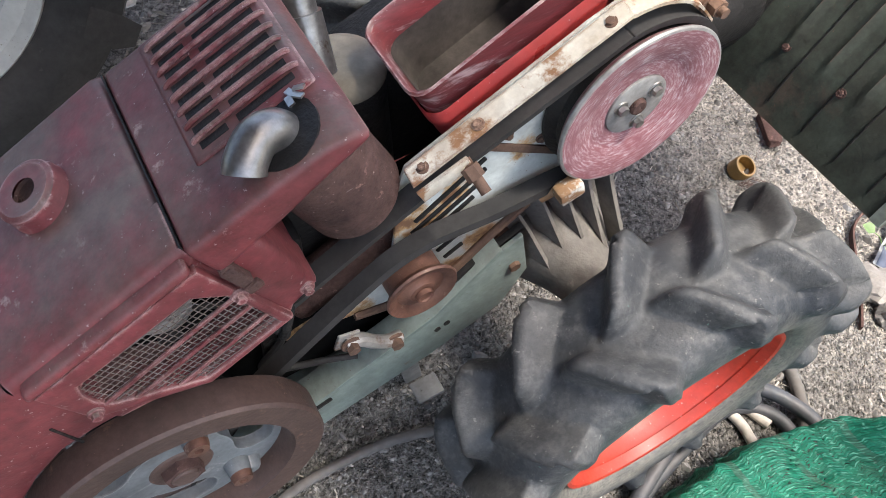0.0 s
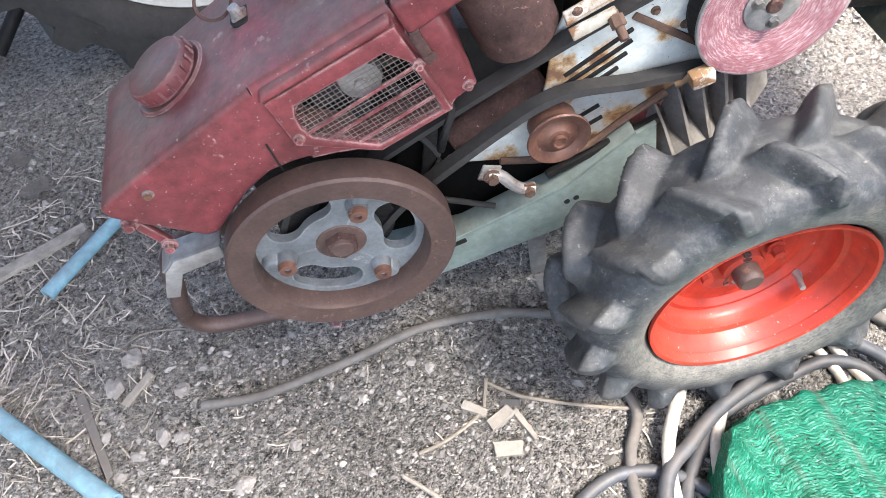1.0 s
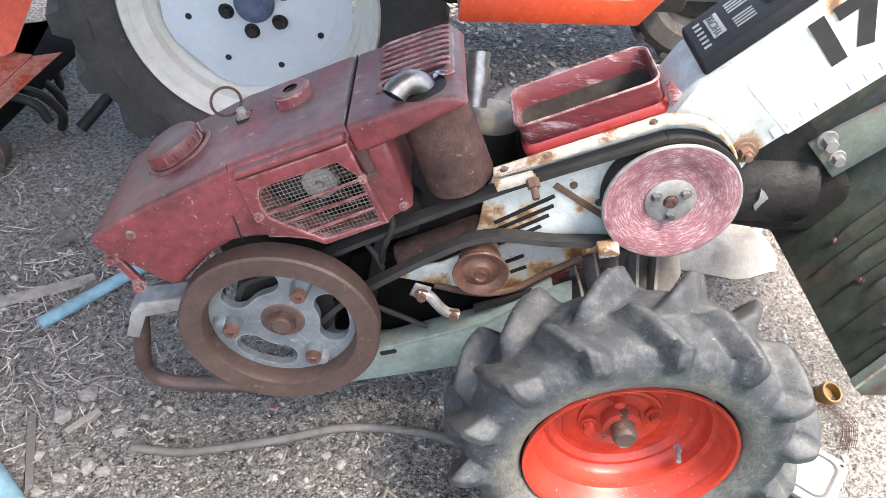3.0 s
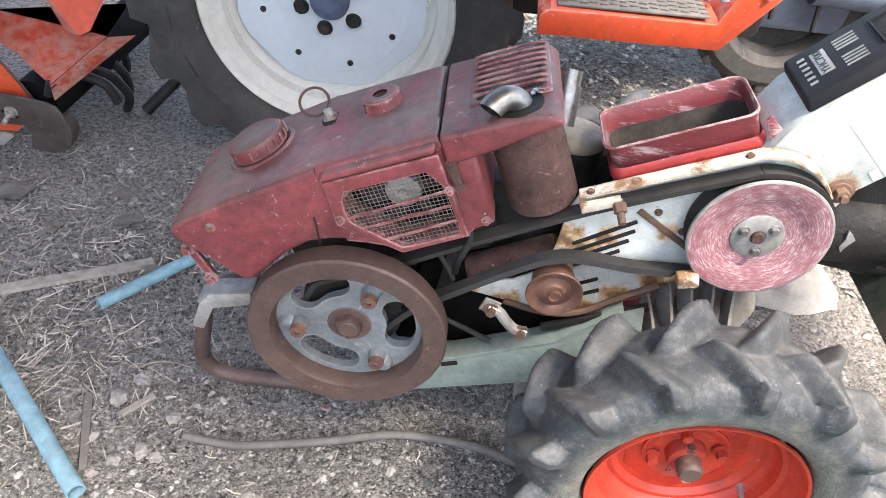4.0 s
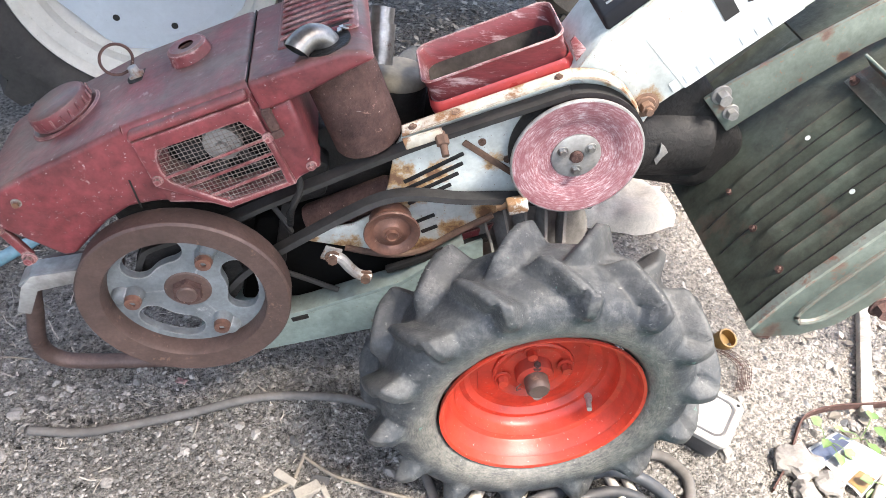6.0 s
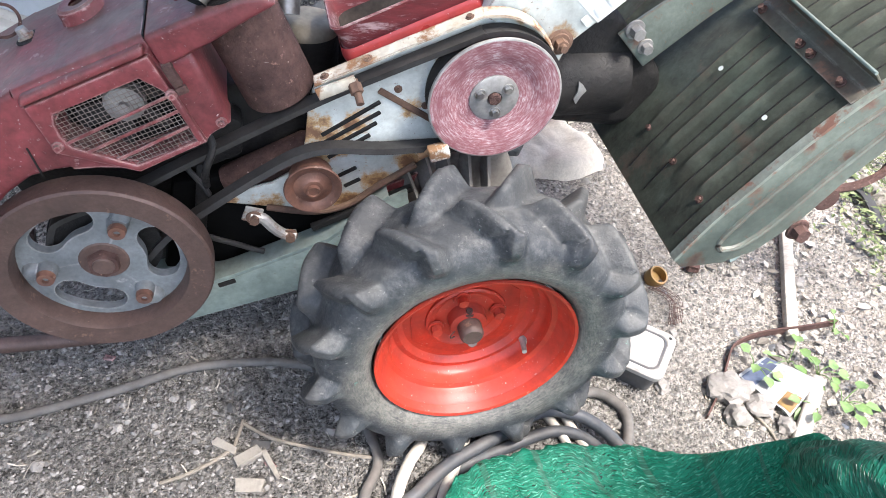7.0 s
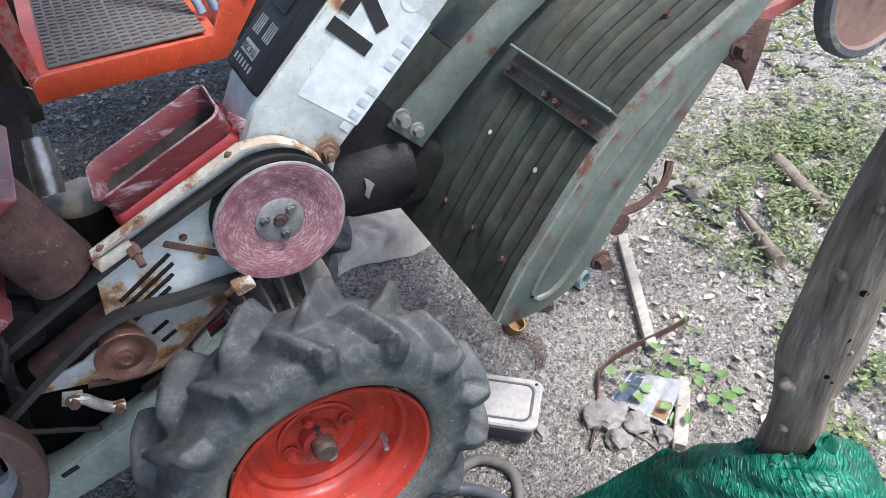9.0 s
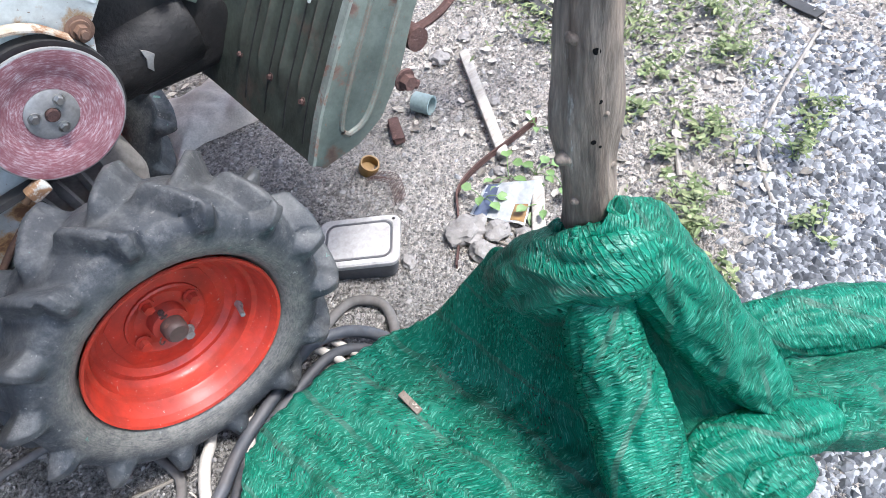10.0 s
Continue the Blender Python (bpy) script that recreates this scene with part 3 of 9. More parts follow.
def rod(p0, p1, r, r2=None, seg=16, bev=0.0):
    p0, p1 = Vector(p0), Vector(p1)
    bm = bmesh.new()
    bmesh.ops.create_cone(bm, cap_ends=True, segments=seg, radius1=r, radius2=r if r2 is None else r2, depth=(p1 - p0).length)
    bevelled(bm, bev, 2, 0.9)
    bm.transform(Matrix.Translation((p0 + p1) / 2) @ (p1 - p0).to_track_quat("Z", "Y").to_matrix().to_4x4())
    return bm


def spline(pts, steps=8, closed=False):
    p = [Vector(q) for q in pts]
    out = []
    n = len(p)
    for i in range(n if closed else n - 1):
        a, b, c, d = (p[(i - 1) % n], p[i], p[(i + 1) % n], p[(i + 2) % n]) if closed else (p[max(i - 1, 0)], p[i], p[i + 1], p[min(i + 2, n - 1)])
        for k in range(steps):
            t = k / steps
            out.append(0.5 * (2 * b + (c - a) * t + (2 * a - 5 * b + 4 * c - d) * t * t + (3 * b - a - 3 * c + d) * t ** 3))
    if not closed:
        out.append(p[-1])
    return out


def sweep(path, section, closed=False, cap=True, up=(0, 0, 1), scale=None):
    """Section of (side, up) offsets carried along a path; section is a closed loop."""
    v, f = [], []
    m, n = len(path), len(section)
    for i, q in enumerate(path):
        t = (path[(i + 1) % m] - path[i - 1]) if closed else (path[min(i + 1, m - 1)] - path[max(i - 1, 0)])
        t.normalize()
        s = t.cross(Vector(up))
        if s.length < 1e-4:
            s = t.cross(Vector((0, 1, 0)))
        s.normalize()
        w = s.cross(t)
        k = scale[i] if scale else 1.0
        v += [q + s * (a * k) + w * (b * k) for a, b in section]
    for i in range(m if closed else m - 1):
        j = (i + 1) % m
        for k in range(n):
            l = (k + 1) % n
            f.append((i * n + k, i * n + l, j * n + l, j * n + k))
    if cap and not closed:
        f += [tuple(range(n)), tuple(range(m * n - 1, (m - 1) * n - 1, -1))]
    bm = mesh_bm(v, f)
    bmesh.ops.recalc_face_normals(bm, faces=bm.faces)
    return bm


def ring_section(r, seg=10, flat=1.0):
    return [(r * math.cos(2 * math.pi * i / seg), r * flat * math.sin(2 * math.pi * i / seg)) for i in range(seg)]


def tube(pts, r, steps=8, seg=10, closed=False, scale=None):
    return sweep(spline(pts, steps, closed), ring_section(r, seg), closed, scale=scale)


def bolt(p, n, r=0.008, h=0.007, washer=True):
    """A hexagon bolt head at p with its axis along n."""
    n = Vector(n).normalized()
    q = n.to_track_quat("Z", "Y").to_matrix().to_4x4()
    bm = bmesh.new()
    bmesh.ops.create_cone(bm, cap_ends=True, segments=6, radius1=r, radius2=r * 0.94, depth=h)
    bm.transform(Matrix.Translation((0, 0, h / 2 + (0.002 if washer else 0))))
    if washer:
        w = bmesh.new()
        bmesh.ops.create_cone(w, cap_ends=True, segments=16, radius1=r * 1.5, radius2=r * 1.4, depth=0.003)
        bm = join(bm, w)
    bm.transform(Matrix.Translation(p) @ q)
    return bm


HOME = {}


def thing(name, at, label, category, group="", kind=""):
    """An Empty at the base of a thing; its parts hang from it."""
    ob = new(name)
    ob.empty_display_size = 0.05
    ob.location = at
    HOME[ob] = Vector(at)
    return tagged(ob, label, category, group, kind)


def to_mesh(name, bm, material, smooth=35):
    me = bpy.data.meshes.new(name)
    bm.to_mesh(me)
    bm.free()
    for mt in (material if isinstance(material, (list, tuple)) else [material]):
        me.materials.append(mt)
    me.polygons.foreach_set("use_smooth", [True] * len(me.polygons))
    me.set_sharp_from_angle(angle=radians(smooth))
    return me


def part(name, bm, material, parent, label="", smooth=35):
    """One mesh under a thing or a part; its points are given in the world."""
    bm.transform(Matrix.Translation(-HOME[parent]))
    ob = new(name, to_mesh(name, bm, material, smooth))
    ob.parent = parent
    HOME[ob] = HOME[parent]
    return tagged(ob, label)


def single(name, bm, material, at, label, category, group="", kind="", smooth=35):
    """A thing of one mesh; its points are given in the world."""
    bm.transform(Matrix.Translation(-Vector(at)))
    ob = new(name, to_mesh(name, bm, material, smooth))
    ob.location = at
    HOME[ob] = Vector(at)
    return tagged(ob, label, category, group, kind)


def letters(text, size, m, material, name, parent, depth=0.0004, bold=0.0):
    """Flat lettering in the built-in font, turned into a mesh at the pose m."""
    cu = bpy.data.curves.new(name, "FONT")
    cu.body, cu.size, cu.extrude, cu.align_x, cu.align_y = text, size, depth, "CENTER", "CENTER"
    cu.offset = bold
    ob = bpy.data.objects.new(name, cu)
    me = bpy.data.meshes.new_from_object(ob)
    bpy.data.objects.remove(ob)
    bm = bmesh.new()
    bm.from_mesh(me)
    bpy.data.meshes.remove(me)
    bm.transform(m)
    return part(name, bm, material, parent)


def ground_z(x, y):
    """The uneven ground: a low rise under the machine, falling a little towards the open side."""
    z = 0.022 * math.exp(-((x + 0.45) / 0.45) ** 2 - ((y - 0.05) / 0.35) ** 2)
    s = min(max((x - 0.25) / 0.5, 0), 1)
    z -= 0.032 * s * s * (3 - 2 * s)
    z += 0.008 * noise.noise((x * 3.1, y * 3.1, 0)) + 0.004 * noise.noise((x * 11, y * 11, 3))
    if -2.2 < x < 2.2 and -1.2 < y < 1.4:
        # crumbs and clods, heavier in some places than in others
        k = 0.6 + 0.8 * noise.noise((x * 2.3, y * 2.3, 11))
        z += 1.5 * k * (0.0035 * noise.noise((x * 27, y * 27, 5)) + 0.0032 * (0.35 - abs(noise.noise((x * 55, y * 55, 8)))) + 0.0016 * noise.noise((x * 120, y * 120, 2)))
    return z


# ---- ground, shed ----
def ground_sheet():
    xs = sorted({*np.round(np.arange(-1.75, 1.25, 0.0075), 4).tolist(), *np.round(np.arange(-2.6, 3.4, 0.03), 3).tolist(), -80, -40, -20, -10, -6, -4, -3.2, 4, 5, 6.5, 8, 10, 14, 20, 40, 80})
    ys = sorted({*np.round(np.arange(-0.55, 0.85, 0.0075), 4).tolist(), *np.round(np.arange(-1.6, 2.6, 0.03), 3).tolist(), -80, -40, -20, -10, -6, -4, -2.5, -2, 3, 3.5, 4.2, 5, 7, 10, 20, 40, 80})
    v = [(x, y, ground_z(x, y)) for y in ys for x in xs]
    n = len(xs)
    f = [(j * n + i, j * n + i + 1, (j + 1) * n + i + 1, (j + 1) * n + i) for j in range(len(ys) - 1) for i in range(n - 1)]
    me = bpy.data.meshes.new("ground")
    me.from_pydata(v, [], f)
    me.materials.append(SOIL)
    me.polygons.foreach_set("use_smooth", [True] * len(me.polygons))
    return tagged(new("ground", me), "grey-brown gravelly soil floor littered with straw and stones", "ground", kind="structure")


ground_sheet()
ROOF_MAT = surf("unseen_roof_grey", (0.11, 0.10, 0.09), (0.07, 0.06, 0.055), rough=0.8, scale=3)
WALL_MAT = surf("unseen_wall_grey", (0.20, 0.18, 0.16), (0.12, 0.11, 0.10), rough=0.85, scale=4)
# roof out of view; its edges are placed to set where shade falls
single("unseen_shed_roof", box((-1.980, -0.010, 2.72), (5.160, 2.280, 0.05), bev=0), ROOF_MAT, (-1.980, -0.010, 2.7), "unseen shed roof, its edges placed to shape the daylight", "roof", kind="structure")
# plain walls out of view, added to close off light at left and back
single("unseen_wall_back", box((-3.4, 1.13, 1.35), (2.2, 0.06, 2.75), bev=0), WALL_MAT, (-3.4, 1.13, 0), "plain unseen wall added to close the shed", "wall", kind="structure")
single("unseen_wall_side", box((-4.53, 0.10, 1.35), (0.06, 2.0, 2.75), bev=0), WALL_MAT, (-4.53, 0.10, 0), "plain unseen wall added to close the shed", "wall", kind="structure")

# ---- the two-wheel tractor ----
ENG = pose(-0.85, 0, 0.50, 0, -22, 0)
tiller = thing("two_wheel_tractor", (0, 0, 0), "old walking tractor with faded red engine and green rotary cover", "walking tractor")


def eng(bm):
    return moved(bm, ENG)


def plate_hole(outer, inner, y0, y1):
    """A plate with a hole; both loops have the same number of corners, as (x, z)."""
    n = len(outer)
    v = [(x, y, z) for y in (y0, y1) for loop in (outer, inner) for x, z in loop]
    f = []
    for i in range(n):
        j = (i + 1) % n
        f += [(i, j, n + j, n + i), (2 * n + i, 3 * n + i, 3 * n + j, 2 * n + j), (i, 2 * n + i, 2 * n + j, j), (n + i, n + j, 3 * n + j, 3 * n + i)]
    bm = mesh_bm(v, f)
    bmesh.ops.recalc_face_normals(bm, faces=bm.faces)
    return bm


def prism_edge(poly, y0, y1, bev, keep, seg=3, drop=None):
    """A prism with rounded edges, but for those that keep(co) is true of at both ends; faces that drop(co) holds for are left open."""
    bm = prism(poly, y0, y1)
    edges = [e for e in bm.edges if e.calc_face_angle(0) > 0.5 and not all(keep(v.co) for v in e.verts)]
    bmesh.ops.bevel(bm, geom=edges, offset=bev, segments=seg, profile=0.5, affect="EDGES", clamp_overlap=True)
    if drop:
        bmesh.ops.delete(bm, geom=[fc for fc in bm.faces if all(drop(v.co) for v in fc.verts)], context="FACES")
    return bm


GRILLE = [(0.298, 0.020), (0.446, 0.024), (0.449, -0.094), (0.354, -0.098), (0.288, -0.028)]


def inside_loop(outer, inner):
    """For each corner of outer the point of the loop inner in the same direction from its middle."""
    cx, cz = sum(p[0] for p in inner) / len(inner), sum(p[1] for p in inner) / len(inner)
    out = []
    for x, z in outer:
        d = (x - cx, z - cz)
        best = None
        for i in range(len(inner)):
            a, b = inner[i], inner[(i + 1) % len(inner)]
            e = (b[0] - a[0], b[1] - a[1])
            det = d[0] * -e[1] + e[0] * d[1]
            if abs(det) < 1e-9:
                continue
            rx, rz = a[0] - cx, a[1] - cz
            k, q = (rx * -e[1] + e[0] * rz) / det, (d[0] * rz - d[1] * rx) / det
            if k > 0 and -1e-6 <= q <= 1 + 1e-6:
                best = (cx + d[0] * k, cz + d[1] * k)
        out.append(best)
    return out


def dense(loop, n=3):
    out = []
    for i in range(len(loop)):
        a, b = loop[i], loop[(i + 1) % len(loop)]
        out += [(a[0] + (b[0] - a[0]) * k / n, a[1] + (b[1] - a[1]) * k / n) for k in range(n)]
    return out


def hood():
    top = 0.062
    front = [(-0.002, 0.0), (0.0, 0.020), (0.03, 0.030), (0.11, top - 0.018), (0.18, top - 0.009), (0.27, top + 0.004), (0.27, -0.071),
             (0.245, -0.064), (0.21, -0.060), (0.165, -0.072), (0.125, -0.092), (0.085, -0.113), (0.068, -0.108), (0.01, -0.02)]
    body = part("hood", eng(prism_edge(front, -0.024, 0.205, 0.014, lambda v: v.x > 0.269, drop=lambda v: v.x > 0.2695)), RED, tiller, "faded red sheet-metal engine hood, dusty and scratched")
    rear_side = [(0.27, top + 0.004), (0.462, top + 0.012), (0.464, 0.03), (0.507, 0.03), (0.500, -0.095), (0.452, -0.105), (0.36, -0.112), (0.30, -0.082), (0.27, -0.071)]
    part("hood_top", eng(prism_edge(rear_side, 0.03, 0.205, 0.012, lambda v: v.x < 0.271 or v.y < 0.031, drop=lambda v: v.x < 0.2705 or v.y < 0.0305)), RED, body)
    ol = dense(rear_side)
    side = plate_hole(ol, inside_loop(ol, GRILLE), -0.024, 0.03)
    bmesh.ops.delete(side, geom=[fc for fc in side.faces if all(v.co.y > 0.0295 for v in fc.verts) or all(v.co.x < 0.2705 for v in fc.verts)], context="FACES")
    edges = [e for e in side.edges if len(e.link_faces) == 2 and all(v.co.y < -0.02 for v in e.verts) and all(v.co.z > top - 0.002 or v.co.x > 0.463 for v in e.verts) and e.calc_face_angle(0) > 0.5]
    bmesh.ops.bevel(side, geom=edges, offset=0.011, segments=3, profile=0.5, affect="EDGES", clamp_overlap=True)
    part("hood_side", eng(side), RED, body)
    # raised surround of the grille and its shoulder
    big = dense([(0.276, 0.044), (0.457, 0.050), (0.459, -0.103), (0.35, -0.110), (0.268, -0.034)])
    sur = plate_hole(big, inside_loop(big, GRILLE), -0.033, -0.0235)
    edges = [e for e in sur.edges if all(v.co.y < -0.03 for v in e.verts) and e.calc_face_angle(0) > 0.5]
    bmesh.ops.bevel(sur, geom=edges, offset=0.005, segments=2, profile=0.5, affect="EDGES", clamp_overlap=True)
    g = part("grille", eng(sur), RED, body, "red grille surround with wire mesh")
    part("shoulder", eng(prism_edge([(0.272, 0.046), (0.455, 0.052), (0.458, 0.066), (0.280, 0.060)], -0.036, -0.02, 0.006, lambda v: v.y > -0.021)), RED, body)
    # black sheet behind the mesh; the recess's shade is its colour
    part("recess_shade", eng(prism(GRILLE, 0.024, 0.029)), VOID, g)
    wires = []

    def crossing(axis, val):
        hits = []
        for i in range(len(GRILLE)):
            a, b = GRILLE[i], GRILLE[(i + 1) % len(GRILLE)]
            if (a[axis] - val) * (b[axis] - val) < 0:
                k = (val - a[axis]) / (b[axis] - a[axis])
                hits.append(a[1 - axis] + k * (b[1 - axis] - a[1 - axis]))
        return sorted(hits)
    for k in range(32):
        u = 0.291 + k * 0.0067
        h = crossing(0, u)
        if len(h) >= 2:
            wires.append(box((u, -0.0275, (h[0] + h[-1]) / 2), (0.0007, 0.0007, h[-1] - h[0]), bev=0))
        w = -0.096 + k * 0.0067
        h = crossing(1, w)
        if len(h) >= 2:
            wires.append(box(((h[0] + h[-1]) / 2, -0.0283, w), (h[-1] - h[0], 0.0007, 0.0007), bev=0))
    part("wire_mesh", eng(join(*wires)), WIRE, g, "grey wire mesh")
    for a, b in (((0.288, -0.026), (0.449, -0.014)), ((0.305, -0.050), (0.449, -0.040)), ((0.335, -0.078), (0.449, -0.068))):
        d = Vector((b[0] - a[0], 0, b[1] - a[1]))
        part("grille_bar", eng(box(((a[0] + b[0]) / 2, -0.031, (a[1] + b[1]) / 2), (d.length, 0.003, 0.005), pose(0, 0, 0, 0, -math.degrees(math.atan2(d.z, d.x)), 0), 0.001)), RED, g)
    part("fan_hub", eng(lathe([(0.0, -0.006), (0.008, -0.006), (0.009, 0.0), (0.020, 0.002), (0.027, 0.005), (0.029, 0.012), (0.029, 0.024)], (0.376, 0, -0.022), 32)), GALV, g)
    for k in range(6):
        part("fan_blade", eng(moved(box((0.05, 0.014, 0), (0.04, 0.002, 0.026), pose(0, 0, 0, 25, 0, 0), 0.0005), Matrix.Translation((0.376, 0, -0.022)) @ pose(0, 0, 0, 0, 60 * k, 0))), DARK_METAL, g)
    for u, w in ((0.279, -0.024), (0.4555, -0.012), (0.069, 0.006), (0.490, -0.085)):
        part("bolt", eng(bolt((u, -0.034 if 0.2 < u < 0.46 else -0.024, w), (0, -1, 0), 0.0055, 0.005)), RED if u > 0.1 else GALV_RUST, body)
    # front seams and slit of the side
    part("panel_seam", eng(box((0.232, -0.0245, -0.040), (0.0025, 0.002, 0.052), pose(0, 0, 0, 0, 12, 0), 0)), DARK_METAL, body)
    part("front_rim", eng(tube([(0.012, -0.022, 0.004), (0.012, 0.02, 0.010), (0.012, 0.1, 0.012), (0.012, 0.2, 0.006)], 0.004, 4, 8)), RED, body)
    # latch on the seam
    part("latch", eng(join(box((0.470, -0.030, 0.012), (0.013, 0.012, 0.036), bev=0.002), box((0.472, -0.036, -0.010), (0.016, 0.006, 0.012), bev=0.002), rod((0.466, -0.030, 0.028), (0.478, -0.030, 0.028), 0.005))), RUST, body, "rusty hood latch")
    # rear hood with louvres
    rear = [(0.464, top + 0.014), (0.60, top + 0.014), (0.628, top + 0.006), (0.640, 0.050), (0.60, 0.045), (0.54, 0.034), (0.464, 0.026)]
    rh = part("rear_hood", eng(prism(rear, -0.034, 0.193, 0.008, 3)), RED, tiller, "faded red rear hood with louvres")
    z = top + 0.0142
    part("louvre_panel", eng(prism_edge([(0.503, z - 0.004), (0.510, z + 0.003), (0.620, z + 0.003), (0.626, z - 0.004)], 0.030, 0.186, 0.0025, lambda v: v.z < z - 0.003)), RED, rh)
    for k in range(8):
        v_ = 0.043 + 0.0176 * k
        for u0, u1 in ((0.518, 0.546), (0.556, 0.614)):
            # dark pieces laid flush; the shade inside each slot is their colour
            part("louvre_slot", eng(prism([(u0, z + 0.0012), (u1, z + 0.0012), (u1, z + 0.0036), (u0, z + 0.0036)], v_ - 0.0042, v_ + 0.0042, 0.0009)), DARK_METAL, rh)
        part("louvre_lip", eng(sweep(spline([(0.514, v_ + 0.0076, z + 0.002), (0.522, v_ + 0.0076, z + 0.0058), (0.57, v_ + 0.0076, z + 0.0066), (0.612, v_ + 0.0076, z + 0.0058), (0.621, v_ + 0.0076, z + 0.002)], 4), ring_section(0.0026, 8))), RED, rh)
    # dark disc in place of the shaded hole round the pipe
    part("pipe_hole", eng(moved(lathe([(0.0, 0), (0.034, 0), (0.034, 0.003)], (0, 0, 0), 24), Matrix.Translation((0.580, 0.006, top + 0.0150)) @ pose(0, 0, 0, -90, 0, 0))), DARK_METAL, rh)
    part("torn_edge", eng(join(*[box((0.600 + 0.004 * k, 0.022 + 0.006 * (k % 2), top + 0.0185), (0.006, 0.010, 0.002), pose(0, 0, 0, 0, 10 * k, 20 * k), 0) for k in range(4)])), STEEL, rh)
    part("hood_seam", eng(box((0.4635, 0.085, top + 0.0105), (0.0016, 0.215, 0.004), bev=0)), DARK_METAL, rh)
    # filler caps and lifting eye
    up = pose(0, 0, 0, -90, 0, 0)
    cap = moved(lathe([(0.0, -0.030), (0.042, -0.030), (0.047, -0.027), (0.049, -0.022), (0.049, -0.010), (0.0495, -0.006), (0.046, -0.004), (0.046, 0.004)], (0, 0, 0), 48), Matrix.Translation((0.143, 0.110, top - 0.014)) @ pose(0, 0, 0, 0, -7, 0) @ up)
    fc = part("fuel_cap", eng(cap), RED, body, "round faded red fuel filler cap")
    part("cap_collar", eng(moved(lathe([(0.046, -0.002), (0.056, -0.004), (0.060, -0.001), (0.060, 0.003)], (0, 0, 0), 48), Matrix.Translation((0.143, 0.110, top - 0.014)) @ pose(0, 0, 0, 0, -7, 0) @ up)), RED, fc)
    for k in range(20):
        a = 2 * math.pi * k / 20
        part("cap_rib", eng(box((0.143 + 0.0495 * math.cos(a), 0.110 + 0.0495 * math.sin(a), top + 0.001 + 0.006 * math.cos(a)), (0.003, 0.004, 0.014), pose(0, 0, 0, 0, 0, math.degrees(a)), 0.001)), RED, fc)
    rc = part("radiator_cap", eng(join(moved(lathe([(0.012, -0.026), (0.026, -0.027), (0.031, -0.024), (0.032, -0.012), (0.034, -0.006), (0.034, 0.003)], (0, 0, 0), 32), Matrix.Translation((0.362, 0.121, top)) @ up),
                            box((0.347, 0.103, top + 0.012), (0.016, 0.018, 0.016), bev=0.003), box((0.380, 0.135, top + 0.012), (0.018, 0.014, 0.014), bev=0.003))), RED, body, "small red cap with an open center")
    part("cap_core", eng(moved(lathe([(0.0, -0.018), (0.014, -0.018), (0.016, -0.021)], (0, 0, 0), 20), Matrix.Translation((0.362, 0.121, top)) @ up)), RUST, rc)
    e = Vector((0.270, 0.122, top))
    eye_ring = moved(lathe([(0.022, -0.002), (0.025, -0.002), (0.0258, 0.0), (0.025, 0.002), (0.022, 0.002), (0.0212, 0.0)], (0, 0, 0), 36, True), Matrix.Translation(e + Vector((-0.016, 0.004, 0.036))) @ pose(0, 0, 0, 0, -28, 25))
    ey = part("lifting_eye", eng(eye_ring), RUST, body, "rusty lifting ring")
    part("eye_stem", eng(join(rod(e, e + Vector((0, 0, 0.02)), 0.009, 0.007, 12), box(e + Vector((0, 0, 0.004)), (0.022, 0.018, 0.01), bev=0.003))), GALV_RUST, ey)
    # dark disc drawn as the shade in the eye's hole
    part("eye_hole", eng(moved(lathe([(0.0, 0), (0.019, 0), (0.019, 0.003)], (0, 0, 0), 20), Matrix.Translation(e + Vector((0.004, -0.003, 0.0045))) @ up)), DARK_METAL, body)
    return body


hood()


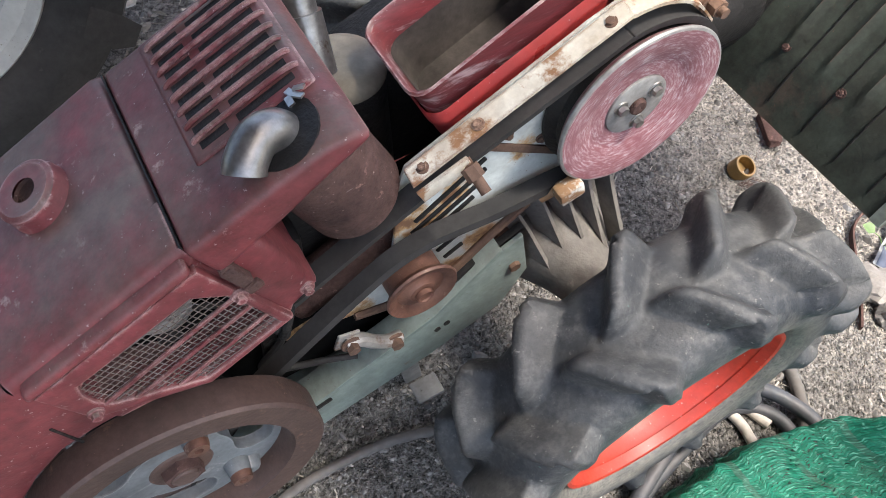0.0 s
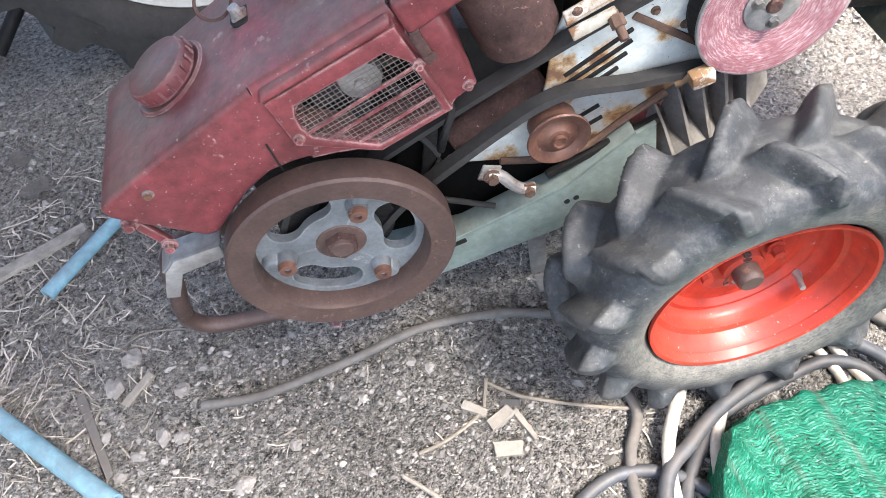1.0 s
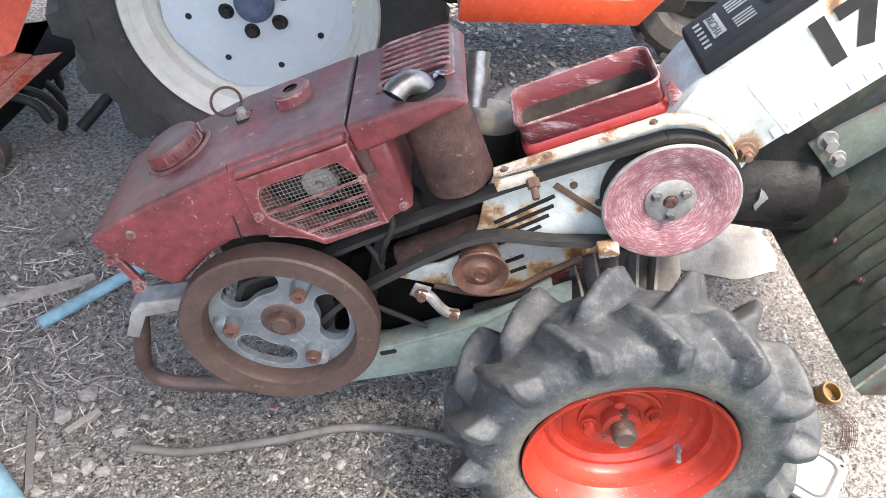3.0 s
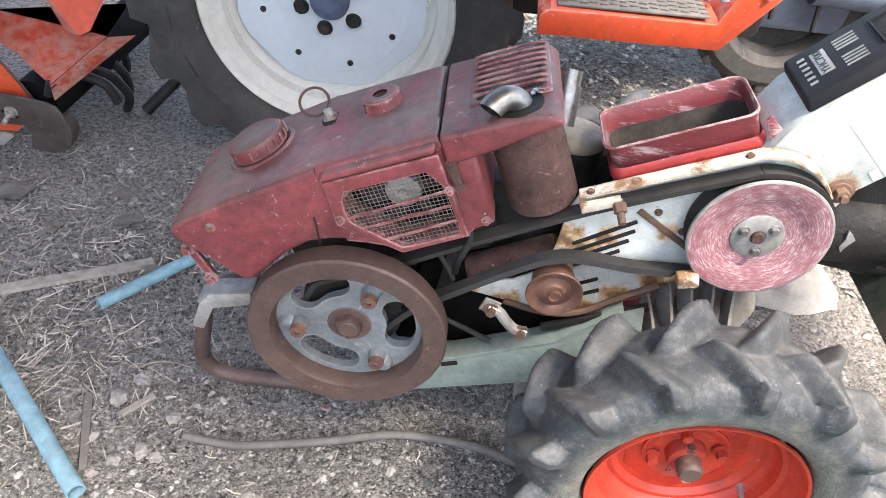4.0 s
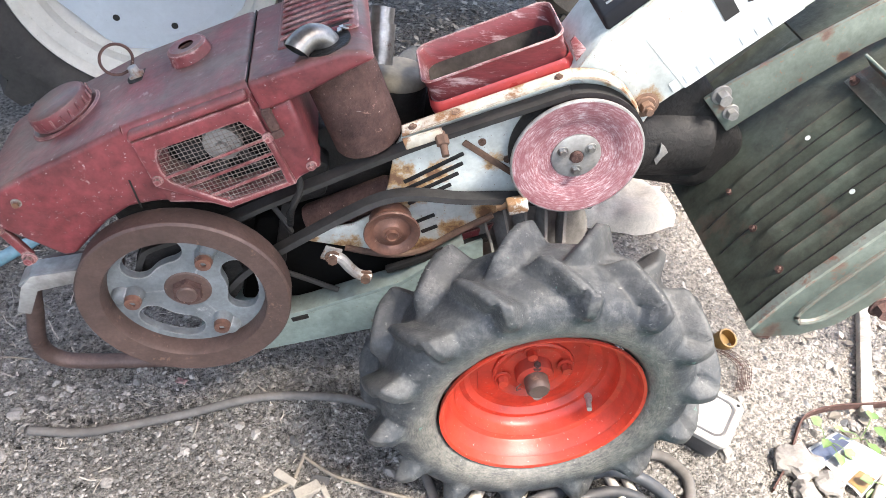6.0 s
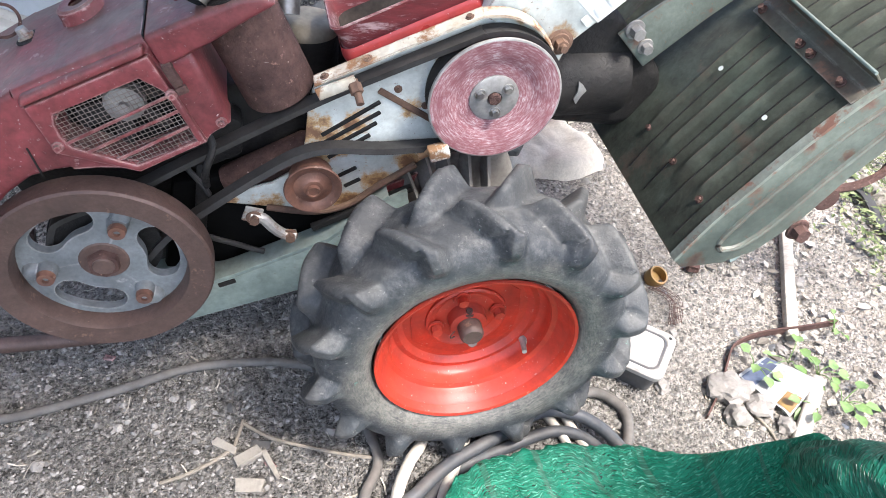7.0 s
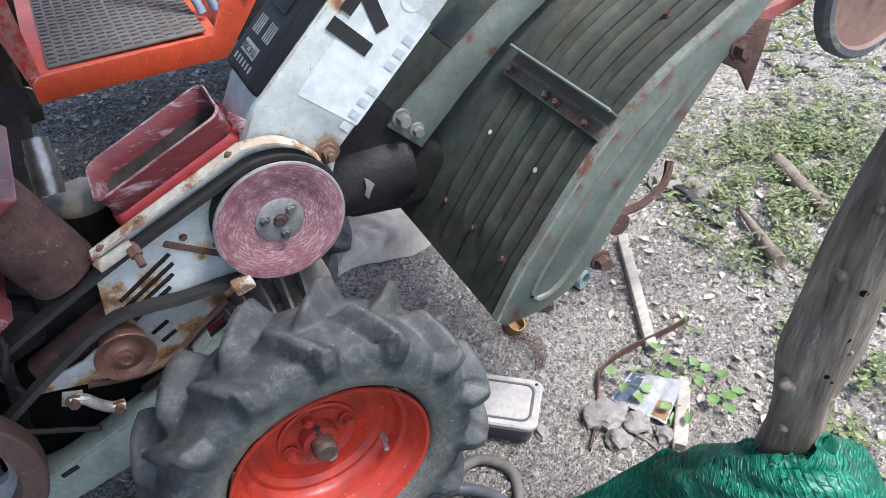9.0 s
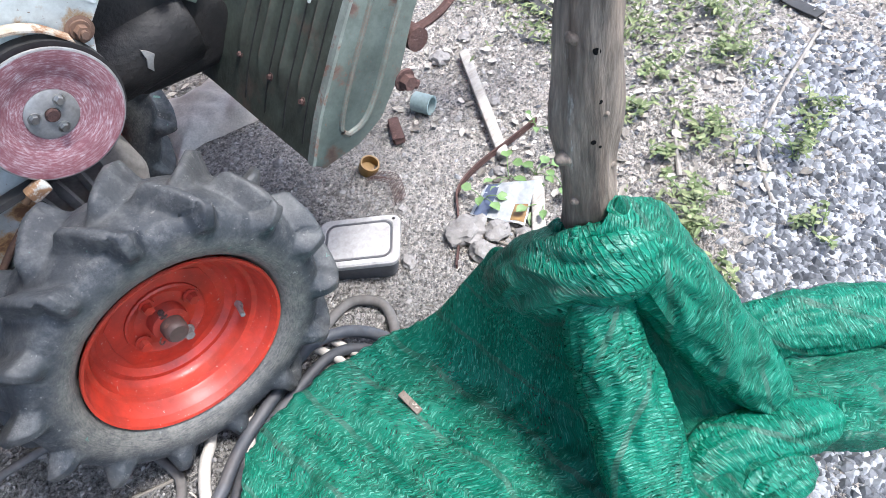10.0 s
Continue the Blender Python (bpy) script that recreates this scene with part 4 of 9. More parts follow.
def flywheel():
    c = (-0.570, 0, 0.347)
    rim = lathe([(0.128, -0.046), (0.131, -0.052), (0.166, -0.054), (0.1695, -0.050), (0.1695, -0.016), (0.166, -0.010), (0.13, -0.006), (0.127, -0.004), (0.126, -0.02)], c, 72, True)
    wheel = part("flywheel", rim, RUST_SMOOTH, tiller, "heavy rust-brown flywheel rim")
    # web of three sectors, each with a kidney slot
    sectors = []
    for mid in (6, 126, 246):
        def at(r, a):
            return (c[0] + r * math.cos(radians(mid + a)), c[2] + r * math.sin(radians(mid + a)))
        outer = [at(0.129, a) for a in range(-60, 61, 4)] + [at(0.022 + 0.107 * k / 8, 60) for k in range(7, 0, -1)] + [at(0.022, a) for a in range(60, -61, -20)] + [at(0.022 + 0.107 * k / 8, -60) for k in range(1, 8)]
        slot = [at(0.115, a) for a in range(-20, 21, 4)]
        slot += [(at(0.0895, 20)[0] + 0.0255 * math.cos(radians(mid + 20 + q)), at(0.0895, 20)[1] + 0.0255 * math.sin(radians(mid + 20 + q))) for q in range(20, 180, 20)]
        slot += [at(0.064, a) for a in range(20, -21, -4)]
        slot += [(at(0.0895, -20)[0] + 0.0255 * math.cos(radians(mid - 20 - q)), at(0.0895, -20)[1] + 0.0255 * math.sin(radians(mid - 20 - q))) for q in range(160, 0, -20)]
        sectors.append(plate_hole(outer, inside_loop(outer, slot), -0.020, -0.004))
    web = join(*sectors)
    bmesh.ops.remove_doubles(web, verts=web.verts, dist=1e-4)
    part("web", web, GREY_BLUE, wheel, "grey-blue cast web with three slots")
    for a in (186, 66, -54):
        x, z = c[0] + 0.086 * math.cos(radians(a)), c[2] + 0.086 * math.sin(radians(a))
        bx, bz = c[0] + 0.106 * math.cos(radians(a)), c[2] + 0.106 * math.sin(radians(a))
        part("boss", join(rod((x, -0.012, z), (x, -0.042, z), 0.018, 0.0135, 20, 0.003), rod((bx, -0.012, bz), (bx, -0.034, bz), 0.020, 0.013, 20, 0.004)), GREY_BLUE, wheel)
        part("boss_end", lathe([(0.0045, -0.036), (0.0055, -0.047), (0.0125, -0.047), (0.0140, -0.041), (0.0145, -0.032)], (x, 0, z), 20), BOSS_RUST, wheel)
    part("hub_washer", lathe([(0.0, -0.022), (0.036, -0.022), (0.039, -0.0195), (0.042, -0.0185)], c, 40), RUST_SMOOTH, wheel)
    nut = bolt((c[0], -0.021, c[2]), (0, -1, 0), 0.026, 0.013, False)
    part("hub_nut", nut, RUST, wheel, "greasy rust-stained hub nut")
    part("shaft_end", lathe([(0.0, -0.037), (0.015, -0.037), (0.017, -0.035), (0.017, -0.03)], c, 24), RUST_SMOOTH, wheel)
    part("drive_pulley", lathe([(0.0, 0.012), (0.088, 0.012), (0.076, 0.02), (0.076, 0.026), (0.09, 0.034), (0.09, 0.05), (0.0, 0.05)], c, 40), DARK_METAL, wheel)


flywheel()


def pulley():
    c = (0.048, 0, 0.612)
    disc = lathe([(0.0, 0.003), (0.040, 0.003), (0.044, 0.001), (0.058, 0.003), (0.066, 0.000), (0.072, -0.003), (0.099, -0.008), (0.1045, -0.0085), (0.107, -0.006), (0.107, -0.003), (0.100, 0.004), (0.0, 0.006)], c, 80)
    ob = part("belt_pulley", disc, PULLEY_RED, tiller, "worn pinkish-red belt pulley with circular scuffs")
    part("rim_edge", lathe([(0.1040, -0.0086), (0.1068, -0.0078), (0.1078, -0.0055), (0.1072, -0.0035)], c, 80), GALV, ob, "bare worn edge")
    part("belt_groove", lathe([(0.098, 0.002), (0.095, 0.010), (0.095, 0.018), (0.104, 0.028), (0.104, 0.032), (0.0, 0.032)], c, 64), DARK_METAL, ob, "dark belt groove")
    part("hub_plate", lathe([(0.0, 0.001), (0.011, 0.001), (0.012, -0.001), (0.037, -0.001), (0.040, 0.0005), (0.040, 0.005)], c, 40), GALV, ob, "grey steel hub plate")
    for a in (40, 160, 280):
        part("bolt", bolt((c[0] + 0.026 * math.cos(radians(a)), -0.001, c[2] + 0.026 * math.sin(radians(a))), (0, -1, 0), 0.0065, 0.006), STEEL, ob)
    part("shaft_end", lathe([(0.0, -0.006), (0.009, -0.006), (0.0105, -0.004), (0.0105, 0.003)], c, 20), RUST, ob)


pulley()


def belts():
    y = 0.016
    c, e = (0.048, 0.612), (-0.570, 0.347)
    pts = []
    for a in range(118, -91, -14):
        pts.append((c[0] + 0.108 * math.cos(radians(a)), y, c[1] + 0.108 * math.sin(radians(a))))
    pts += [(-0.03, y, 0.516), (-0.12, y, 0.515), (-0.20, y, 0.522), (-0.250, y, 0.514), (-0.30, y, 0.487), (-0.38, y, 0.432), (-0.46, y, 0.372), (-0.51, y, 0.315)]
    for a in (300, 270, 240, 210, 180, 150, 128):
        pts.append((e[0] + 0.083 * math.cos(radians(a)), y, e[1] + 0.083 * math.sin(radians(a))))
    pts += [(-0.52, y, 0.455), (-0.40, y, 0.520), (-0.2, y, 0.622)]
    path = spline(pts, 5, True)
    part("drive_belt", ribbon(path, 0.026, 0.010), BELT, tiller, "black rubber drive belt")


def ribbon(path, width, thick):
    """A flat closed belt of that width along y, round a path in the xz plane."""
    v, f = [], []
    m = len(path)
    for i, q in enumerate(path):
        t = (path[(i + 1) % m] - path[i - 1]).normalized()
        nrm = Vector((-t.z, 0, t.x))
        for a, b in ((-width / 2 + 0.002, -thick / 2), (width / 2 - 0.002, -thick / 2), (width / 2, thick / 2), (-width / 2, thick / 2)):
            v.append(q + Vector((0, a, 0)) + nrm * b)
    for i in range(m):
        j = (i + 1) % m
        f += [(4 * i + k, 4 * i + (k + 1) % 4, 4 * j + (k + 1) % 4, 4 * j + k) for k in range(4)]
    bm = mesh_bm(v, f)
    bmesh.ops.recalc_face_normals(bm, faces=bm.faces)
    return bm


belts()


LUG_PHASE = 1.777


def tyre_mesh(c, steps):
    """A tyre with fourteen moulded herringbone lugs a side that run out over the shoulder."""
    carcass = spline([(0.158, -0.036, 0), (0.166, -0.050, 0), (0.178, -0.073, 0), (0.196, -0.084, 0), (0.218, -0.085, 0), (0.236, -0.078, 0), (0.248, -0.066, 0), (0.256, -0.045, 0), (0.259, -0.022, 0), (0.260, 0, 0),
                      (0.259, 0.022, 0), (0.256, 0.045, 0), (0.248, 0.066, 0), (0.236, 0.078, 0), (0.218, 0.085, 0), (0.196, 0.084, 0), (0.178, 0.073, 0), (0.166, 0.050, 0), (0.158, 0.036, 0)], 5)
    crest = spline([(0.158, -0.036, 0), (0.166, -0.050, 0), (0.178, -0.073, 0), (0.196, -0.0845, 0), (0.220, -0.091, 0), (0.246, -0.0985, 0), (0.276, -0.091, 0), (0.2885, -0.062, 0), (0.2905, -0.030, 0), (0.291, 0, 0),
                    (0.2905, 0.030, 0), (0.2885, 0.062, 0), (0.276, 0.091, 0), (0.246, 0.0985, 0), (0.220, 0.091, 0), (0.196, 0.0845, 0), (0.178, 0.073, 0), (0.166, 0.050, 0), (0.158, 0.036, 0)], 5)
    lo, hi = np.array([(p.x, p.y) for p in carcass]) * (1, 0.90), np.array([(p.x, p.y) for p in crest]) * (1, 0.90)
    th = np.linspace(0, 2 * math.pi, steps, endpoint=False)[:, None]
    y, r = hi[None, :, 1], hi[None, :, 0]

    def smooth(q):
        q = np.clip(q, 0, 1)
        return q * q * (3 - 2 * q)
    m = np.zeros((steps, len(lo)))
    rng = random.Random(4)
    for s in (-1, 1):
        t = (s * y + 0.012) / 0.100
        t = np.where((r < 0.280) & (s * y > 0.05), 1.0 + (0.280 - r) * 4, t)
        for k in range(14):
            a = 2 * math.pi * (k + (0.5 if s > 0 else 0.0)) / 14 + LUG_PHASE + rng.uniform(-0.01, 0.01)
            mid = a - 0.26 * np.clip(t, 0, 1.0)
            d = np.abs((th - mid + math.pi) % (2 * math.pi) - math.pi) * 0.285 * np.where(t < 0.95, 0.82, 0.95)
            half = 0.0042 + 0.0030 * np.clip(t, 0, 1)
            flank = 0.0225 + 0.003 * np.clip(t, 0, 1)
            q = np.clip(1 - (d - half) / flank, 0, 1)
            # straight upper flanks that run out in a hollow curve
            rise = np.where(q < 0.45, 0.62 * q * q / 0.45, 0.279 + (q - 0.45) * 1.311)
            m = np.maximum(m, np.clip(rise, 0, 1) * smooth((t - 0.02) / 0.20) * np.where(r < 0.25, smooth((r - 0.212) / 0.034), 1.0))
    rough = np.array([[noise.noise((math.cos(q) * 7, math.sin(q) * 7, v * 60)) for v in lo[:, 1]] for q in th[:, 0]]) * 0.0016 if steps > 400 else 0
    pr = lo[None, :, 0] + (hi[None, :, 0] - lo[None, :, 0]) * m + rough
    py = lo[None, :, 1] + (hi[None, :, 1] - lo[None, :, 1]) * m
    co = np.stack([c[0] + pr * np.cos(th), c[1] + py, c[2] + pr * np.sin(th)], -1).reshape(-1, 3)
    n = len(lo)
    f = [(i * n + k, i * n + k + 1, (i + 1) % steps * n + k + 1, (i + 1) % steps * n + k) for i in range(steps) for k in range(n - 1)]
    me = bpy.data.meshes.new("wheel")
    me.from_pydata(co.tolist(), [], f)
    bm = bmesh.new()
    bm.from_mesh(me)
    bpy.data.meshes.remove(me)
    return bm


def wheel(cx, y_mid, label, side=-1):
    """A lugged tyre on a dished rim; side -1 has its open dish towards -y."""
    c = (cx, y_mid, 0.297)
    w = part("wheel", tyre_mesh((cx, y_mid + side * 0.010, 0.297), 660 if side < 0 else 330), TYRE, tiller, label, 75)
    s = side
    rim = lathe([(0.158, s * 0.058), (0.163, s * 0.072), (0.168, s * 0.074), (0.1685, s * 0.068), (0.162, s * 0.060), (0.154, s * 0.050), (0.150, s * 0.036), (0.147, s * 0.030), (0.139, s * 0.026), (0.137, s * 0.010), (0.134, s * 0.002), (0.127, s * -0.004),
                 (0.118, s * -0.003), (0.108, s * -0.012), (0.07, s * -0.014), (0.028, s * -0.014), (0.028, s * -0.020), (0.11, s * -0.022), (0.135, s * -0.02), (0.15, s * -0.04), (0.160, s * -0.066)], c, 72)
    part("rim", rim, ORANGE, w, "bright orange-red dished steel rim")
    return w, c


W_NEAR, WC = wheel(0.0, -0.180, "dusty lugged rubber tyre with an orange-red rim")
wheel(0.0, 0.43, "dusty lugged rubber tyre with an orange-red rim", 1)
part("axle_tube", rod((0, -0.10, 0.297), (0, 0.38, 0.297), 0.026, None, 24), CAST_GREY, tiller)


def hub_details():
    c = Vector(WC)
    part("hub_sleeve", lathe([(0.0, -0.012), (0.025, -0.012), (0.031, -0.010), (0.0325, -0.004), (0.0325, 0.018), (0.036, 0.020), (0.066, 0.004), (0.070, 0.006), (0.070, 0.012), (0.0, 0.026)], c, 28), ORANGE, W_NEAR)
    part("axle_end", lathe([(0.0, -0.038), (0.016, -0.038), (0.0195, -0.034), (0.0205, -0.028), (0.0205, -0.004), (0.0, -0.004)], c, 24), RUST_SMOOTH, W_NEAR, "rusty axle end")
    for a in (15, 105, 195, 285):
        d = Vector((math.cos(radians(a)), 0, math.sin(radians(a))))
        part("wheel_bolt", bolt(c + d * 0.054 + Vector((0, 0.004, 0)), (0, -1, 0), 0.0095, 0.012), ORANGE if a != 285 else GALV, W_NEAR)
        d2 = Vector((math.cos(radians(a + 38)), 0, math.sin(radians(a + 38))))
        # dark spot painted for the shade in a small rim hole
        part("rim_hole", lathe([(0.0, 0.0), (0.0036, 0.0), (0.0036, 0.004)], c + d2 * 0.084 + Vector((0, 0.0112, 0)), 14), DARK_METAL, W_NEAR)
    d = Vector((math.cos(radians(-32)), 0, math.sin(radians(-32))))
    part("valve_stem", join(rod(c + d * 0.130 + Vector((0, 0.004, 0)), c + d * 0.122 + Vector((0, -0.030, 0)), 0.0055, 0.0045, 12), rod(c + d * 0.131 + Vector((0, 0.006, 0)), c + d * 0.129 + Vector((0, -0.008, 0)), 0.008, 0.006, 12)), GALV, W_NEAR, "metal tyre valve")
    part("set_bolt", bolt(c + Vector((-0.002, -0.006, 0.027)), (0, -0.2, 1), 0.006, 0.006), RUST, W_NEAR)
    part("split_pin", tube([c + Vector((-0.024, -0.014, -0.008)), c + Vector((-0.031, -0.018, -0.012)), c + Vector((-0.030, -0.018, -0.020)), c + Vector((-0.023, -0.016, -0.018))], 0.0012, 4, 6), RUST, W_NEAR)
    # welded plate in the dish
    part("dish_plate", plate_ring(c, 0.102, 0.012), ORANGE, W_NEAR)


def plate_ring(c, r, y):
    pts = [(c[0] + r * math.cos(radians(a)) * (1 if i % 2 else 0.93), c[2] + r * math.sin(radians(a)) * (1 if i % 2 else 0.93)) for i, a in enumerate(range(0, 360, 30))]
    return prism(pts, c[1] + y - 0.001, c[1] + y + 0.003, 0.0008)


hub_details()


def muffler():
    up = pose(0, 0, 0, 90, 0, 0)
    m = part("muffler", eng(moved(lathe([(0.0, 0.10), (0.050, 0.10), (0.055, 0.09), (0.055, -0.155 + 0.2), (0.055, -0.060), (0.052, -0.066), (0.0, -0.066)], (0, 0, 0), 40), Matrix.Translation((0.572, 0.058, -0.055)) @ up)), RUST, tiller, "rusty brown cylinder muffler")
    el = [(0.582, 0.008, 0.038), (0.582, 0.008, 0.066), (0.577, 0.006, 0.084), (0.564, -0.001, 0.094), (0.549, -0.011, 0.093), (0.542, -0.017, 0.089)]
    path = spline(el, 6)
    part("exhaust_elbow", eng(sweep(path, ring_section(0.0175, 20), cap=False)), SMOKED, m, "smoke-stained steel exhaust elbow")
    part("elbow_inside", eng(sweep(path[2:], ring_section(0.0158, 20), cap=False)), DARK_METAL, m)
    part("side_stub", eng(join(rod((0.615, 0.16, -0.06), (0.640, 0.190, -0.010), 0.022, None, 20), rod((0.636, 0.187, -0.016), (0.650, 0.202, 0.010), 0.019, None, 20))), SMOKED, m, "stained air intake stub")


muffler()


def air_cleaner():
    x, y, z = -0.222, 0.190, 0.640
    can = part("air_cleaner", join(lathe([(0.0, 0.0), (0.047, 0.0), (0.050, 0.004), (0.050, 0.16)], (0, 0, 0), 36)), DARK_METAL, tiller, "oily dark air cleaner can")
    can.data.transform(Matrix.Translation(Vector((x, y, z))) @ pose(0, 0, 0, -90, 0, 0))
    lid = part("can_lid", lathe([(0.0, -0.016), (0.034, -0.015), (0.047, -0.008), (0.052, 0.0), (0.052, 0.006)], (0, 0, 0), 36), KHAKI, can, "dusty khaki lid")
    lid.data.transform(Matrix.Translation(Vector((x, y, z))) @ pose(0, 0, 0, -90, 0, 0))
    # added dark block that hides the far wheel behind the tray
    part("gearbox_cover", prism([(-0.21, 0.44), (-0.20, 0.60), (0.03, 0.68), (0.10, 0.64), (0.10, 0.44)], 0.185, 0.30, 0.015), DARK_METAL, tiller, "near-black gearbox cover")


KHAKI = surf("dusty_khaki_paint", (0.23, 0.205, 0.155), (0.15, 0.13, 0.10), rough=0.6, scale=14, bump=0.1, dust=0.3)
air_cleaner()


def slot_box(a, b, y, w=0.0072):
    d = Vector((b[0] - a[0], 0, b[1] - a[1]))
    return box(((a[0] + b[0]) / 2, y, (a[1] + b[1]) / 2), (d.length, 0.004, w), pose(0, 0, 0, 0, -math.degrees(math.atan2(d.z, d.x)), 0), 0.002)


def chassis():
    plate = [(-0.40, 0.408), (-0.385, 0.420), (-0.30, 0.440), (-0.252, 0.470), (-0.243, 0.52), (-0.235, 0.60), (-0.222, 0.634), (-0.012, 0.729), (0.055, 0.752), (0.12, 0.732), (0.165, 0.67), (0.12, 0.54), (0.02, 0.515), (-0.05, 0.470), (-0.115, 0.420), (-0.17, 0.378), (-0.235, 0.372), (-0.30, 0.388)]
    sp = part("side_plate", prism(plate, 0.036, 0.041, 0.0015), PLATE_WHITE, tiller, "dirty white steel side plate with rust-stained slots")
    # dark bars on the plate, coloured as the shade seen through slots
    for a, b in (((-0.217, 0.531), (-0.125, 0.590)), ((-0.222, 0.511), (-0.124, 0.571)), ((-0.224, 0.493), (-0.129, 0.551)), ((-0.207, 0.486), (-0.139, 0.528)), ((-0.190, 0.447), (-0.160, 0.463)), ((-0.180, 0.424), (-0.153, 0.438))):
        part("slot", slot_box(a, b, 0.0355), DARK_METAL, sp)
    part("lower_edge", tube([(-0.31, 0.034, 0.390), (-0.235, 0.032, 0.375), (-0.175, 0.032, 0.385), (-0.12, 0.032, 0.425), (-0.06, 0.032, 0.465)], 0.006, 6, 8), RUST_HOT, sp)
    part("brace_strip", slot_box((-0.128, 0.612), (-0.020, 0.540), 0.034, 0.011), RUST_HOT, sp)
    for x, z in ((-0.098, 0.612), (-0.052, 0.580)):
        part("rivet", bolt((x, 0.035, z), (0, -1, 0), 0.0045, 0.003), RUST_HOT, sp)
    # folded flange along the upper edge
    fl = [(-0.229, 0.640), (-0.012, 0.735), (0.02, 0.746), (0.06, 0.744), (0.10, 0.725), (0.132, 0.690)]
    path = spline([(x, 0.018, z) for x, z in fl], 6)
    v, f = [], []
    for i, q in enumerate(path):
        v += [(q.x, 0.006, q.z + 0.002), (q.x, 0.026, q.z + 0.006), (q.x, 0.026, q.z + 0.002), (q.x, 0.006, q.z - 0.002)]
    for i in range(len(path) - 1):
        f += [(4 * i + k, 4 * i + (k + 1) % 4, 4 * i + 4 + (k + 1) % 4, 4 * i + 4 + k) for k in range(4)]
    f += [(0, 1, 2, 3), (4 * len(path) - 1, 4 * len(path) - 2, 4 * len(path) - 3, 4 * len(path) - 4)]
    bm = mesh_bm(v, f)
    bmesh.ops.recalc_face_normals(bm, faces=bm.faces)
    part("top_flange", bm, WHITE_RUST, sp)
    part("end_flange", prism([(-0.230, 0.640), (-0.222, 0.621), (-0.166, 0.645), (-0.173, 0.662)], -0.004, 0.0, 0.001), WHITE_RUST, sp)
    part("stud", join(rod((-0.172, 0.004, 0.650), (-0.166, -0.030, 0.630), 0.006, None, 12), rod((-0.172, -0.004, 0.648), (-0.169, -0.016, 0.640), 0.010, None, 6)), RUST_HOT, sp)
    for x, y, z in ((-0.213, 0.016, 0.650), (-0.150, 0.016, 0.678), (-0.004, 0.016, 0.741)):
        part("bolt_hole", bolt((x, y, z), (-0.4, 0, 0.9), 0.005, 0.002), RUST_HOT, sp)
    # tensioner pulley, its arm and the stop
    c = (-0.236, 0.0, 0.462)
    idler = part("idler_pulley", lathe([(0.0, -0.018), (0.008, -0.018), (0.009, -0.015), (0.016, -0.014), (0.020, -0.010), (0.031, -0.008), (0.037, -0.014), (0.0455, -0.016), (0.047, -0.013), (0.044, -0.008), (0.036, -0.004), (0.036, 0.024), (0.0, 0.024)], c, 40), BOSS_RUST, tiller, "polished rust-brown idler pulley")
    part("pin_end", lathe([(0.0, -0.020), (0.0075, -0.020), (0.0085, -0.0225), (0.0105, -0.0225), (0.011, -0.016)], c, 20), BOSS_RUST, idler)
    part("belt_stop", join(box((-0.034, -0.008, 0.520), (0.034, 0.022, 0.024), pose(0, 0, 0, 0, -15, 0), 0.004), rod((-0.06, 0.01, 0.500), (-0.034, 0.0, 0.522), 0.007)), RUST_STAIN, tiller, "rusty white belt stop")
    link = part("link_bar", join(sweep(spline([(-0.338, 0.0, 0.404), (-0.318, -0.001, 0.396), (-0.303, -0.002, 0.376), (-0.286, -0.003, 0.360), (-0.266, -0.003, 0.356)], 5), ring_section(0.0095, 10)), box((-0.334, 0.004, 0.402), (0.030, 0.005, 0.030), pose(0, 0, 0, 0, 20, 0), 0.003)), GALV_RUST, tiller, "rusty grey link bar")
    part("bolt", bolt((-0.332, -0.004, 0.401), (0, -1, 0), 0.009, 0.009), RUST_HOT, link)
    part("bolt", bolt((-0.276, -0.006, 0.358), (0, -1, 0), 0.009, 0.009), RUST_HOT, link)
    part("red_plate", prism([(-0.13, 0.37), (-0.06, 0.40), (-0.05, 0.43), (-0.12, 0.40)], 0.05, 0.056), RED, tiller)
    # rusty tank under the belt
    tk = rod((-0.375, 0.085, 0.405), (-0.225, 0.085, 0.478), 0.030, None, 24, 0.010)
    part("pre_cleaner", tk, RUST, tiller, "rust-brown round canister")
    # chassis rails with their lip
    rail = [(-0.56, 0.118), (-0.455, 0.150), (-0.22, 0.213), (-0.10, 0.262), (-0.06, 0.33), (-0.075, 0.425), (-0.105, 0.410), (-0.21, 0.318), (-0.37, 0.252), (-0.57, 0.185)]
    fr = part("frame_rail", prism(rail, 0.012, 0.020, 0.002), GREEN_FRAME, tiller, "grey-green steel chassis rail")
    part("rail_lip", prism([(-0.57, 0.185), (-0.37, 0.252), (-0.21, 0.318), (-0.105, 0.410), (-0.108, 0.416), (-0.213, 0.325), (-0.373, 0.259), (-0.572, 0.192)], 0.012, 0.055, 0.001), GREEN_FRAME, fr)
    part("rail_base", prism([(-0.56, 0.118), (-0.455, 0.150), (-0.22, 0.213), (-0.10, 0.262), (-0.10, 0.268), (-0.22, 0.219), (-0.455, 0.156), (-0.56, 0.124)], 0.0205, 0.19, 0.001), GREEN_FRAME, fr)
    # far rail is near-black in place of the shade it lies in
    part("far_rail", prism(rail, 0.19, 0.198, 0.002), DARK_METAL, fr)
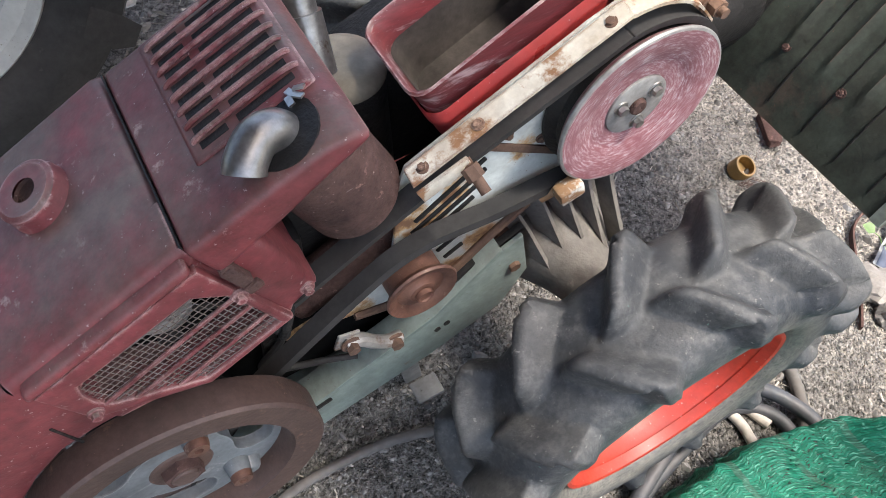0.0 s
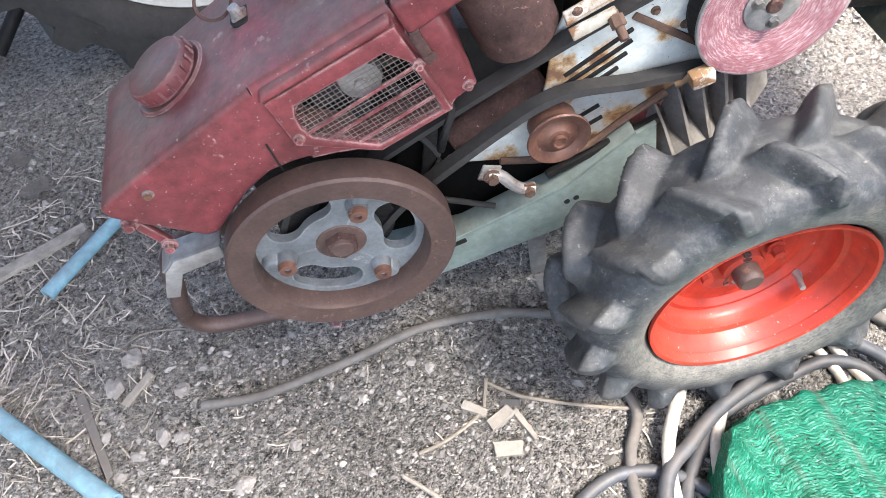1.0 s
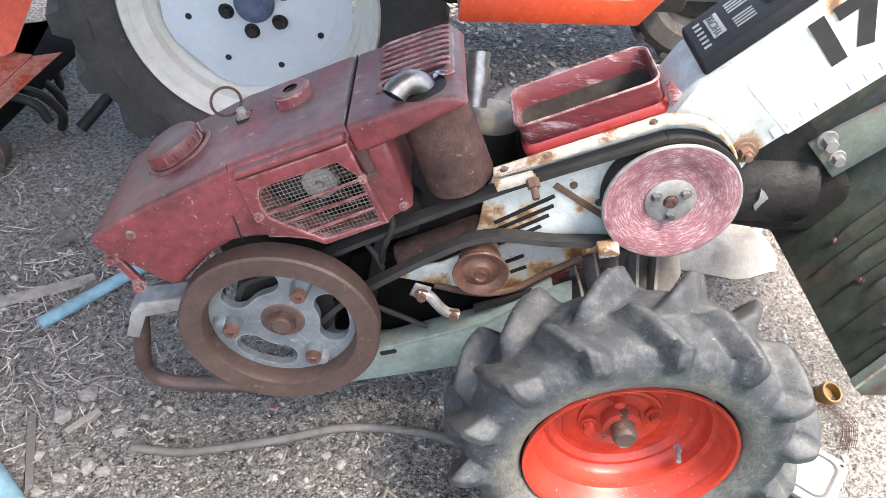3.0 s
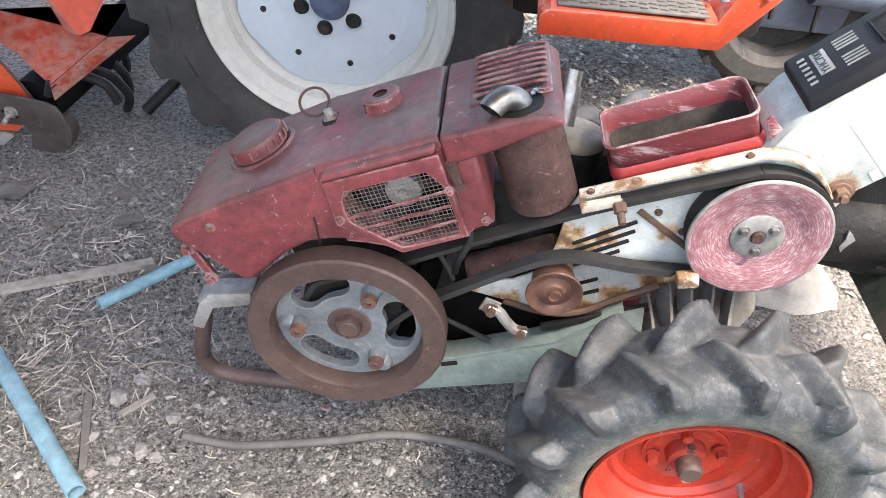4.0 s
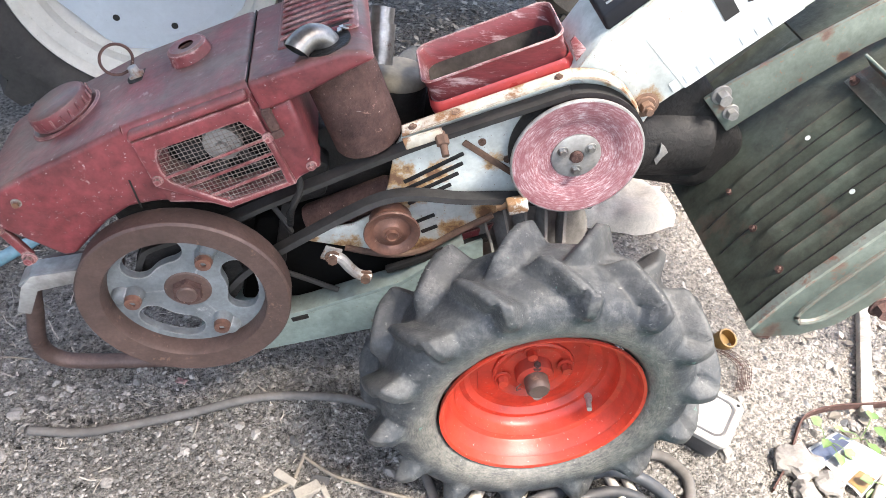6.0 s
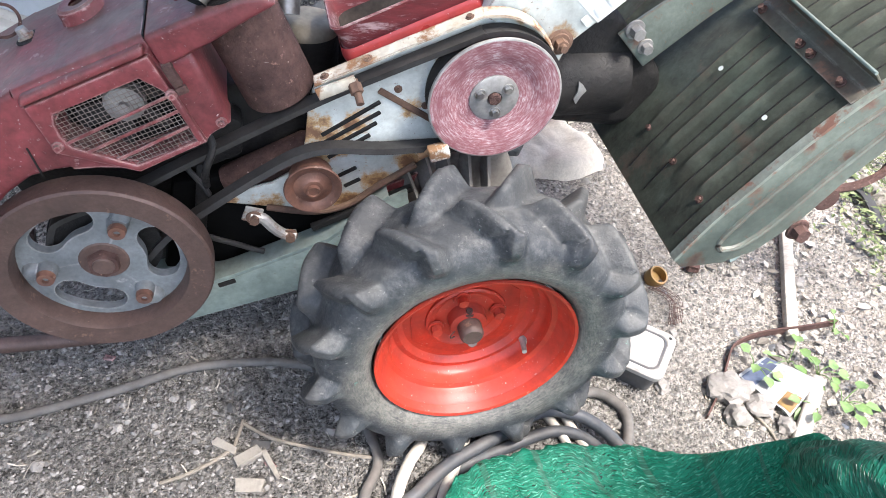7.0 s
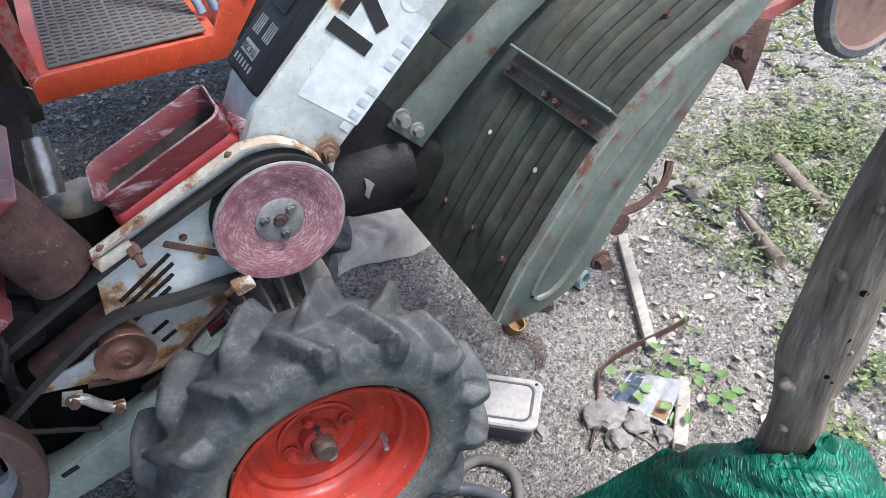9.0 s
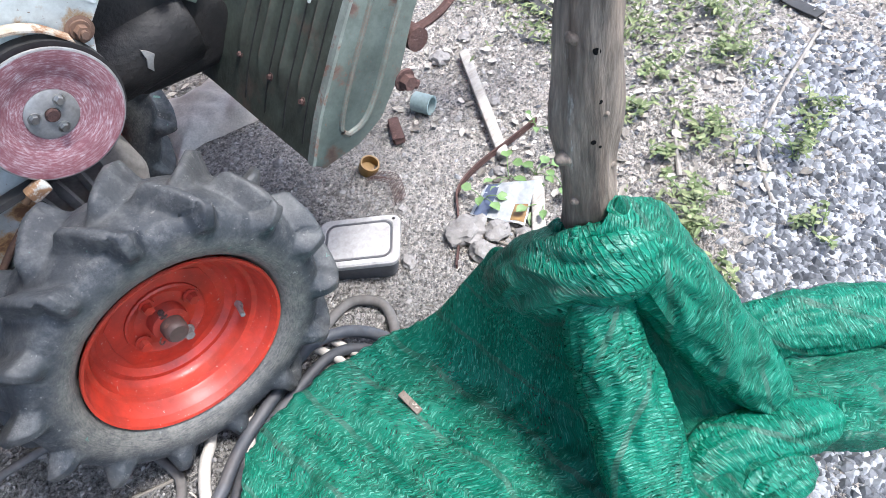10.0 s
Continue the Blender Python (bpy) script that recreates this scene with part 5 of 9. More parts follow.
    # added block, coloured as the deep shade between side plate and rail
    part("shade_block", prism([(-0.50, 0.22), (-0.46, 0.42), (-0.12, 0.46), (-0.10, 0.42), (-0.10, 0.30), (-0.22, 0.235)], 0.075, 0.185, 0.01), VOID, fr, "added black block that stands for shade between plate and rail")
    # dark discs and a bar paint the rail's shaded openings
    for x, z in ((-0.205, 0.285), (-0.190, 0.290)):
        part("rail_hole", lathe([(0.0, 0.0), (0.005, 0.0), (0.005, 0.002)], (x, 0.0105, z), 12), DARK_METAL, fr)
    part("rail_slot", slot_box((-0.405, 0.232), (-0.375, 0.242), 0.0115, 0.010), DARK_METAL, fr)
    block = [(0.09, -0.30), (0.09, -0.12), (0.50, -0.115), (0.60, -0.18), (0.56, -0.30)]
    eb = part("engine_block", eng(prism(block, 0.118, 0.18, 0.012)), DARK_METAL, tiller, "near-black engine block")
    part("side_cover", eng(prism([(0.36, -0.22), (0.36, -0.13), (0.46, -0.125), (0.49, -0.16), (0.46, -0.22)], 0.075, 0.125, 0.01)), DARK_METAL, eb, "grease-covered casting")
    part("oil_pipe", eng(tube([(0.40, 0.02, -0.21), (0.42, 0.0, -0.17), (0.45, 0.01, -0.135), (0.44, 0.03, -0.10)], 0.006, 6, 10)), DARK_METAL, eb)
    part("fuel_line", tube([(-0.43, 0.06, 0.46), (-0.40, 0.05, 0.40), (-0.44, 0.05, 0.34), (-0.36, 0.04, 0.30), (-0.32, 0.03, 0.29)], 0.005, 6, 8), BELT, eb)
    part("strut", box((-0.42, 0.06, 0.36), (0.02, 0.008, 0.22), pose(0, 0, 0, 0, 8, 0), 0.002), DARK_METAL, eb)
    part("block_bolt", bolt((-0.425, 0.008, 0.285), (0, -1, 0), 0.010, 0.012), RUST_HOT, fr)
    # bell-shaped ribbed gear casing
    gear = [(-0.10, 0.30), (-0.085, 0.43), (-0.04, 0.50), (0.03, 0.51), (0.10, 0.49), (0.14, 0.40), (0.10, 0.27), (0.0, 0.235), (-0.07, 0.25)]
    gc = part("gear_case", prism(gear, 0.06, 0.26, 0.02, 3), CAST_GREY, tiller, "dusty grey ribbed gear casing")
    for k, (x0, z0, x1, z1) in enumerate(((-0.075, 0.43, -0.03, 0.30), (-0.045, 0.46, -0.005, 0.31), (-0.010, 0.475, 0.022, 0.315), (0.030, 0.48, 0.048, 0.32), (0.070, 0.475, 0.076, 0.33))):
        part("casing_rib", sweep(spline([(x0, 0.058, z0), ((x0 + x1) / 2, 0.030, (z0 + z1) / 2 + 0.01), (x1, -0.02, z1)], 5), [(-0.005, -0.02), (0.005, -0.02), (0.003, 0.012), (-0.003, 0.012)]), CAST_GREY, gc)
    part("axle_flare", lathe([(0.090, 0.07), (0.075, 0.03), (0.055, -0.01), (0.044, -0.04), (0.042, -0.06), (0.030, -0.062)], (0.01, 0, 0.310), 40), CAST_GREY, gc)
    part("shift_lug", join(box((-0.085, 0.035, 0.375), (0.022, 0.03, 0.05), bev=0.004), bolt((-0.085, 0.018, 0.36), (0, -1, 0), 0.009, 0.01)), RUST_HOT, gc)
    part("cross_bar", box((-0.15, 0.03, 0.378), (0.19, 0.012, 0.012), pose(0, 0, 0, 0, -24, 0), 0.002), DARK_METAL, gc)
    # front bracket, bumper tube and hitch link
    part("front_bracket", join(prism([(-0.745, 0.372), (-0.818, 0.358), (-0.838, 0.335), (-0.858, 0.275), (-0.838, 0.270), (-0.815, 0.325), (-0.745, 0.345)], 0.0, 0.006, 0.001), prism([(-0.745, 0.366), (-0.825, 0.350), (-0.845, 0.332), (-0.842, 0.328), (-0.823, 0.345), (-0.745, 0.361)], 0.006, 0.05, 0.001)), GALV, tiller, "bent grey steel bracket")
    part("hood_link", join(box((-0.822, 0.0, 0.437), (0.016, 0.012, 0.075), pose(0, 0, 0, 0, -28, 0), 0.004), bolt((-0.838, -0.008, 0.467), (0, -1, 0), 0.008, 0.008), bolt((-0.805, -0.008, 0.407), (0, -1, 0), 0.008, 0.008)), RED, tiller)
    part("bumper_tube", tube([(-0.70, 0.10, 0.30), (-0.80, 0.09, 0.31), (-0.855, 0.085, 0.27), (-0.875, 0.085, 0.18), (-0.890, 0.092, 0.09), (-0.865, 0.095, 0.042), (-0.80, 0.095, 0.030), (-0.62, 0.095, 0.030)], 0.016, 8, 14), RUST_SMOOTH, tiller, "brown bent steel bumper tube")
    part("stand_leg", join(box((-0.235, 0.06, 0.10), (0.032, 0.010, 0.20), pose(0, 0, 0, 6, -6, 0), 0.003), box((-0.215, 0.04, 0.012), (0.05, 0.04, 0.012), bev=0.003)), GALV, tiller, "flat steel prop stand")


chassis()


ARM_DIR = Vector((math.cos(radians(44)), 0, math.sin(radians(44))))
ARM_UP = Vector((-ARM_DIR.z, 0, ARM_DIR.x))


def arm():
    a = [(0.02, 0.735), (0.128, 0.672), (0.172, 0.690), (0.560, 1.062), (0.525, 1.105), (0.385, 1.030), (0.270, 0.973), (0.190, 0.928), (0.053, 0.800)]
    ob = part("handle_column", prism(a, 0.03, 0.165, 0.005), COLUMN_WHITE, tiller, "white sheet-metal handle column with worn decals")

    def face(along, up_, y=0.0292):
        """A place on the near face: metres along the column and up across it from the lower front corner."""
        return Vector((0.172, 0, 0.690)) + ARM_DIR * along + ARM_UP * up_ + Vector((0, y, 0))

    def decal(p, d=ARM_DIR, u=ARM_UP, n=Vector((0, -1, 0))):
        m = Matrix((d, u, n)).transposed().to_4x4()
        m.translation = p
        return m

    def on_face(x, z):
        return Vector((x, 0.0292, z))
    quad = [on_face(0.118, 0.800), on_face(0.205, 0.722), on_face(0.345, 0.858), on_face(0.262, 0.945)]
    part("sticker", mesh_bm([p for p in quad] + [p + Vector((0, 0.0008, 0)) for p in quad], [(0, 1, 2, 3), (0, 4, 5, 1), (1, 5, 6, 2), (2, 6, 7, 3), (3, 7, 4, 0)]), DECAL_WHITE, ob, "pale rectangular sticker")
    letters("17", 0.098, decal(Vector((0.232, 0.0284, 0.884))) @ Matrix.Scale(1.05, 4, (1, 0, 0)), DECAL_BLACK, "lot_number", ob, bold=0.0062)
    for k in range(9):
        if k == 4:
            continue
        c = Vector((0.252, 0.0284, 0.793)) + ARM_DIR * (0.0235 * (k - 4))
        h = 0.019 if k < 8 else 0.004
        part("print_bar", moved(box((0, 0, 0), (0.0125 if k < 8 else 0.004, h, 0.0006), bev=0), decal(c + ARM_UP * ((h - 0.024) / 2))), DECAL_GREY, ob)
    # maker's plate drawn as plain shapes
    lg = Vector((0.372, 0.0288, 0.938))
    for sgn in (-1, 1):
        tri = [lg, lg + ARM_DIR * (0.036 * sgn) + ARM_UP * 0.016, lg + ARM_DIR * (0.036 * sgn) - ARM_UP * 0.016]
        part("green_triangle", mesh_bm([*tri, *[p + Vector((0, 0.0006, 0)) for p in tri]], [(0, 1, 2), (0, 3, 4, 1), (1, 4, 5, 2), (2, 5, 3, 0)]), DECAL_GREEN, ob)
    for k in (-1, 1):
        part("print_bar", moved(box((0, 0, 0), (0.07, 0.0045, 0.0006), bev=0), decal(lg + ARM_UP * (0.022 * k))), DECAL_GREY, ob)
    part("stamp_ring", moved(lathe([(0.020, -0.0004), (0.0215, -0.0004), (0.0215, 0.0004), (0.020, 0.0004)], (0, 0, 0), 32, True), Matrix.Translation((0.318, 0.0288, 0.905))), DECAL_GREY, ob)
    part("pivot_bolt", join(bolt((0.150, 0.028, 0.690), (0, -1, 0), 0.011, 0.012), lathe([(0.0, -0.012), (0.006, -0.012), (0.006, 0.0)], (0.150, 0.018, 0.690), 14)), RUST_HOT, ob)
    part("rust_patch", lathe([(0.0, 0.0), (0.019, 0.0), (0.022, 0.001)], (0.150, 0.0290, 0.690), 18), RUST_HOT, ob)
    # dark disc painted as the shade inside the hole
    part("column_hole", lathe([(0.0, 0.0), (0.0085, 0.0), (0.0085, 0.001)], (0.412, 0.0288, 1.002), 20), DARK_METAL, ob)
    part("column_bolt", bolt((0.430, 0.0285, 0.982), (0, -1, 0), 0.012, 0.009), RUST_HOT, ob)
    # grey top plate and black instrument cover
    top0 = Vector((0.056, 0.0, 0.803))

    def cover(along, y, up_):
        return top0 + ARM_DIR * along + ARM_UP * up_ + Vector((0, y, 0))
    cv = [cover(x, y, h) for h, (x0, x1, y0, y1) in ((0.0, (0.004, 0.195, 0.032, 0.160)), (0.022, (0.010, 0.188, 0.037, 0.155))) for x, y in ((x0, y0), (x1, y0), (x1, y1), (x0, y1))]
    bm = mesh_bm(cv, [(3, 2, 1, 0), (4, 5, 6, 7), (0, 1, 5, 4), (1, 2, 6, 5), (2, 3, 7, 6), (3, 0, 4, 7)])
    bmesh.ops.recalc_face_normals(bm, faces=bm.faces)
    bevelled(bm, 0.006, 3)
    pn = part("instrument_cover", bm, BLACK_PLASTIC, tiller, "black plastic cover with vents and a nameplate")

    def panel(along, y, up_=0.0225):
        return decal(cover(along, y, up_), Vector((0, 1, 0)), -ARM_DIR, ARM_UP)
    part("name_plate", moved(box((0, 0, 0), (0.060, 0.020, 0.001), bev=0.0003), panel(0.052, 0.100)), GALV, pn)
    letters("YHC700", 0.0165, panel(0.052, 0.100, 0.0234), DECAL_BLACK, "model_number", pn)
    for k in range(6):
        part("print_bar", moved(box((0, 0, 0), (0.006, 0.011, 0.0006), bev=0), panel(0.030, 0.062 + 0.0135 * k, 0.0228)), SILVER_TEXT, pn)
    for col in (0, 1):
        for k in range(4):
            part("vent", moved(box((0, 0, 0), (0.0032, 0.030, 0.0012), bev=0), panel(0.090, 0.062 + 0.046 * col + 0.0078 * k, 0.0226)), SILVER_TEXT, pn)
    # flat dark box coloured as the shade of a lever recess
    part("lever_well", moved(box((0, 0, 0), (0.060, 0.045, 0.002), bev=0.0008), panel(0.150, 0.098, 0.0225)), DARK_METAL, pn)
    part("well_frame", moved(tube([(-0.031, -0.023, 0), (0.031, -0.023, 0), (0.031, 0.023, 0), (-0.031, 0.023, 0)], 0.0025, 1, 6, True), panel(0.150, 0.098, 0.0235)), BLACK_PLASTIC, pn)
    base = cover(0.150, 0.098, 0.02)
    part("lever", rod((0.1565, 0.098, 0.8944), (0.2222, 0.098, 1.067), 0.0055, None, 12), GALV_BLUE, tiller, "thin grey-blue steel gear lever")
    # handle arm that rises from the upper end of the cover
    hb = [(0.176, 0.955), (0.2192, 0.9247), (0.40, 1.222), (0.345, 1.235)]
    part("handle_bar", prism(hb, 0.10, 0.160, 0.003), COLUMN_WHITE, tiller, "white sheet-metal handle arm")
    part("arm_boot", prism([(0.150, 0.930), (0.205, 0.905), (0.224, 0.930), (0.196, 0.958), (0.30, 1.13), (0.262, 1.13)], 0.085, 0.099, 0.003), BLACK_PLASTIC, tiller, "black plastic boot of the handle arm")
    part("column_coil", tube([(0.34, 0.10, 1.03), (0.40, 0.11, 1.07), (0.47, 0.12, 1.10)], 0.016, 8, 12), BELT, tiller, "black ribbed cable sleeve")


arm()


def cover_profile(t):
    """Side profile of the rotary cover, t from its front lip to its rear edge."""
    p = [(0.328, 0.423), (0.365, 0.496), (0.413, 0.568), (0.467, 0.645), (0.532, 0.722), (0.615, 0.794), (0.70, 0.845), (0.79, 0.896)]
    k = min(int(t * 7), 6)
    pts = [Vector((x, 0, z)) for x, z in p]
    a, b, c, d = pts[max(k - 1, 0)], pts[k], pts[k + 1], pts[min(k + 2, 7)]
    q = t * 7 - k
    return 0.5 * (2 * b + (c - a) * q + (2 * a - 5 * b + 4 * c - d) * q * q + (3 * b - a - 3 * c + d) * q ** 3)


def rotary():
    nt, ny = 44, 140
    v, f = [], []
    ribs = (-0.135, -0.075, -0.012, 0.052, 0.25, 0.31, 0.37, 0.43)
    for i in range(nt + 1):
        t = i / nt
        p = cover_profile(t)
        d = cover_profile(min(t + 0.01, 1)) - cover_profile(max(t - 0.01, 0))
        nrm = Vector((-d.z, 0, d.x)).normalized()
        for j in range(ny + 1):
            y = -0.195 + 0.695 * j / ny
            h = 0.0
            fade = min(1, max(0, (t - 0.14) / 0.06)) * min(1, max(0, (0.97 - t) / 0.05)) * (0 if 0.53 < t < 0.615 else 1)
            for r in ribs:
                h += 0.0055 * math.exp(-((y - r) / 0.0055) ** 2) * fade
            h += 0.0015 * noise.noise((t * 5, y * 6, 1.5))
            v.append(p + nrm * h + Vector((0, y, 0)))
    m = ny + 1
    for i in range(nt):
        for j in range(ny):
            f.append((i * m + j, i * m + j + 1, (i + 1) * m + j + 1, (i + 1) * m + j))
    bm = mesh_bm(v, f)
    bmesh.ops.recalc_face_normals(bm, faces=bm.faces)
    if sum(fc.normal.z for fc in bm.faces) < 0:
        bmesh.ops.reverse_faces(bm, faces=bm.faces)
    bmesh.ops.solidify(bm, geom=bm.faces[:], thickness=0.0025)
    cov = part("rotary_cover", bm, GREEN_DARK, tiller, "soiled dark green ribbed sheet cover over rotary tines", 50)
    prof = [tuple((cover_profile(k / 14).x, cover_profile(k / 14).z)) for k in range(15)]
    low = [(0.838, 0.922), (0.860, 0.918), (0.864, 0.905), (0.814, 0.868), (0.736, 0.790), (0.658, 0.684), (0.580, 0.580), (0.530, 0.490), (0.475, 0.430), (0.42, 0.407), (0.345, 0.405)]
    sd = part("cover_side", prism(prof + low, -0.204, -0.198, 0.002), SIDE_GREEN, tiller, "chipped pale green side plate of the rotary cover")
    edge = spline([(x, -0.198, z + 0.001) for x, z in prof], 2)
    part("edge_seam", sweep(edge, [(-0.008, -0.002), (0.008, -0.002), (0.008, 0.004), (-0.008, 0.004)]), EDGE_GREEN, sd, "chipped rusty edge")
    ax = [(0.405, 0.440), (0.440, 0.447), (0.48, 0.49), (0.54, 0.585), (0.62, 0.695), (0.70, 0.785)]
    part("pressed_rib", sweep(spline([(x, -0.204, z) for x, z in ax], 5), ring_section(0.006, 8)), GREEN, sd)
    part("pressed_rib", sweep(spline([(x, -0.204, z) for x, z in ((0.405, 0.440), (0.396, 0.456), (0.410, 0.49), (0.46, 0.57), (0.54, 0.68), (0.64, 0.77))], 5), ring_section(0.005, 8)), GREEN, sd)
    for x, z in ((0.535, 0.472), (0.765, 0.806)):
        part("hinge_bolt", join(bolt((x, -0.205, z), (0, -1, 0), 0.014, 0.016), box((x + 0.012, -0.205, z - 0.014), (0.03, 0.012, 0.016), pose(0, 0, 0, 0, 40, 0), 0.003)), RUST, sd)
    for y in (-0.165, -0.105, -0.045, 0.02):
        for t0, t1 in ((0.05, 0.53), (0.62, 0.96)):
            line = []
            for k in range(13):
                t = t0 + (t1 - t0) * k / 12
                p, dd = cover_profile(t), (cover_profile(min(t + 0.02, 1)) - cover_profile(max(t - 0.02, 0))).normalized()
                line.append(p + Vector((-dd.z, 0, dd.x)) * 0.0012 + Vector((0, y, 0)))
            part("sheet_seam", sweep(line, ring_section(0.0013, 6)), DARK_METAL, cov)
    # angle iron across the sheet
    c = cover_profile(0.575)
    d = (cover_profile(0.60) - cover_profile(0.55)).normalized()
    nrm = Vector((-d.z, 0, d.x))
    q = [c - d * 0.004, c + d * 0.020, c + d * 0.020 + nrm * 0.026, c + d * 0.016 + nrm * 0.026, c + d * 0.017 + nrm * 0.004, c - d * 0.004 + nrm * 0.004]
    q2 = [p - d * 0.028 for p in (c, c + d * 0.026, c + d * 0.026 + nrm * 0.004, c + nrm * 0.004)]
    br = part("cross_brace", join(prism([(p.x, p.z + 0.004) for p in q], -0.196, 0.086, 0.001), prism([(p.x, p.z + 0.004) for p in q2], -0.196, 0.086, 0.001)), BRACE, tiller, "brown-green rusty angle-iron brace")
    # pale strip paints the bright highlight along the brace's upper edge
    part("brace_highlight", sweep([c + d * 0.018 + nrm * 0.0275 + Vector((0, -0.196 + 0.0282 * k, 0.004)) for k in range(11)], ring_section(0.0028, 8)), GREEN_FRAME, br, "pale strip that paints the highlight on the edge")
    for y in (-0.155, -0.045, -0.075, 0.07):
        p = c - d * 0.014 + nrm * 0.010
        part("bolt", bolt((p.x, y, p.z), nrm, 0.0055, 0.007), RUST, br)
    for t, y in ((0.40, -0.115), (0.40, 0.03)):
        p = cover_profile(t) + Vector((-0.004, 0, 0.006))
        dd = (cover_profile(t + 0.02) - cover_profile(t - 0.02)).normalized()
        part("drain_hole", moved(lathe([(0.0, 0), (0.0045, 0), (0.0045, 0.001)], (0, 0, 0), 14), Matrix.Translation((p.x, y, p.z)) @ Vector((-dd.z, 0, dd.x)).to_track_quat("-Y", "Z").to_matrix().to_4x4()), DECAL_WHITE, cov)
    for t, y in ((0.16, -0.15), (0.16, -0.05), (0.16, 0.05), (0.85, -0.11)):
        p, dd = cover_profile(t), (cover_profile(t + 0.02) - cover_profile(t - 0.02)).normalized()
        part("bolt", bolt((p.x, y, p.z), (-dd.z, 0, dd.x), 0.005, 0.005), RUST, cov)
    # rear bar with the rolled flap
    e, d = cover_profile(1.0), (cover_profile(1.0) - cover_profile(0.97)).normalized()
    nrm = Vector((-d.z, 0, d.x))
    rb = part("rear_bar", prism([(p.x, p.z) for p in (e - d * 0.03 + nrm * 0.003, e + d * 0.012 + nrm * 0.003, e + d * 0.012 + nrm * 0.012, e - d * 0.03 + nrm * 0.010)], -0.196, 0.50, 0.002), EDGE_GREEN, tiller, "rusty pale green bar along the rear edge")
    for y in (-0.17, -0.06, -0.02, 0.075):
        p = e - d * 0.008 + nrm * 0.011
        part("bolt", bolt((p.x, y, p.z), nrm, 0.008, 0.008), RUST, rb)
    fl = []
    o = e + d * 0.008 + nrm * 0.013
    for k in range(15):
        a = radians(150 - 19 * k)
        fl.append((o.x + 0.034 + 0.036 * math.cos(a), o.z - 0.012 + 0.036 * math.sin(a)))
    fl2 = [(o.x + 0.034 + (x - o.x - 0.034) * 0.92, o.z - 0.012 + (z - o.z + 0.012) * 0.92) for x, z in reversed(fl)]
    part("rolled_flap", prism([(o.x - 0.02, o.z - 0.006)] + fl + fl2 + [(o.x - 0.02, o.z - 0.010)], -0.115, 0.46), TUBE_GREY, tiller, "rolled blue-grey rubber flap")
    # centre beam and its studs
    beam = [(0.285, 0.662), (0.325, 0.698), (0.42, 0.772), (0.56, 0.874), (0.72, 0.985), (0.772, 0.985), (0.772, 0.915), (0.65, 0.848), (0.53, 0.768), (0.44, 0.690), (0.348, 0.600)]
    bmz = part("center_beam", prism(beam, 0.098, 0.106, 0.002), BEAM_GREEN, tiller, "green center beam with rusty edges")
    part("beam_top", prism([(0.42, 0.772), (0.56, 0.874), (0.72, 0.985), (0.772, 0.985), (0.772, 0.979), (0.722, 0.979), (0.562, 0.868), (0.423, 0.766)], 0.106, 0.19, 0.001), GREEN_DARK, bmz)
    part("beam_bolt", bolt((0.340, 0.097, 0.640), (0, -1, 0), 0.010, 0.012), GALV, bmz)
    part("beam_bolt", bolt((0.312, 0.097, 0.672), (0, -1, 0), 0.012, 0.018), GALV, bmz)
    for x, z, h, r in ((0.605, 0.90, 0.095, 0.014), (0.740, 0.975, 0.11, 0.014)):
        part("stud_post", join(rod((x, 0.125, z - 0.02), (x - 0.008, 0.125, z + h), r, None, 16), rod((x, 0.125, z - 0.01), (x - 0.002, 0.125, z + 0.025), r * 1.5, None, 16)), RUST_SMOOTH, bmz)
    part("clamp", join(box((0.70, 0.135, 1.05), (0.09, 0.05, 0.022), bev=0.004), rod((0.66, 0.13, 1.0), (0.66, 0.13, 1.06), 0.022)), DARK_METAL, bmz)
    # dark chain case in front of the tines
    cs = [(0.16, 0.64), (0.20, 0.70), (0.28, 0.70), (0.345, 0.63), (0.40, 0.58), (0.42, 0.50), (0.34, 0.46), (0.20, 0.48), (0.15, 0.54)]
    part("chain_case", prism(cs, 0.11, 0.21, 0.02, 3), DARK_METAL, tiller, "black oily chain case")
    part("drive_housing", rod((0.10, 0.15, 0.56), (0.33, 0.15, 0.56), 0.075, None, 28, 0.012), DARK_METAL, tiller)
    part("torn_label", prism([(0.222, 0.590), (0.232, 0.582), (0.240, 0.572), (0.232, 0.560), (0.226, 0.545), (0.219, 0.556), (0.224, 0.570)], 0.0725, 0.0765, 0.0005), GALV, tiller, "torn pale label on the black housing")
    # tines under the cover
    shaft = part("tine_shaft", rod((0.60, -0.17, 0.50), (0.60, 0.46, 0.50), 0.022, None, 16), RUST, tiller)
    for k in range(10):
        y, a = -0.14 + 0.062 * k, 137 * k
        part("tine", moved(tube([(0, 0, 0), (0.07, 0, 0.0), (0.13, 0.01, 0.02), (0.155, 0.03, 0.05)], 0.008, 4, 6), Matrix.Translation((0.60, y, 0.50)) @ pose(0, 0, 0, 0, a, 0)), RUST, shaft)
    # gauge wheels on their red bars
    for c, y1 in (((1.220, -0.10, 0.790), -0.06), ((1.06, 0.50, 0.965), 0.46)):
        gw = part("gauge_wheel", lathe([(0.0, -0.006), (0.10, -0.006), (0.122, -0.010), (0.128, -0.018), (0.140, -0.018), (0.146, -0.010), (0.146, 0.010), (0.140, 0.018), (0.126, 0.016), (0.0, 0.008)], c, 56), DISC_BROWN, tiller, "brown disc gauge wheel with a grey rubber tread")
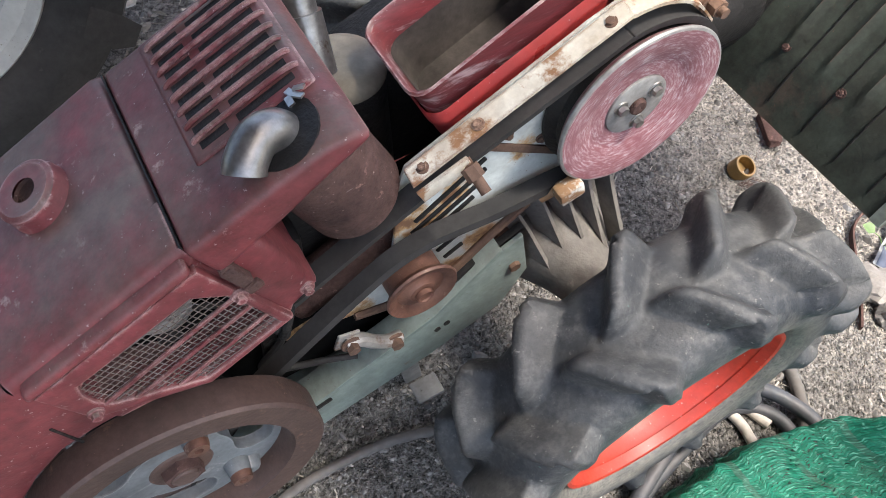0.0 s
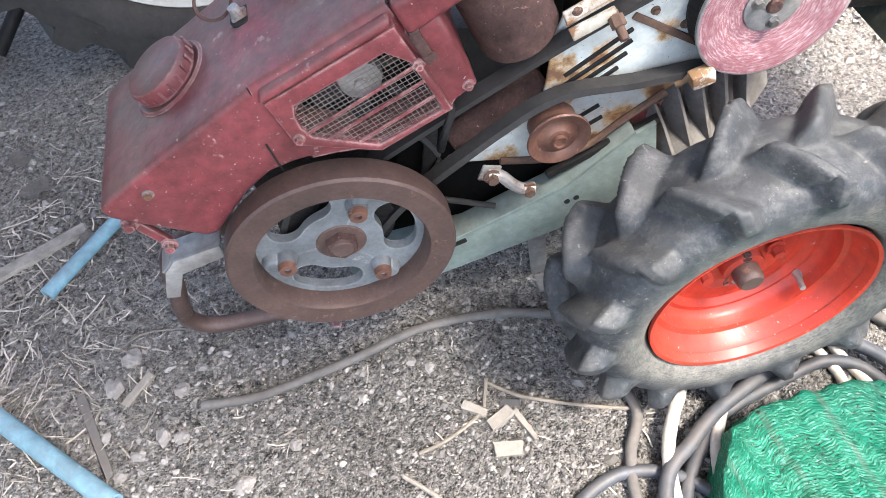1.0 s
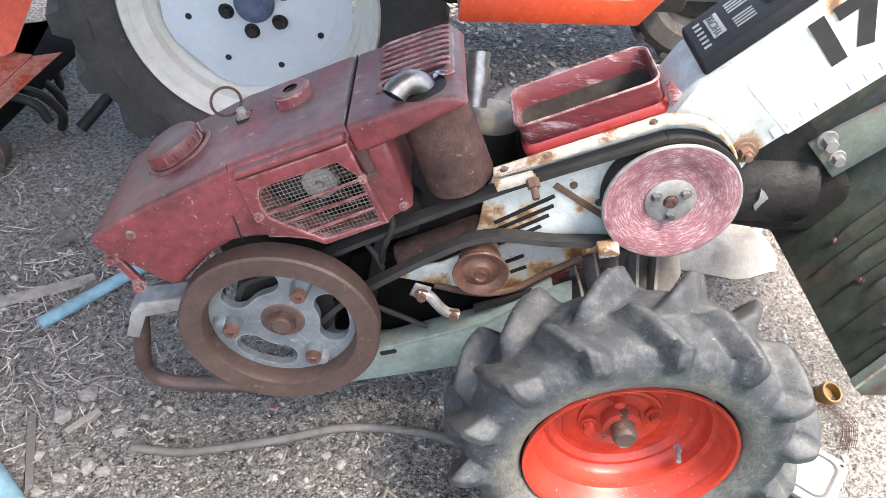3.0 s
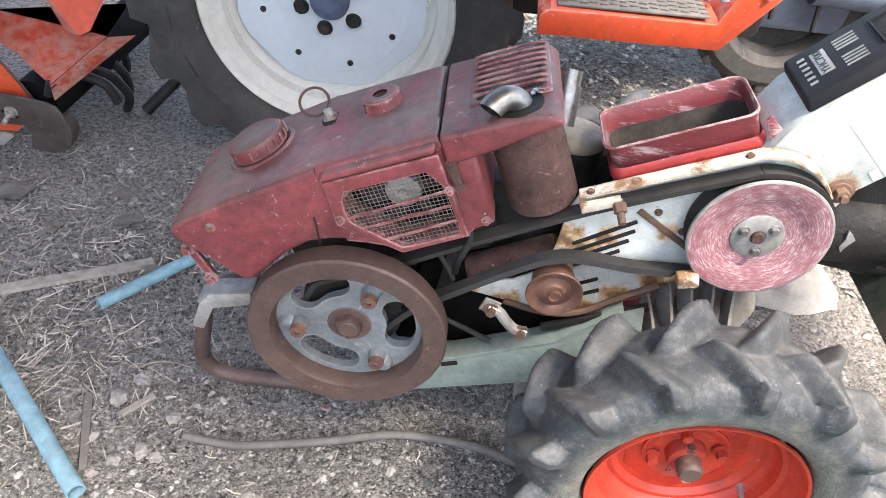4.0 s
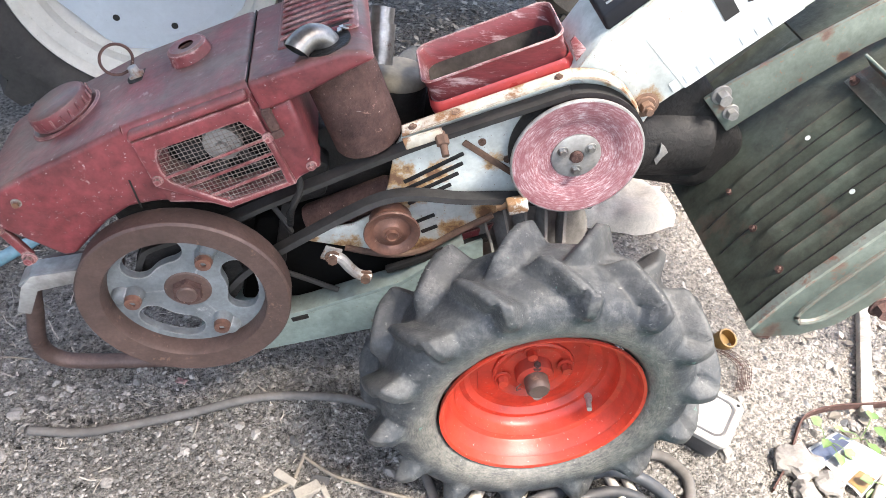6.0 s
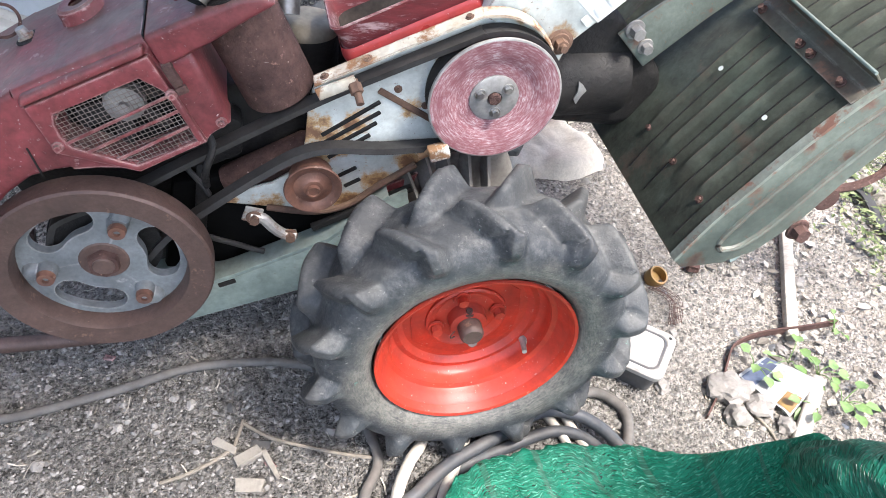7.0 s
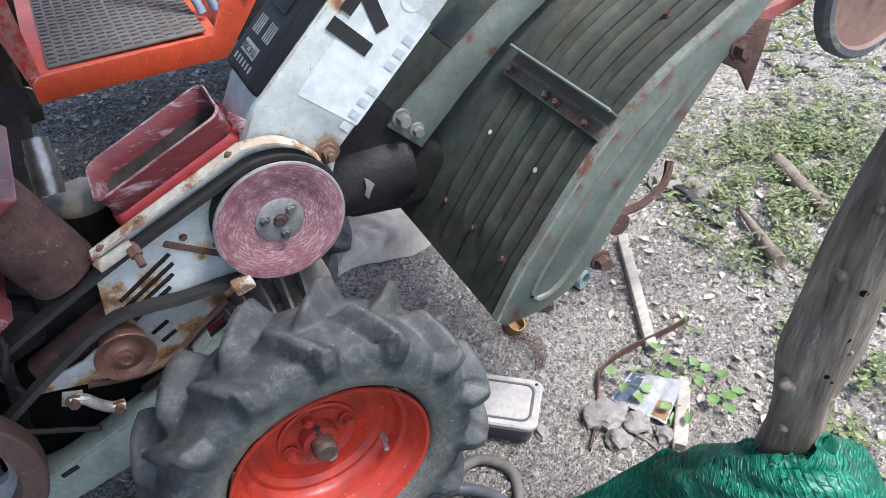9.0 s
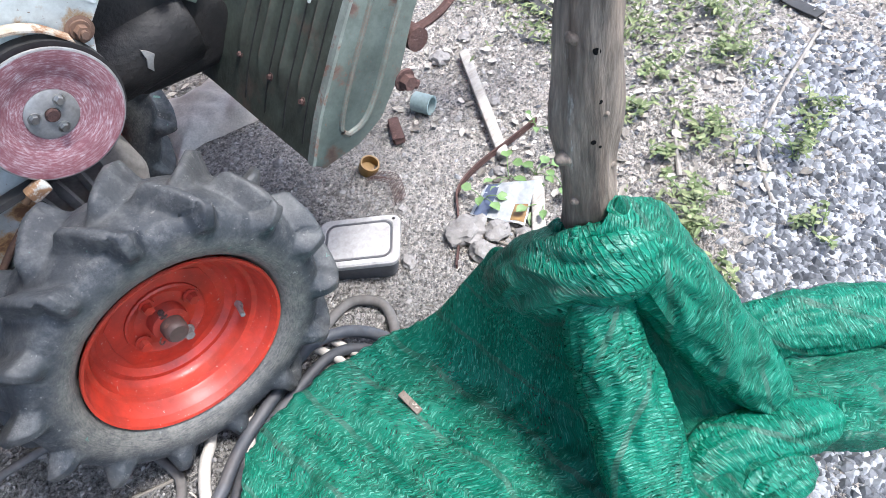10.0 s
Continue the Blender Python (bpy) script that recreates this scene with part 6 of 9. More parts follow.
        part("tread", lathe([(0.127, -0.0185), (0.140, -0.019), (0.1475, -0.011), (0.1475, 0.011), (0.140, 0.019), (0.127, 0.017)], c, 56), RUBBER, gw)
        part("hub_bolt", join(bolt((c[0], c[1] - 0.006, c[2]), (0, -1, 0), 0.010, 0.014), box((c[0], c[1] - 0.010, c[2] + 0.014), (0.014, 0.008, 0.02), bev=0.002)), RUST_HOT, gw)
        part("gauge_bar", sweep(spline([(c[0] - 0.02, y1 + 0.04, c[2]), (c[0] - 0.14, y1 + 0.035, c[2] - 0.03), (c[0] - 0.26, y1 + 0.03, c[2] - 0.04), (c[0] - 0.34, y1 + 0.03, c[2] + 0.0)], 5), [(-0.012, -0.012), (0.012, -0.012), (0.012, 0.012), (-0.012, 0.012)]), RED_BAR, tiller, "faded red square bar")
    part("ridger_blade", prism([(0.86, 0.80), (0.955, 0.775), (0.95, 0.72), (0.935, 0.640), (0.90, 0.69), (0.855, 0.715)], -0.10, -0.094, 0.001), RUST, tiller, "rust-brown ridger blade")
    part("tail_stem", rod((0.86, -0.07, 0.86), (0.92, -0.07, 0.74), 0.014, None, 14), RUST, tiller)


rotary()


RED_GLOSS = surf("glossy_red_paint", (0.40, 0.040, 0.035), (0.30, 0.040, 0.042), rough=0.28, scale=9, fine=90, bump=0.05, wear=(0.44, 0.30, 0.30), wear_amt=0.2, wear_scale=24, fine_mix=0.15, specks=(0.5, 0.42, 0.4), speck_amt=0.26)
TRAY_DIRT = surf("grimy_tray_inside", (0.105, 0.090, 0.078), (0.055, 0.046, 0.040), rough=0.85, scale=18, fine=120, bump=0.25, wear=(0.20, 0.06, 0.06), wear_amt=0.3, wear_scale=14, mottle=0.45)


def tray():
    sl = radians(24)
    d, u = Vector((math.cos(sl), 0, math.sin(sl))), Vector((-math.sin(sl), 0, math.cos(sl)))
    o = Vector((-0.188, 0.0, 0.672)) + u * 0.030
    rings = []

    def loop(t0, t1, y0, y1, h, r=0.02, n=5):
        pts = []
        for (cx, cy, a0) in ((t1 - r, y1 - r, 0), (t0 + r, y1 - r, 90), (t0 + r, y0 + r, 180), (t1 - r, y0 + r, 270)):
            for k in range(n):
                a = radians(a0 + 90 * k / (n - 1))
                p = o + d * (cx + r * math.cos(a)) + u * h
                pts.append((p.x, cy + r * math.sin(a), p.z))
        return pts
    hs = [(0.002, 0.224, 0.055, 0.172, 0.0015), (0.0, 0.226, 0.053, 0.174, -0.001), (0.002, 0.224, 0.055, 0.172, -0.004), (0.006, 0.222, 0.058, 0.169, -0.030), (0.004, 0.224, 0.060, 0.168, -0.034), (0.004, 0.224, 0.060, 0.168, -0.105),
          (0.007, 0.221, 0.063, 0.165, -0.102), (0.009, 0.219, 0.064, 0.163, -0.030), (0.005, 0.221, 0.058, 0.169, -0.002)]
    v = [p for h in hs for p in loop(*h)]
    n = 20
    f = []
    for i in range(len(hs)):
        j = (i + 1) % len(hs)
        for k in range(n):
            l = (k + 1) % n
            f.append((i * n + k, i * n + l, j * n + l, j * n + k))
    f.append(tuple(5 * n + k for k in range(n)))
    f.append(tuple(6 * n + k for k in reversed(range(n))))
    bm = mesh_bm(v, f)
    bmesh.ops.recalc_face_normals(bm, faces=bm.faces)
    tr = part("tool_tray", bm, RED_RAW, tiller, "open scraped red metal tool tray")
    shell = [p for h in ((0.003, 0.226, 0.051, 0.172, -0.036), (0.0, 0.229, 0.046, 0.174, -0.046), (0.0, 0.229, 0.047, 0.174, -0.054), (0.002, 0.227, 0.049, 0.173, -0.062), (0.001, 0.228, 0.045, 0.174, -0.074), (0.003, 0.226, 0.046, 0.172, -0.104)) for p in loop(*h)]
    part("tray_body", mesh_bm(shell, [(i * n + k, i * n + (k + 1) % n, (i + 1) * n + (k + 1) % n, (i + 1) * n + k) for i in range(5) for k in range(n)] + [tuple(5 * n + k for k in range(n))]), RED_GLOSS, tr, "glossy red lower body with a rolled bead", 60)
    lining = [p for h in ((0.0095, 0.2185, 0.0645, 0.1625, -0.034), (0.011, 0.217, 0.066, 0.161, -0.1005)) for p in loop(*h)]
    part("tray_lining", mesh_bm(lining, [(k, (k + 1) % n, n + (k + 1) % n, n + k) for k in range(n)] + [tuple(n + k for k in range(n))]), TRAY_DIRT, tr, "grimy grey-brown inside", 60)
    gus = [o + d * q + u * w for q, w in ((0.228, -0.010), (0.236, -0.004), (0.262, -0.062), (0.246, -0.082), (0.231, -0.080))]
    part("tray_bracket", prism([(q.x, q.z) for q in gus], 0.046, 0.050, 0.001), RED_RAW, tr, "dusty folded end bracket")
    part("tray_base", prism([(q.x, q.z) for q in (o - u * 0.106, o + d * 0.225 - u * 0.106, o + d * 0.225 - u * 0.14, o - u * 0.14)], 0.07, 0.16, 0.004), DARK_METAL, tr)


tray()


# ---- post ----
POST_WOOD = surf("barkless_post_wood", (0.34, 0.28, 0.22), (0.115, 0.085, 0.063), rough=0.7, scale=9, fine=70, bump=0.5, wear=(0.52, 0.48, 0.42), wear_amt=0.30, wear_scale=11, streak=(3, 3, 0.4), specks=(0.14, 0.11, 0.09), speck_amt=0.3, fine_mix=0.5, mottle=0.65)


def post():
    ctrl = [(0.512, -0.620, -0.12, 0.052), (0.518, -0.625, 0.15, 0.052), (0.522, -0.630, 0.36, 0.050), (0.521, -0.632, 0.46, 0.043), (0.516, -0.632, 0.56, 0.036), (0.511, -0.632, 0.65, 0.042), (0.514, -0.634, 0.74, 0.038),
            (0.520, -0.638, 0.86, 0.035), (0.530, -0.645, 1.00, 0.034), (0.535, -0.65, 1.3, 0.034), (0.54, -0.65, 2.7, 0.034)]
    path = spline([c[:3] for c in ctrl], 10)
    rad = spline([(c[3], 0, 0) for c in ctrl], 10)
    seg = 40
    v, f = [], []
    for i, p in enumerate(path):
        for k in range(seg):
            a = 2 * math.pi * k / seg
            d = Vector((math.cos(a), math.sin(a), 0))
            r = rad[i].x * (1 + 0.24 * noise.noise((d.x * 1.3, d.y * 1.3, p.z * 7)) + 0.06 * noise.noise((d.x * 5, d.y * 5, p.z * 9)))
            v.append(p + d * r)
    for i in range(len(path) - 1):
        f += [(i * seg + k, i * seg + (k + 1) % seg, (i + 1) * seg + (k + 1) % seg, (i + 1) * seg + k) for k in range(seg)]
    f.append(tuple((len(path) - 1) * seg + k for k in range(seg)))
    ob = thing("wooden_post", (0.515, -0.625, 0), "weathered grey-brown wooden post with knots and wormholes", "post")
    part("trunk", mesh_bm(v, f), POST_WOOD, ob, "weathered knotty trunk", 60)

    def stub(z, deg, ln, r):
        i = min(range(len(path)), key=lambda q: abs(path[q].z - z))
        d = Vector((math.cos(radians(deg)), math.sin(radians(deg)), 0.35)).normalized()
        p = path[i] + d * (rad[i].x - 0.014)
        part("knot", sweep(spline([p, p + d * (ln * 0.6), p + d * ln], 3), ring_section(r * 1.0, 12), scale=[2.2, 1.5, 1.1, 0.95, 0.8, 0.6, 0.25]), POST_WOOD, ob)
    for z, deg, ln, r in ((0.60, 180, 0.034, 0.010), (0.775, 188, 0.022, 0.010), (0.53, 20, 0.022, 0.010), (0.69, 10, 0.018, 0.009), (0.668, 262, 0.015, 0.005), (0.52, 195, 0.024, 0.008), (0.86, 200, 0.018, 0.007), (0.56, 305, 0.015, 0.006), (0.90, 262, 0.015, 0.005)):
        stub(z, deg, ln, r)
    for z, deg, r in ((0.768, 232, 0.0052), (0.705, 246, 0.0036), (0.640, 238, 0.0040), (0.632, 250, 0.0022)):
        i = min(range(len(path)), key=lambda q: abs(path[q].z - z))
        d = Vector((math.cos(radians(deg)), math.sin(radians(deg)), 0))
        p = path[i] + d * (rad[i].x * (1 + 0.24 * noise.noise((d.x * 1.3, d.y * 1.3, path[i].z * 7)) + 0.06 * noise.noise((d.x * 5, d.y * 5, path[i].z * 9))))
        # flush black plugs paint the shade inside the bored holes
        part("wormhole", rod(p - d * 0.010, p + d * 0.0004, r * 0.85, None, 14), VOID, ob)


post()


# ---- shade net ----
def net_material():
    m = bpy.data.materials.new("green_shade_net")
    m.use_nodes = True
    nt = m.node_tree
    N, L = nt.nodes.new, nt.links.new
    b = nt.nodes["Principled BSDF"]
    co = N("ShaderNodeTexCoord")

    def wave(sx, sy, sc, dist, det):
        mp = N("ShaderNodeMapping")
        mp.inputs["Scale"].default_value = (sx, sy, 1)
        L(co.outputs["UV"], mp.inputs[0])
        w = N("ShaderNodeTexNoise")
        w.inputs["Scale"].default_value, w.inputs["Detail"].default_value, w.inputs["Distortion"].default_value = sc, det, dist
        L(mp.outputs[0], w.inputs["Vector"])
        return w.outputs[0]

    def rng(src, a, c, lo=0.0, hi=1.0):
        r = N("ShaderNodeMapRange")
        for key, val in (("From Min", a), ("From Max", c), ("To Min", lo), ("To Max", hi)):
            r.inputs[key].default_value = val
        L(src, r.inputs["Value"])
        return r.outputs[0]

    def mix(f, a, c):
        x = N("ShaderNodeMix")
        x.data_type = "RGBA"
        L(f, x.inputs[0])
        for s_, val in ((x.inputs[6], a), (x.inputs[7], c)):
            if isinstance(val, tuple):
                s_.default_value = (*val, 1)
            else:
                L(val, s_)
        return x.outputs[2]
    tape = wave(110, 260, 1.0, 0.6, 3)
    knit_glint = wave(70, 230, 1.0, 0.5, 3)
    worn = wave(11, 14, 1.0, 0.5, 5)
    sep = N("ShaderNodeSeparateXYZ")
    L(co.outputs["UV"], sep.inputs[0])

    def op(kind, *xs):
        n = N("ShaderNodeMath")
        n.operation = kind
        for s_, val in zip(n.inputs, xs):
            if isinstance(val, (int, float)):
                s_.default_value = val
            else:
                L(val, s_)
        return n.outputs[0]
    band_at = op("FRACT", op("ADD", op("MULTIPLY", sep.outputs[0], 9.5), op("MULTIPLY", wave(5, 3, 1.0, 0, 2), 0.35)))
    band = rng(band_at, 0.885, 0.90)
    # flat tapes laid in rows, each a little different
    warp = N("ShaderNodeVectorMath")
    warp.operation = "MULTIPLY_ADD"
    jit = N("ShaderNodeCombineXYZ")
    L(wave(30, 30, 1.0, 0, 2), jit.inputs[0])
    L(wave(17, 23, 1.0, 0, 2), jit.inputs[1])
    L(jit.outputs[0], warp.inputs[0])
    warp.inputs[1].default_value = (0.012, 0.012, 0)
    L(co.outputs["UV"], warp.inputs[2])
    bk = N("ShaderNodeTexBrick")
    L(warp.outputs[0], bk.inputs["Vector"])
    for key, val in (("Scale", 1.0), ("Mortar Size", 0.0006), ("Mortar Smooth", 1.0), ("Brick Width", 0.019), ("Row Height", 0.0048), ("Bias", 0.0)):
        bk.inputs[key].default_value = val
    bk.inputs["Color1"].default_value, bk.inputs["Color2"].default_value, bk.inputs["Mortar"].default_value = (0.004, 0.145, 0.083, 1), (0.014, 0.30, 0.185, 1), (0.002, 0.075, 0.043, 1)
    col = mix(op("MULTIPLY", rng(tape, 0.58, 0.36), 0.5), bk.outputs["Color"], (0.001, 0.055, 0.030))
    col = mix(op("MULTIPLY", rng(worn, 0.40, 0.66), 0.45), col, (0.020, 0.34, 0.215))
    # pale flecks put the glints of the glossy tapes into the colour
    col = mix(op("MULTIPLY", op("MULTIPLY", rng(knit_glint, 0.56, 0.64), op("SUBTRACT", 1.0, bk.outputs["Fac"])), 0.55), col, (0.20, 0.64, 0.47))
    col = mix(op("MULTIPLY", op("MULTIPLY", band, rng(worn, 0.30, 0.62)), 0.5), col, (0.12, 0.16, 0.13))
    L(col, b.inputs["Base Color"])
    b.inputs["Roughness"].default_value = 0.30
    b.inputs["Transmission Weight"].default_value = 0.0
    bp = N("ShaderNodeBump")
    bp.inputs["Strength"].default_value, bp.inputs["Distance"].default_value = 0.85, 0.004
    L(op("ADD", op("ADD", tape, op("MULTIPLY", knit_glint, 0.6)), op("MULTIPLY", bk.outputs["Fac"], -0.35)), bp.inputs["Height"])
    L(bp.outputs[0], b.inputs["Normal"])
    tl = N("ShaderNodeBsdfTranslucent")
    L(col, tl.inputs[0])
    tr = N("ShaderNodeBsdfTransparent")
    mx, my = N("ShaderNodeMixShader"), N("ShaderNodeMixShader")
    mx.inputs[0].default_value = 0.38
    L(b.outputs[0], mx.inputs[1])
    L(tl.outputs[0], mx.inputs[2])
    hole = N("ShaderNodeMath")
    hole.operation = "MULTIPLY"
    L(rng(tape, 0.40, 0.33), hole.inputs[0])
    L(rng(wave(9, 9, 1.0, 0, 2), 0.42, 0.60), hole.inputs[1])
    L(hole.outputs[0], my.inputs[0])
    L(mx.outputs[0], my.inputs[1])
    L(tr.outputs[0], my.inputs[2])
    L(my.outputs[0], nt.nodes["Material Output"].inputs["Surface"])
    return m


NET = net_material()
HEM = surf("dark_green_hem", (0.006, 0.16, 0.09), (0.004, 0.09, 0.05), rough=0.45, scale=60, fine=300, bump=0.4)


def ridge(x, y, a, b, w, p=1.7):
    """A fold whose crest runs from a to b, each given as x, y, height."""
    dx, dy = b[0] - a[0], b[1] - a[1]
    t = min(1, max(0, ((x - a[0]) * dx + (y - a[1]) * dy) / (dx * dx + dy * dy)))
    d = math.hypot(x - a[0] - dx * t, y - a[1] - dy * t)
    return (a[2] + (b[2] - a[2]) * t) * math.exp(-(d / w) ** p)


FOLDS = (((0.00, -0.36, 0.06), (0.16, -0.335, 0.075), 0.06), ((0.16, -0.335, 0.075), (0.30, -0.365, 0.075), 0.055), ((0.30, -0.365, 0.075), (0.449, -0.515, 0.34), 0.055),
         ((0.449, -0.515, 0.34), (0.487, -0.600, 0.45), 0.065), ((0.487, -0.600, 0.45), (0.474, -0.652, 0.490), 0.050, 2.4), ((0.474, -0.652, 0.490), (0.526, -0.684, 0.53), 0.046, 2.4),
         ((0.526, -0.680, 0.53), (0.572, -0.735, 0.41), 0.055), ((0.572, -0.735, 0.41), (0.615, -0.765, 0.29), 0.050), ((0.615, -0.765, 0.29), (0.665, -0.810, 0.15), 0.050),
         ((0.480, -0.655, 0.46), (0.466, -0.705, 0.34), 0.050, 2.2), ((0.466, -0.705, 0.34), (0.440, -0.775, 0.23), 0.050, 2.2), ((0.440, -0.775, 0.23), (0.396, -0.850, 0.15), 0.050, 2.2), ((0.396, -0.850, 0.15), (0.340, -1.02, 0.10), 0.050, 2.2),
         ((0.565, -0.735, 0.34), (0.640, -0.850, 0.12), 0.044, 2.2),
         ((0.540, -0.905, 0.095), (0.640, -0.945, 0.095), 0.030), ((0.520, -1.00, 0.08), (0.440, -1.08, 0.08), 0.045),
         ((0.720, -0.765, 0.085), (0.850, -0.850, 0.115), 0.050), ((0.850, -0.850, 0.115), (0.955, -0.925, 0.115), 0.050), ((0.715, -0.900, 0.075), (0.840, -0.955, 0.075), 0.034), ((0.86, -0.93, 0.08), (0.90, -1.04, 0.06), 0.034),
         ((0.05, -0.45, 0.055), (0.02, -0.75, 0.07), 0.045), ((0.17, -0.47, 0.05), (0.13, -0.80, 0.075), 0.040), ((0.27, -0.56, 0.05), (0.20, -0.90, 0.08), 0.035))


def net_height(x, y):
    d = math.hypot(x - 0.525, y + 0.640)
    wx, wy = x + 0.016 * noise.noise((x * 6, y * 6, 1)), y + 0.016 * noise.noise((x * 6, y * 6, 6))
    hs = [0.47 * math.exp(-(d / 0.085) ** 2.0), 0.030] + [ridge(wx, wy, *q) for q in FOLDS]
    h = math.log(sum(math.exp(44 * q) for q in hs)) / 44
    ang = math.atan2(y + 0.64, x - 0.525)
    h += 0.006 * math.exp(-d / 0.22) * math.sin(19 * ang + 5 * noise.noise((x * 7, y * 7, 3)))
    h += 0.012 * noise.noise((x * 8, y * 8, 2)) + 0.016 * (0.45 - abs(noise.noise((x * 12 + 0.4 * y, y * 16, 5)))) + 0.008 * (0.4 - abs(noise.noise((x * 27, y * 24, 7)))) + 0.004 * noise.noise((x * 60, y * 60, 8))
    return max(h, 0.012)


def net_fold(ctrl, radii, seed, owner):
    """A gathered roll of cloth along a line, with wrinkles across and along it."""
    path, rad = spline(ctrl, 14), [q.x for q in spline([(r, 0, 0) for r in radii], 14)]
    k, seg = len(path), 64
    v, uv, along = [], [], 0.0
    for i, p in enumerate(path):
        t = (path[min(i + 1, k - 1)] - path[max(i - 1, 0)]).normalized()
        side = t.cross(Vector((0, 0, 1))).normalized()
        up = side.cross(t)
        along += (p - path[i - 1]).length if i else 0.0
        for j in range(seg + 1):
            a = 2 * math.pi * (j % seg) / seg
            ca, sa = math.cos(a), math.sin(a)
            r = rad[i] * (1 + 0.22 * noise.noise((ca * 1.1 + seed, sa * 1.1, along * 5)) + 0.16 * (0.4 - abs(noise.noise((ca * 2.4, sa * 2.4 + seed, along * 13)))) * 2 + 0.06 * noise.noise((ca * 5, sa * 5, along * 40 + seed)))
            q = p + side * (r * ca) + up * (r * sa * 0.9)
            q.z = max(q.z, ground_z(q.x, q.y) + 0.004)
            v.append(q)
            uv.append((rad[i] * 2 * math.pi * j / seg + 0.55 * along + 0.1 * seed, along + 0.02 * math.sin(a)))
    f = [(i * (seg + 1) + j, i * (seg + 1) + j + 1, (i + 1) * (seg + 1) + j + 1, (i + 1) * (seg + 1) + j) for i in range(k - 1) for j in range(seg)]
    me = bpy.data.meshes.new("fold")
    me.from_pydata(v, [], f)
    layer = me.uv_layers.new(name="UVMap")
    idx = np.zeros(len(me.loops), dtype=np.int32)
    me.loops.foreach_get("vertex_index", idx)
    layer.data.foreach_set("uv", np.array(uv, dtype=np.float32)[idx].ravel())
    me.materials.append(NET)
    me.polygons.foreach_set("use_smooth", [True] * len(me.polygons))
    ob = new("fold", me)
    ob.parent = owner
    ob.location = -HOME[owner]


def net():
    top = [(-0.115, -0.60), (-0.10, -0.44), (-0.065, -0.37), (-0.02, -0.322), (0.04, -0.308), (0.12, -0.305), (0.20, -0.312), (0.29, -0.338), (0.36, -0.395), (0.425, -0.468), (0.47, -0.525), (0.54, -0.560), (0.60, -0.600), (0.635, -0.64), (0.665, -0.68),
           (0.705, -0.72), (0.735, -0.755), (0.79, -0.80), (0.85, -0.84), (0.90, -0.87), (0.935, -0.91), (0.95, -0.97)]
    low = [(-0.14, -1.30), (-0.06, -1.34), (0.10, -1.36), (0.24, -1.36), (0.36, -1.32), (0.44, -1.22), (0.50, -1.08), (0.555, -0.985), (0.62, -0.955), (0.68, -0.975), (0.76, -1.05), (0.86, -1.09), (0.93, -1.05), (0.96, -1.02)]

    def resample(pts, n):
        p = spline([(*q, 0) for q in pts], 10)
        ln = [0.0]
        for i in range(1, len(p)):
            ln.append(ln[-1] + (p[i] - p[i - 1]).length)
        out, j = [], 0
        for k in range(n):
            s_ = ln[-1] * k / (n - 1)
            while j < len(ln) - 2 and ln[j + 1] < s_:
                j += 1
            out.append(p[j].lerp(p[j + 1], (s_ - ln[j]) / max(ln[j + 1] - ln[j], 1e-6)))
        return out
    n, m = 250, 150
    T, B = resample(top, n), resample(low, n)
    v, f = [], []
    for i in range(n):
        wob = 0.010 * noise.noise((i * 0.23, 0, 0)) + 0.006 * noise.noise((i * 0.9, 4, 0))
        for j in range(m):
            t = j / (m - 1)
            p = T[i].lerp(B[i], t + wob * (1 - t))
            edge = min(1, min(i, n - 1 - i) / 3, min(j, m - 1 - j) / 2)
            z = net_height(p.x, p.y)
            z = 0.005 + (z - 0.005) * edge + ground_z(p.x, p.y)
            v.append((p.x, p.y, z))
    # the weave follows the cloth: lengths along and across it
    grid = np.array(v).reshape(n, m, 3)
    du = np.cumsum(np.vstack([np.zeros((1, m)), np.linalg.norm(np.diff(grid, axis=0), axis=2)]), axis=0)
    dv = np.cumsum(np.hstack([np.zeros((n, 1)), np.linalg.norm(np.diff(grid, axis=1), axis=2)]), axis=1)
    u_mean = 0.6 * du + 0.4 * du[:, 40:41]
    uv = np.stack([u_mean + 0.12 * dv, dv - 0.2 * u_mean], -1).reshape(-1, 2).tolist()
    for i in range(n - 1):
        f += [(i * m + j, i * m + j + 1, (i + 1) * m + j + 1, (i + 1) * m + j) for j in range(m - 1)]
    me = bpy.data.meshes.new("shade_net")
    me.from_pydata(v, [], f)
    layer = me.uv_layers.new(name="UVMap")
    idx = np.zeros(len(me.loops), dtype=np.int32)
    me.loops.foreach_get("vertex_index", idx)
    layer.data.foreach_set("uv", np.array(uv, dtype=np.float32)[idx].ravel())
    me.materials.append(NET)
    me.polygons.foreach_set("use_smooth", [True] * len(me.polygons))
    net_ob = thing("shade_net", (0.3, -0.7, 0), "crumpled green woven shade net heaped round the post", "net")
    sheet = new("sheet", me)
    sheet.parent = net_ob
    sheet.location = -HOME[net_ob]
    hem = [Vector(v[i * m]) + Vector((0, 0, 0.003)) for i in range(0, n, 2)]
    part("hem", sweep(hem, ring_section(0.0035, 6)), HEM, net_ob, "rolled dark green hem")
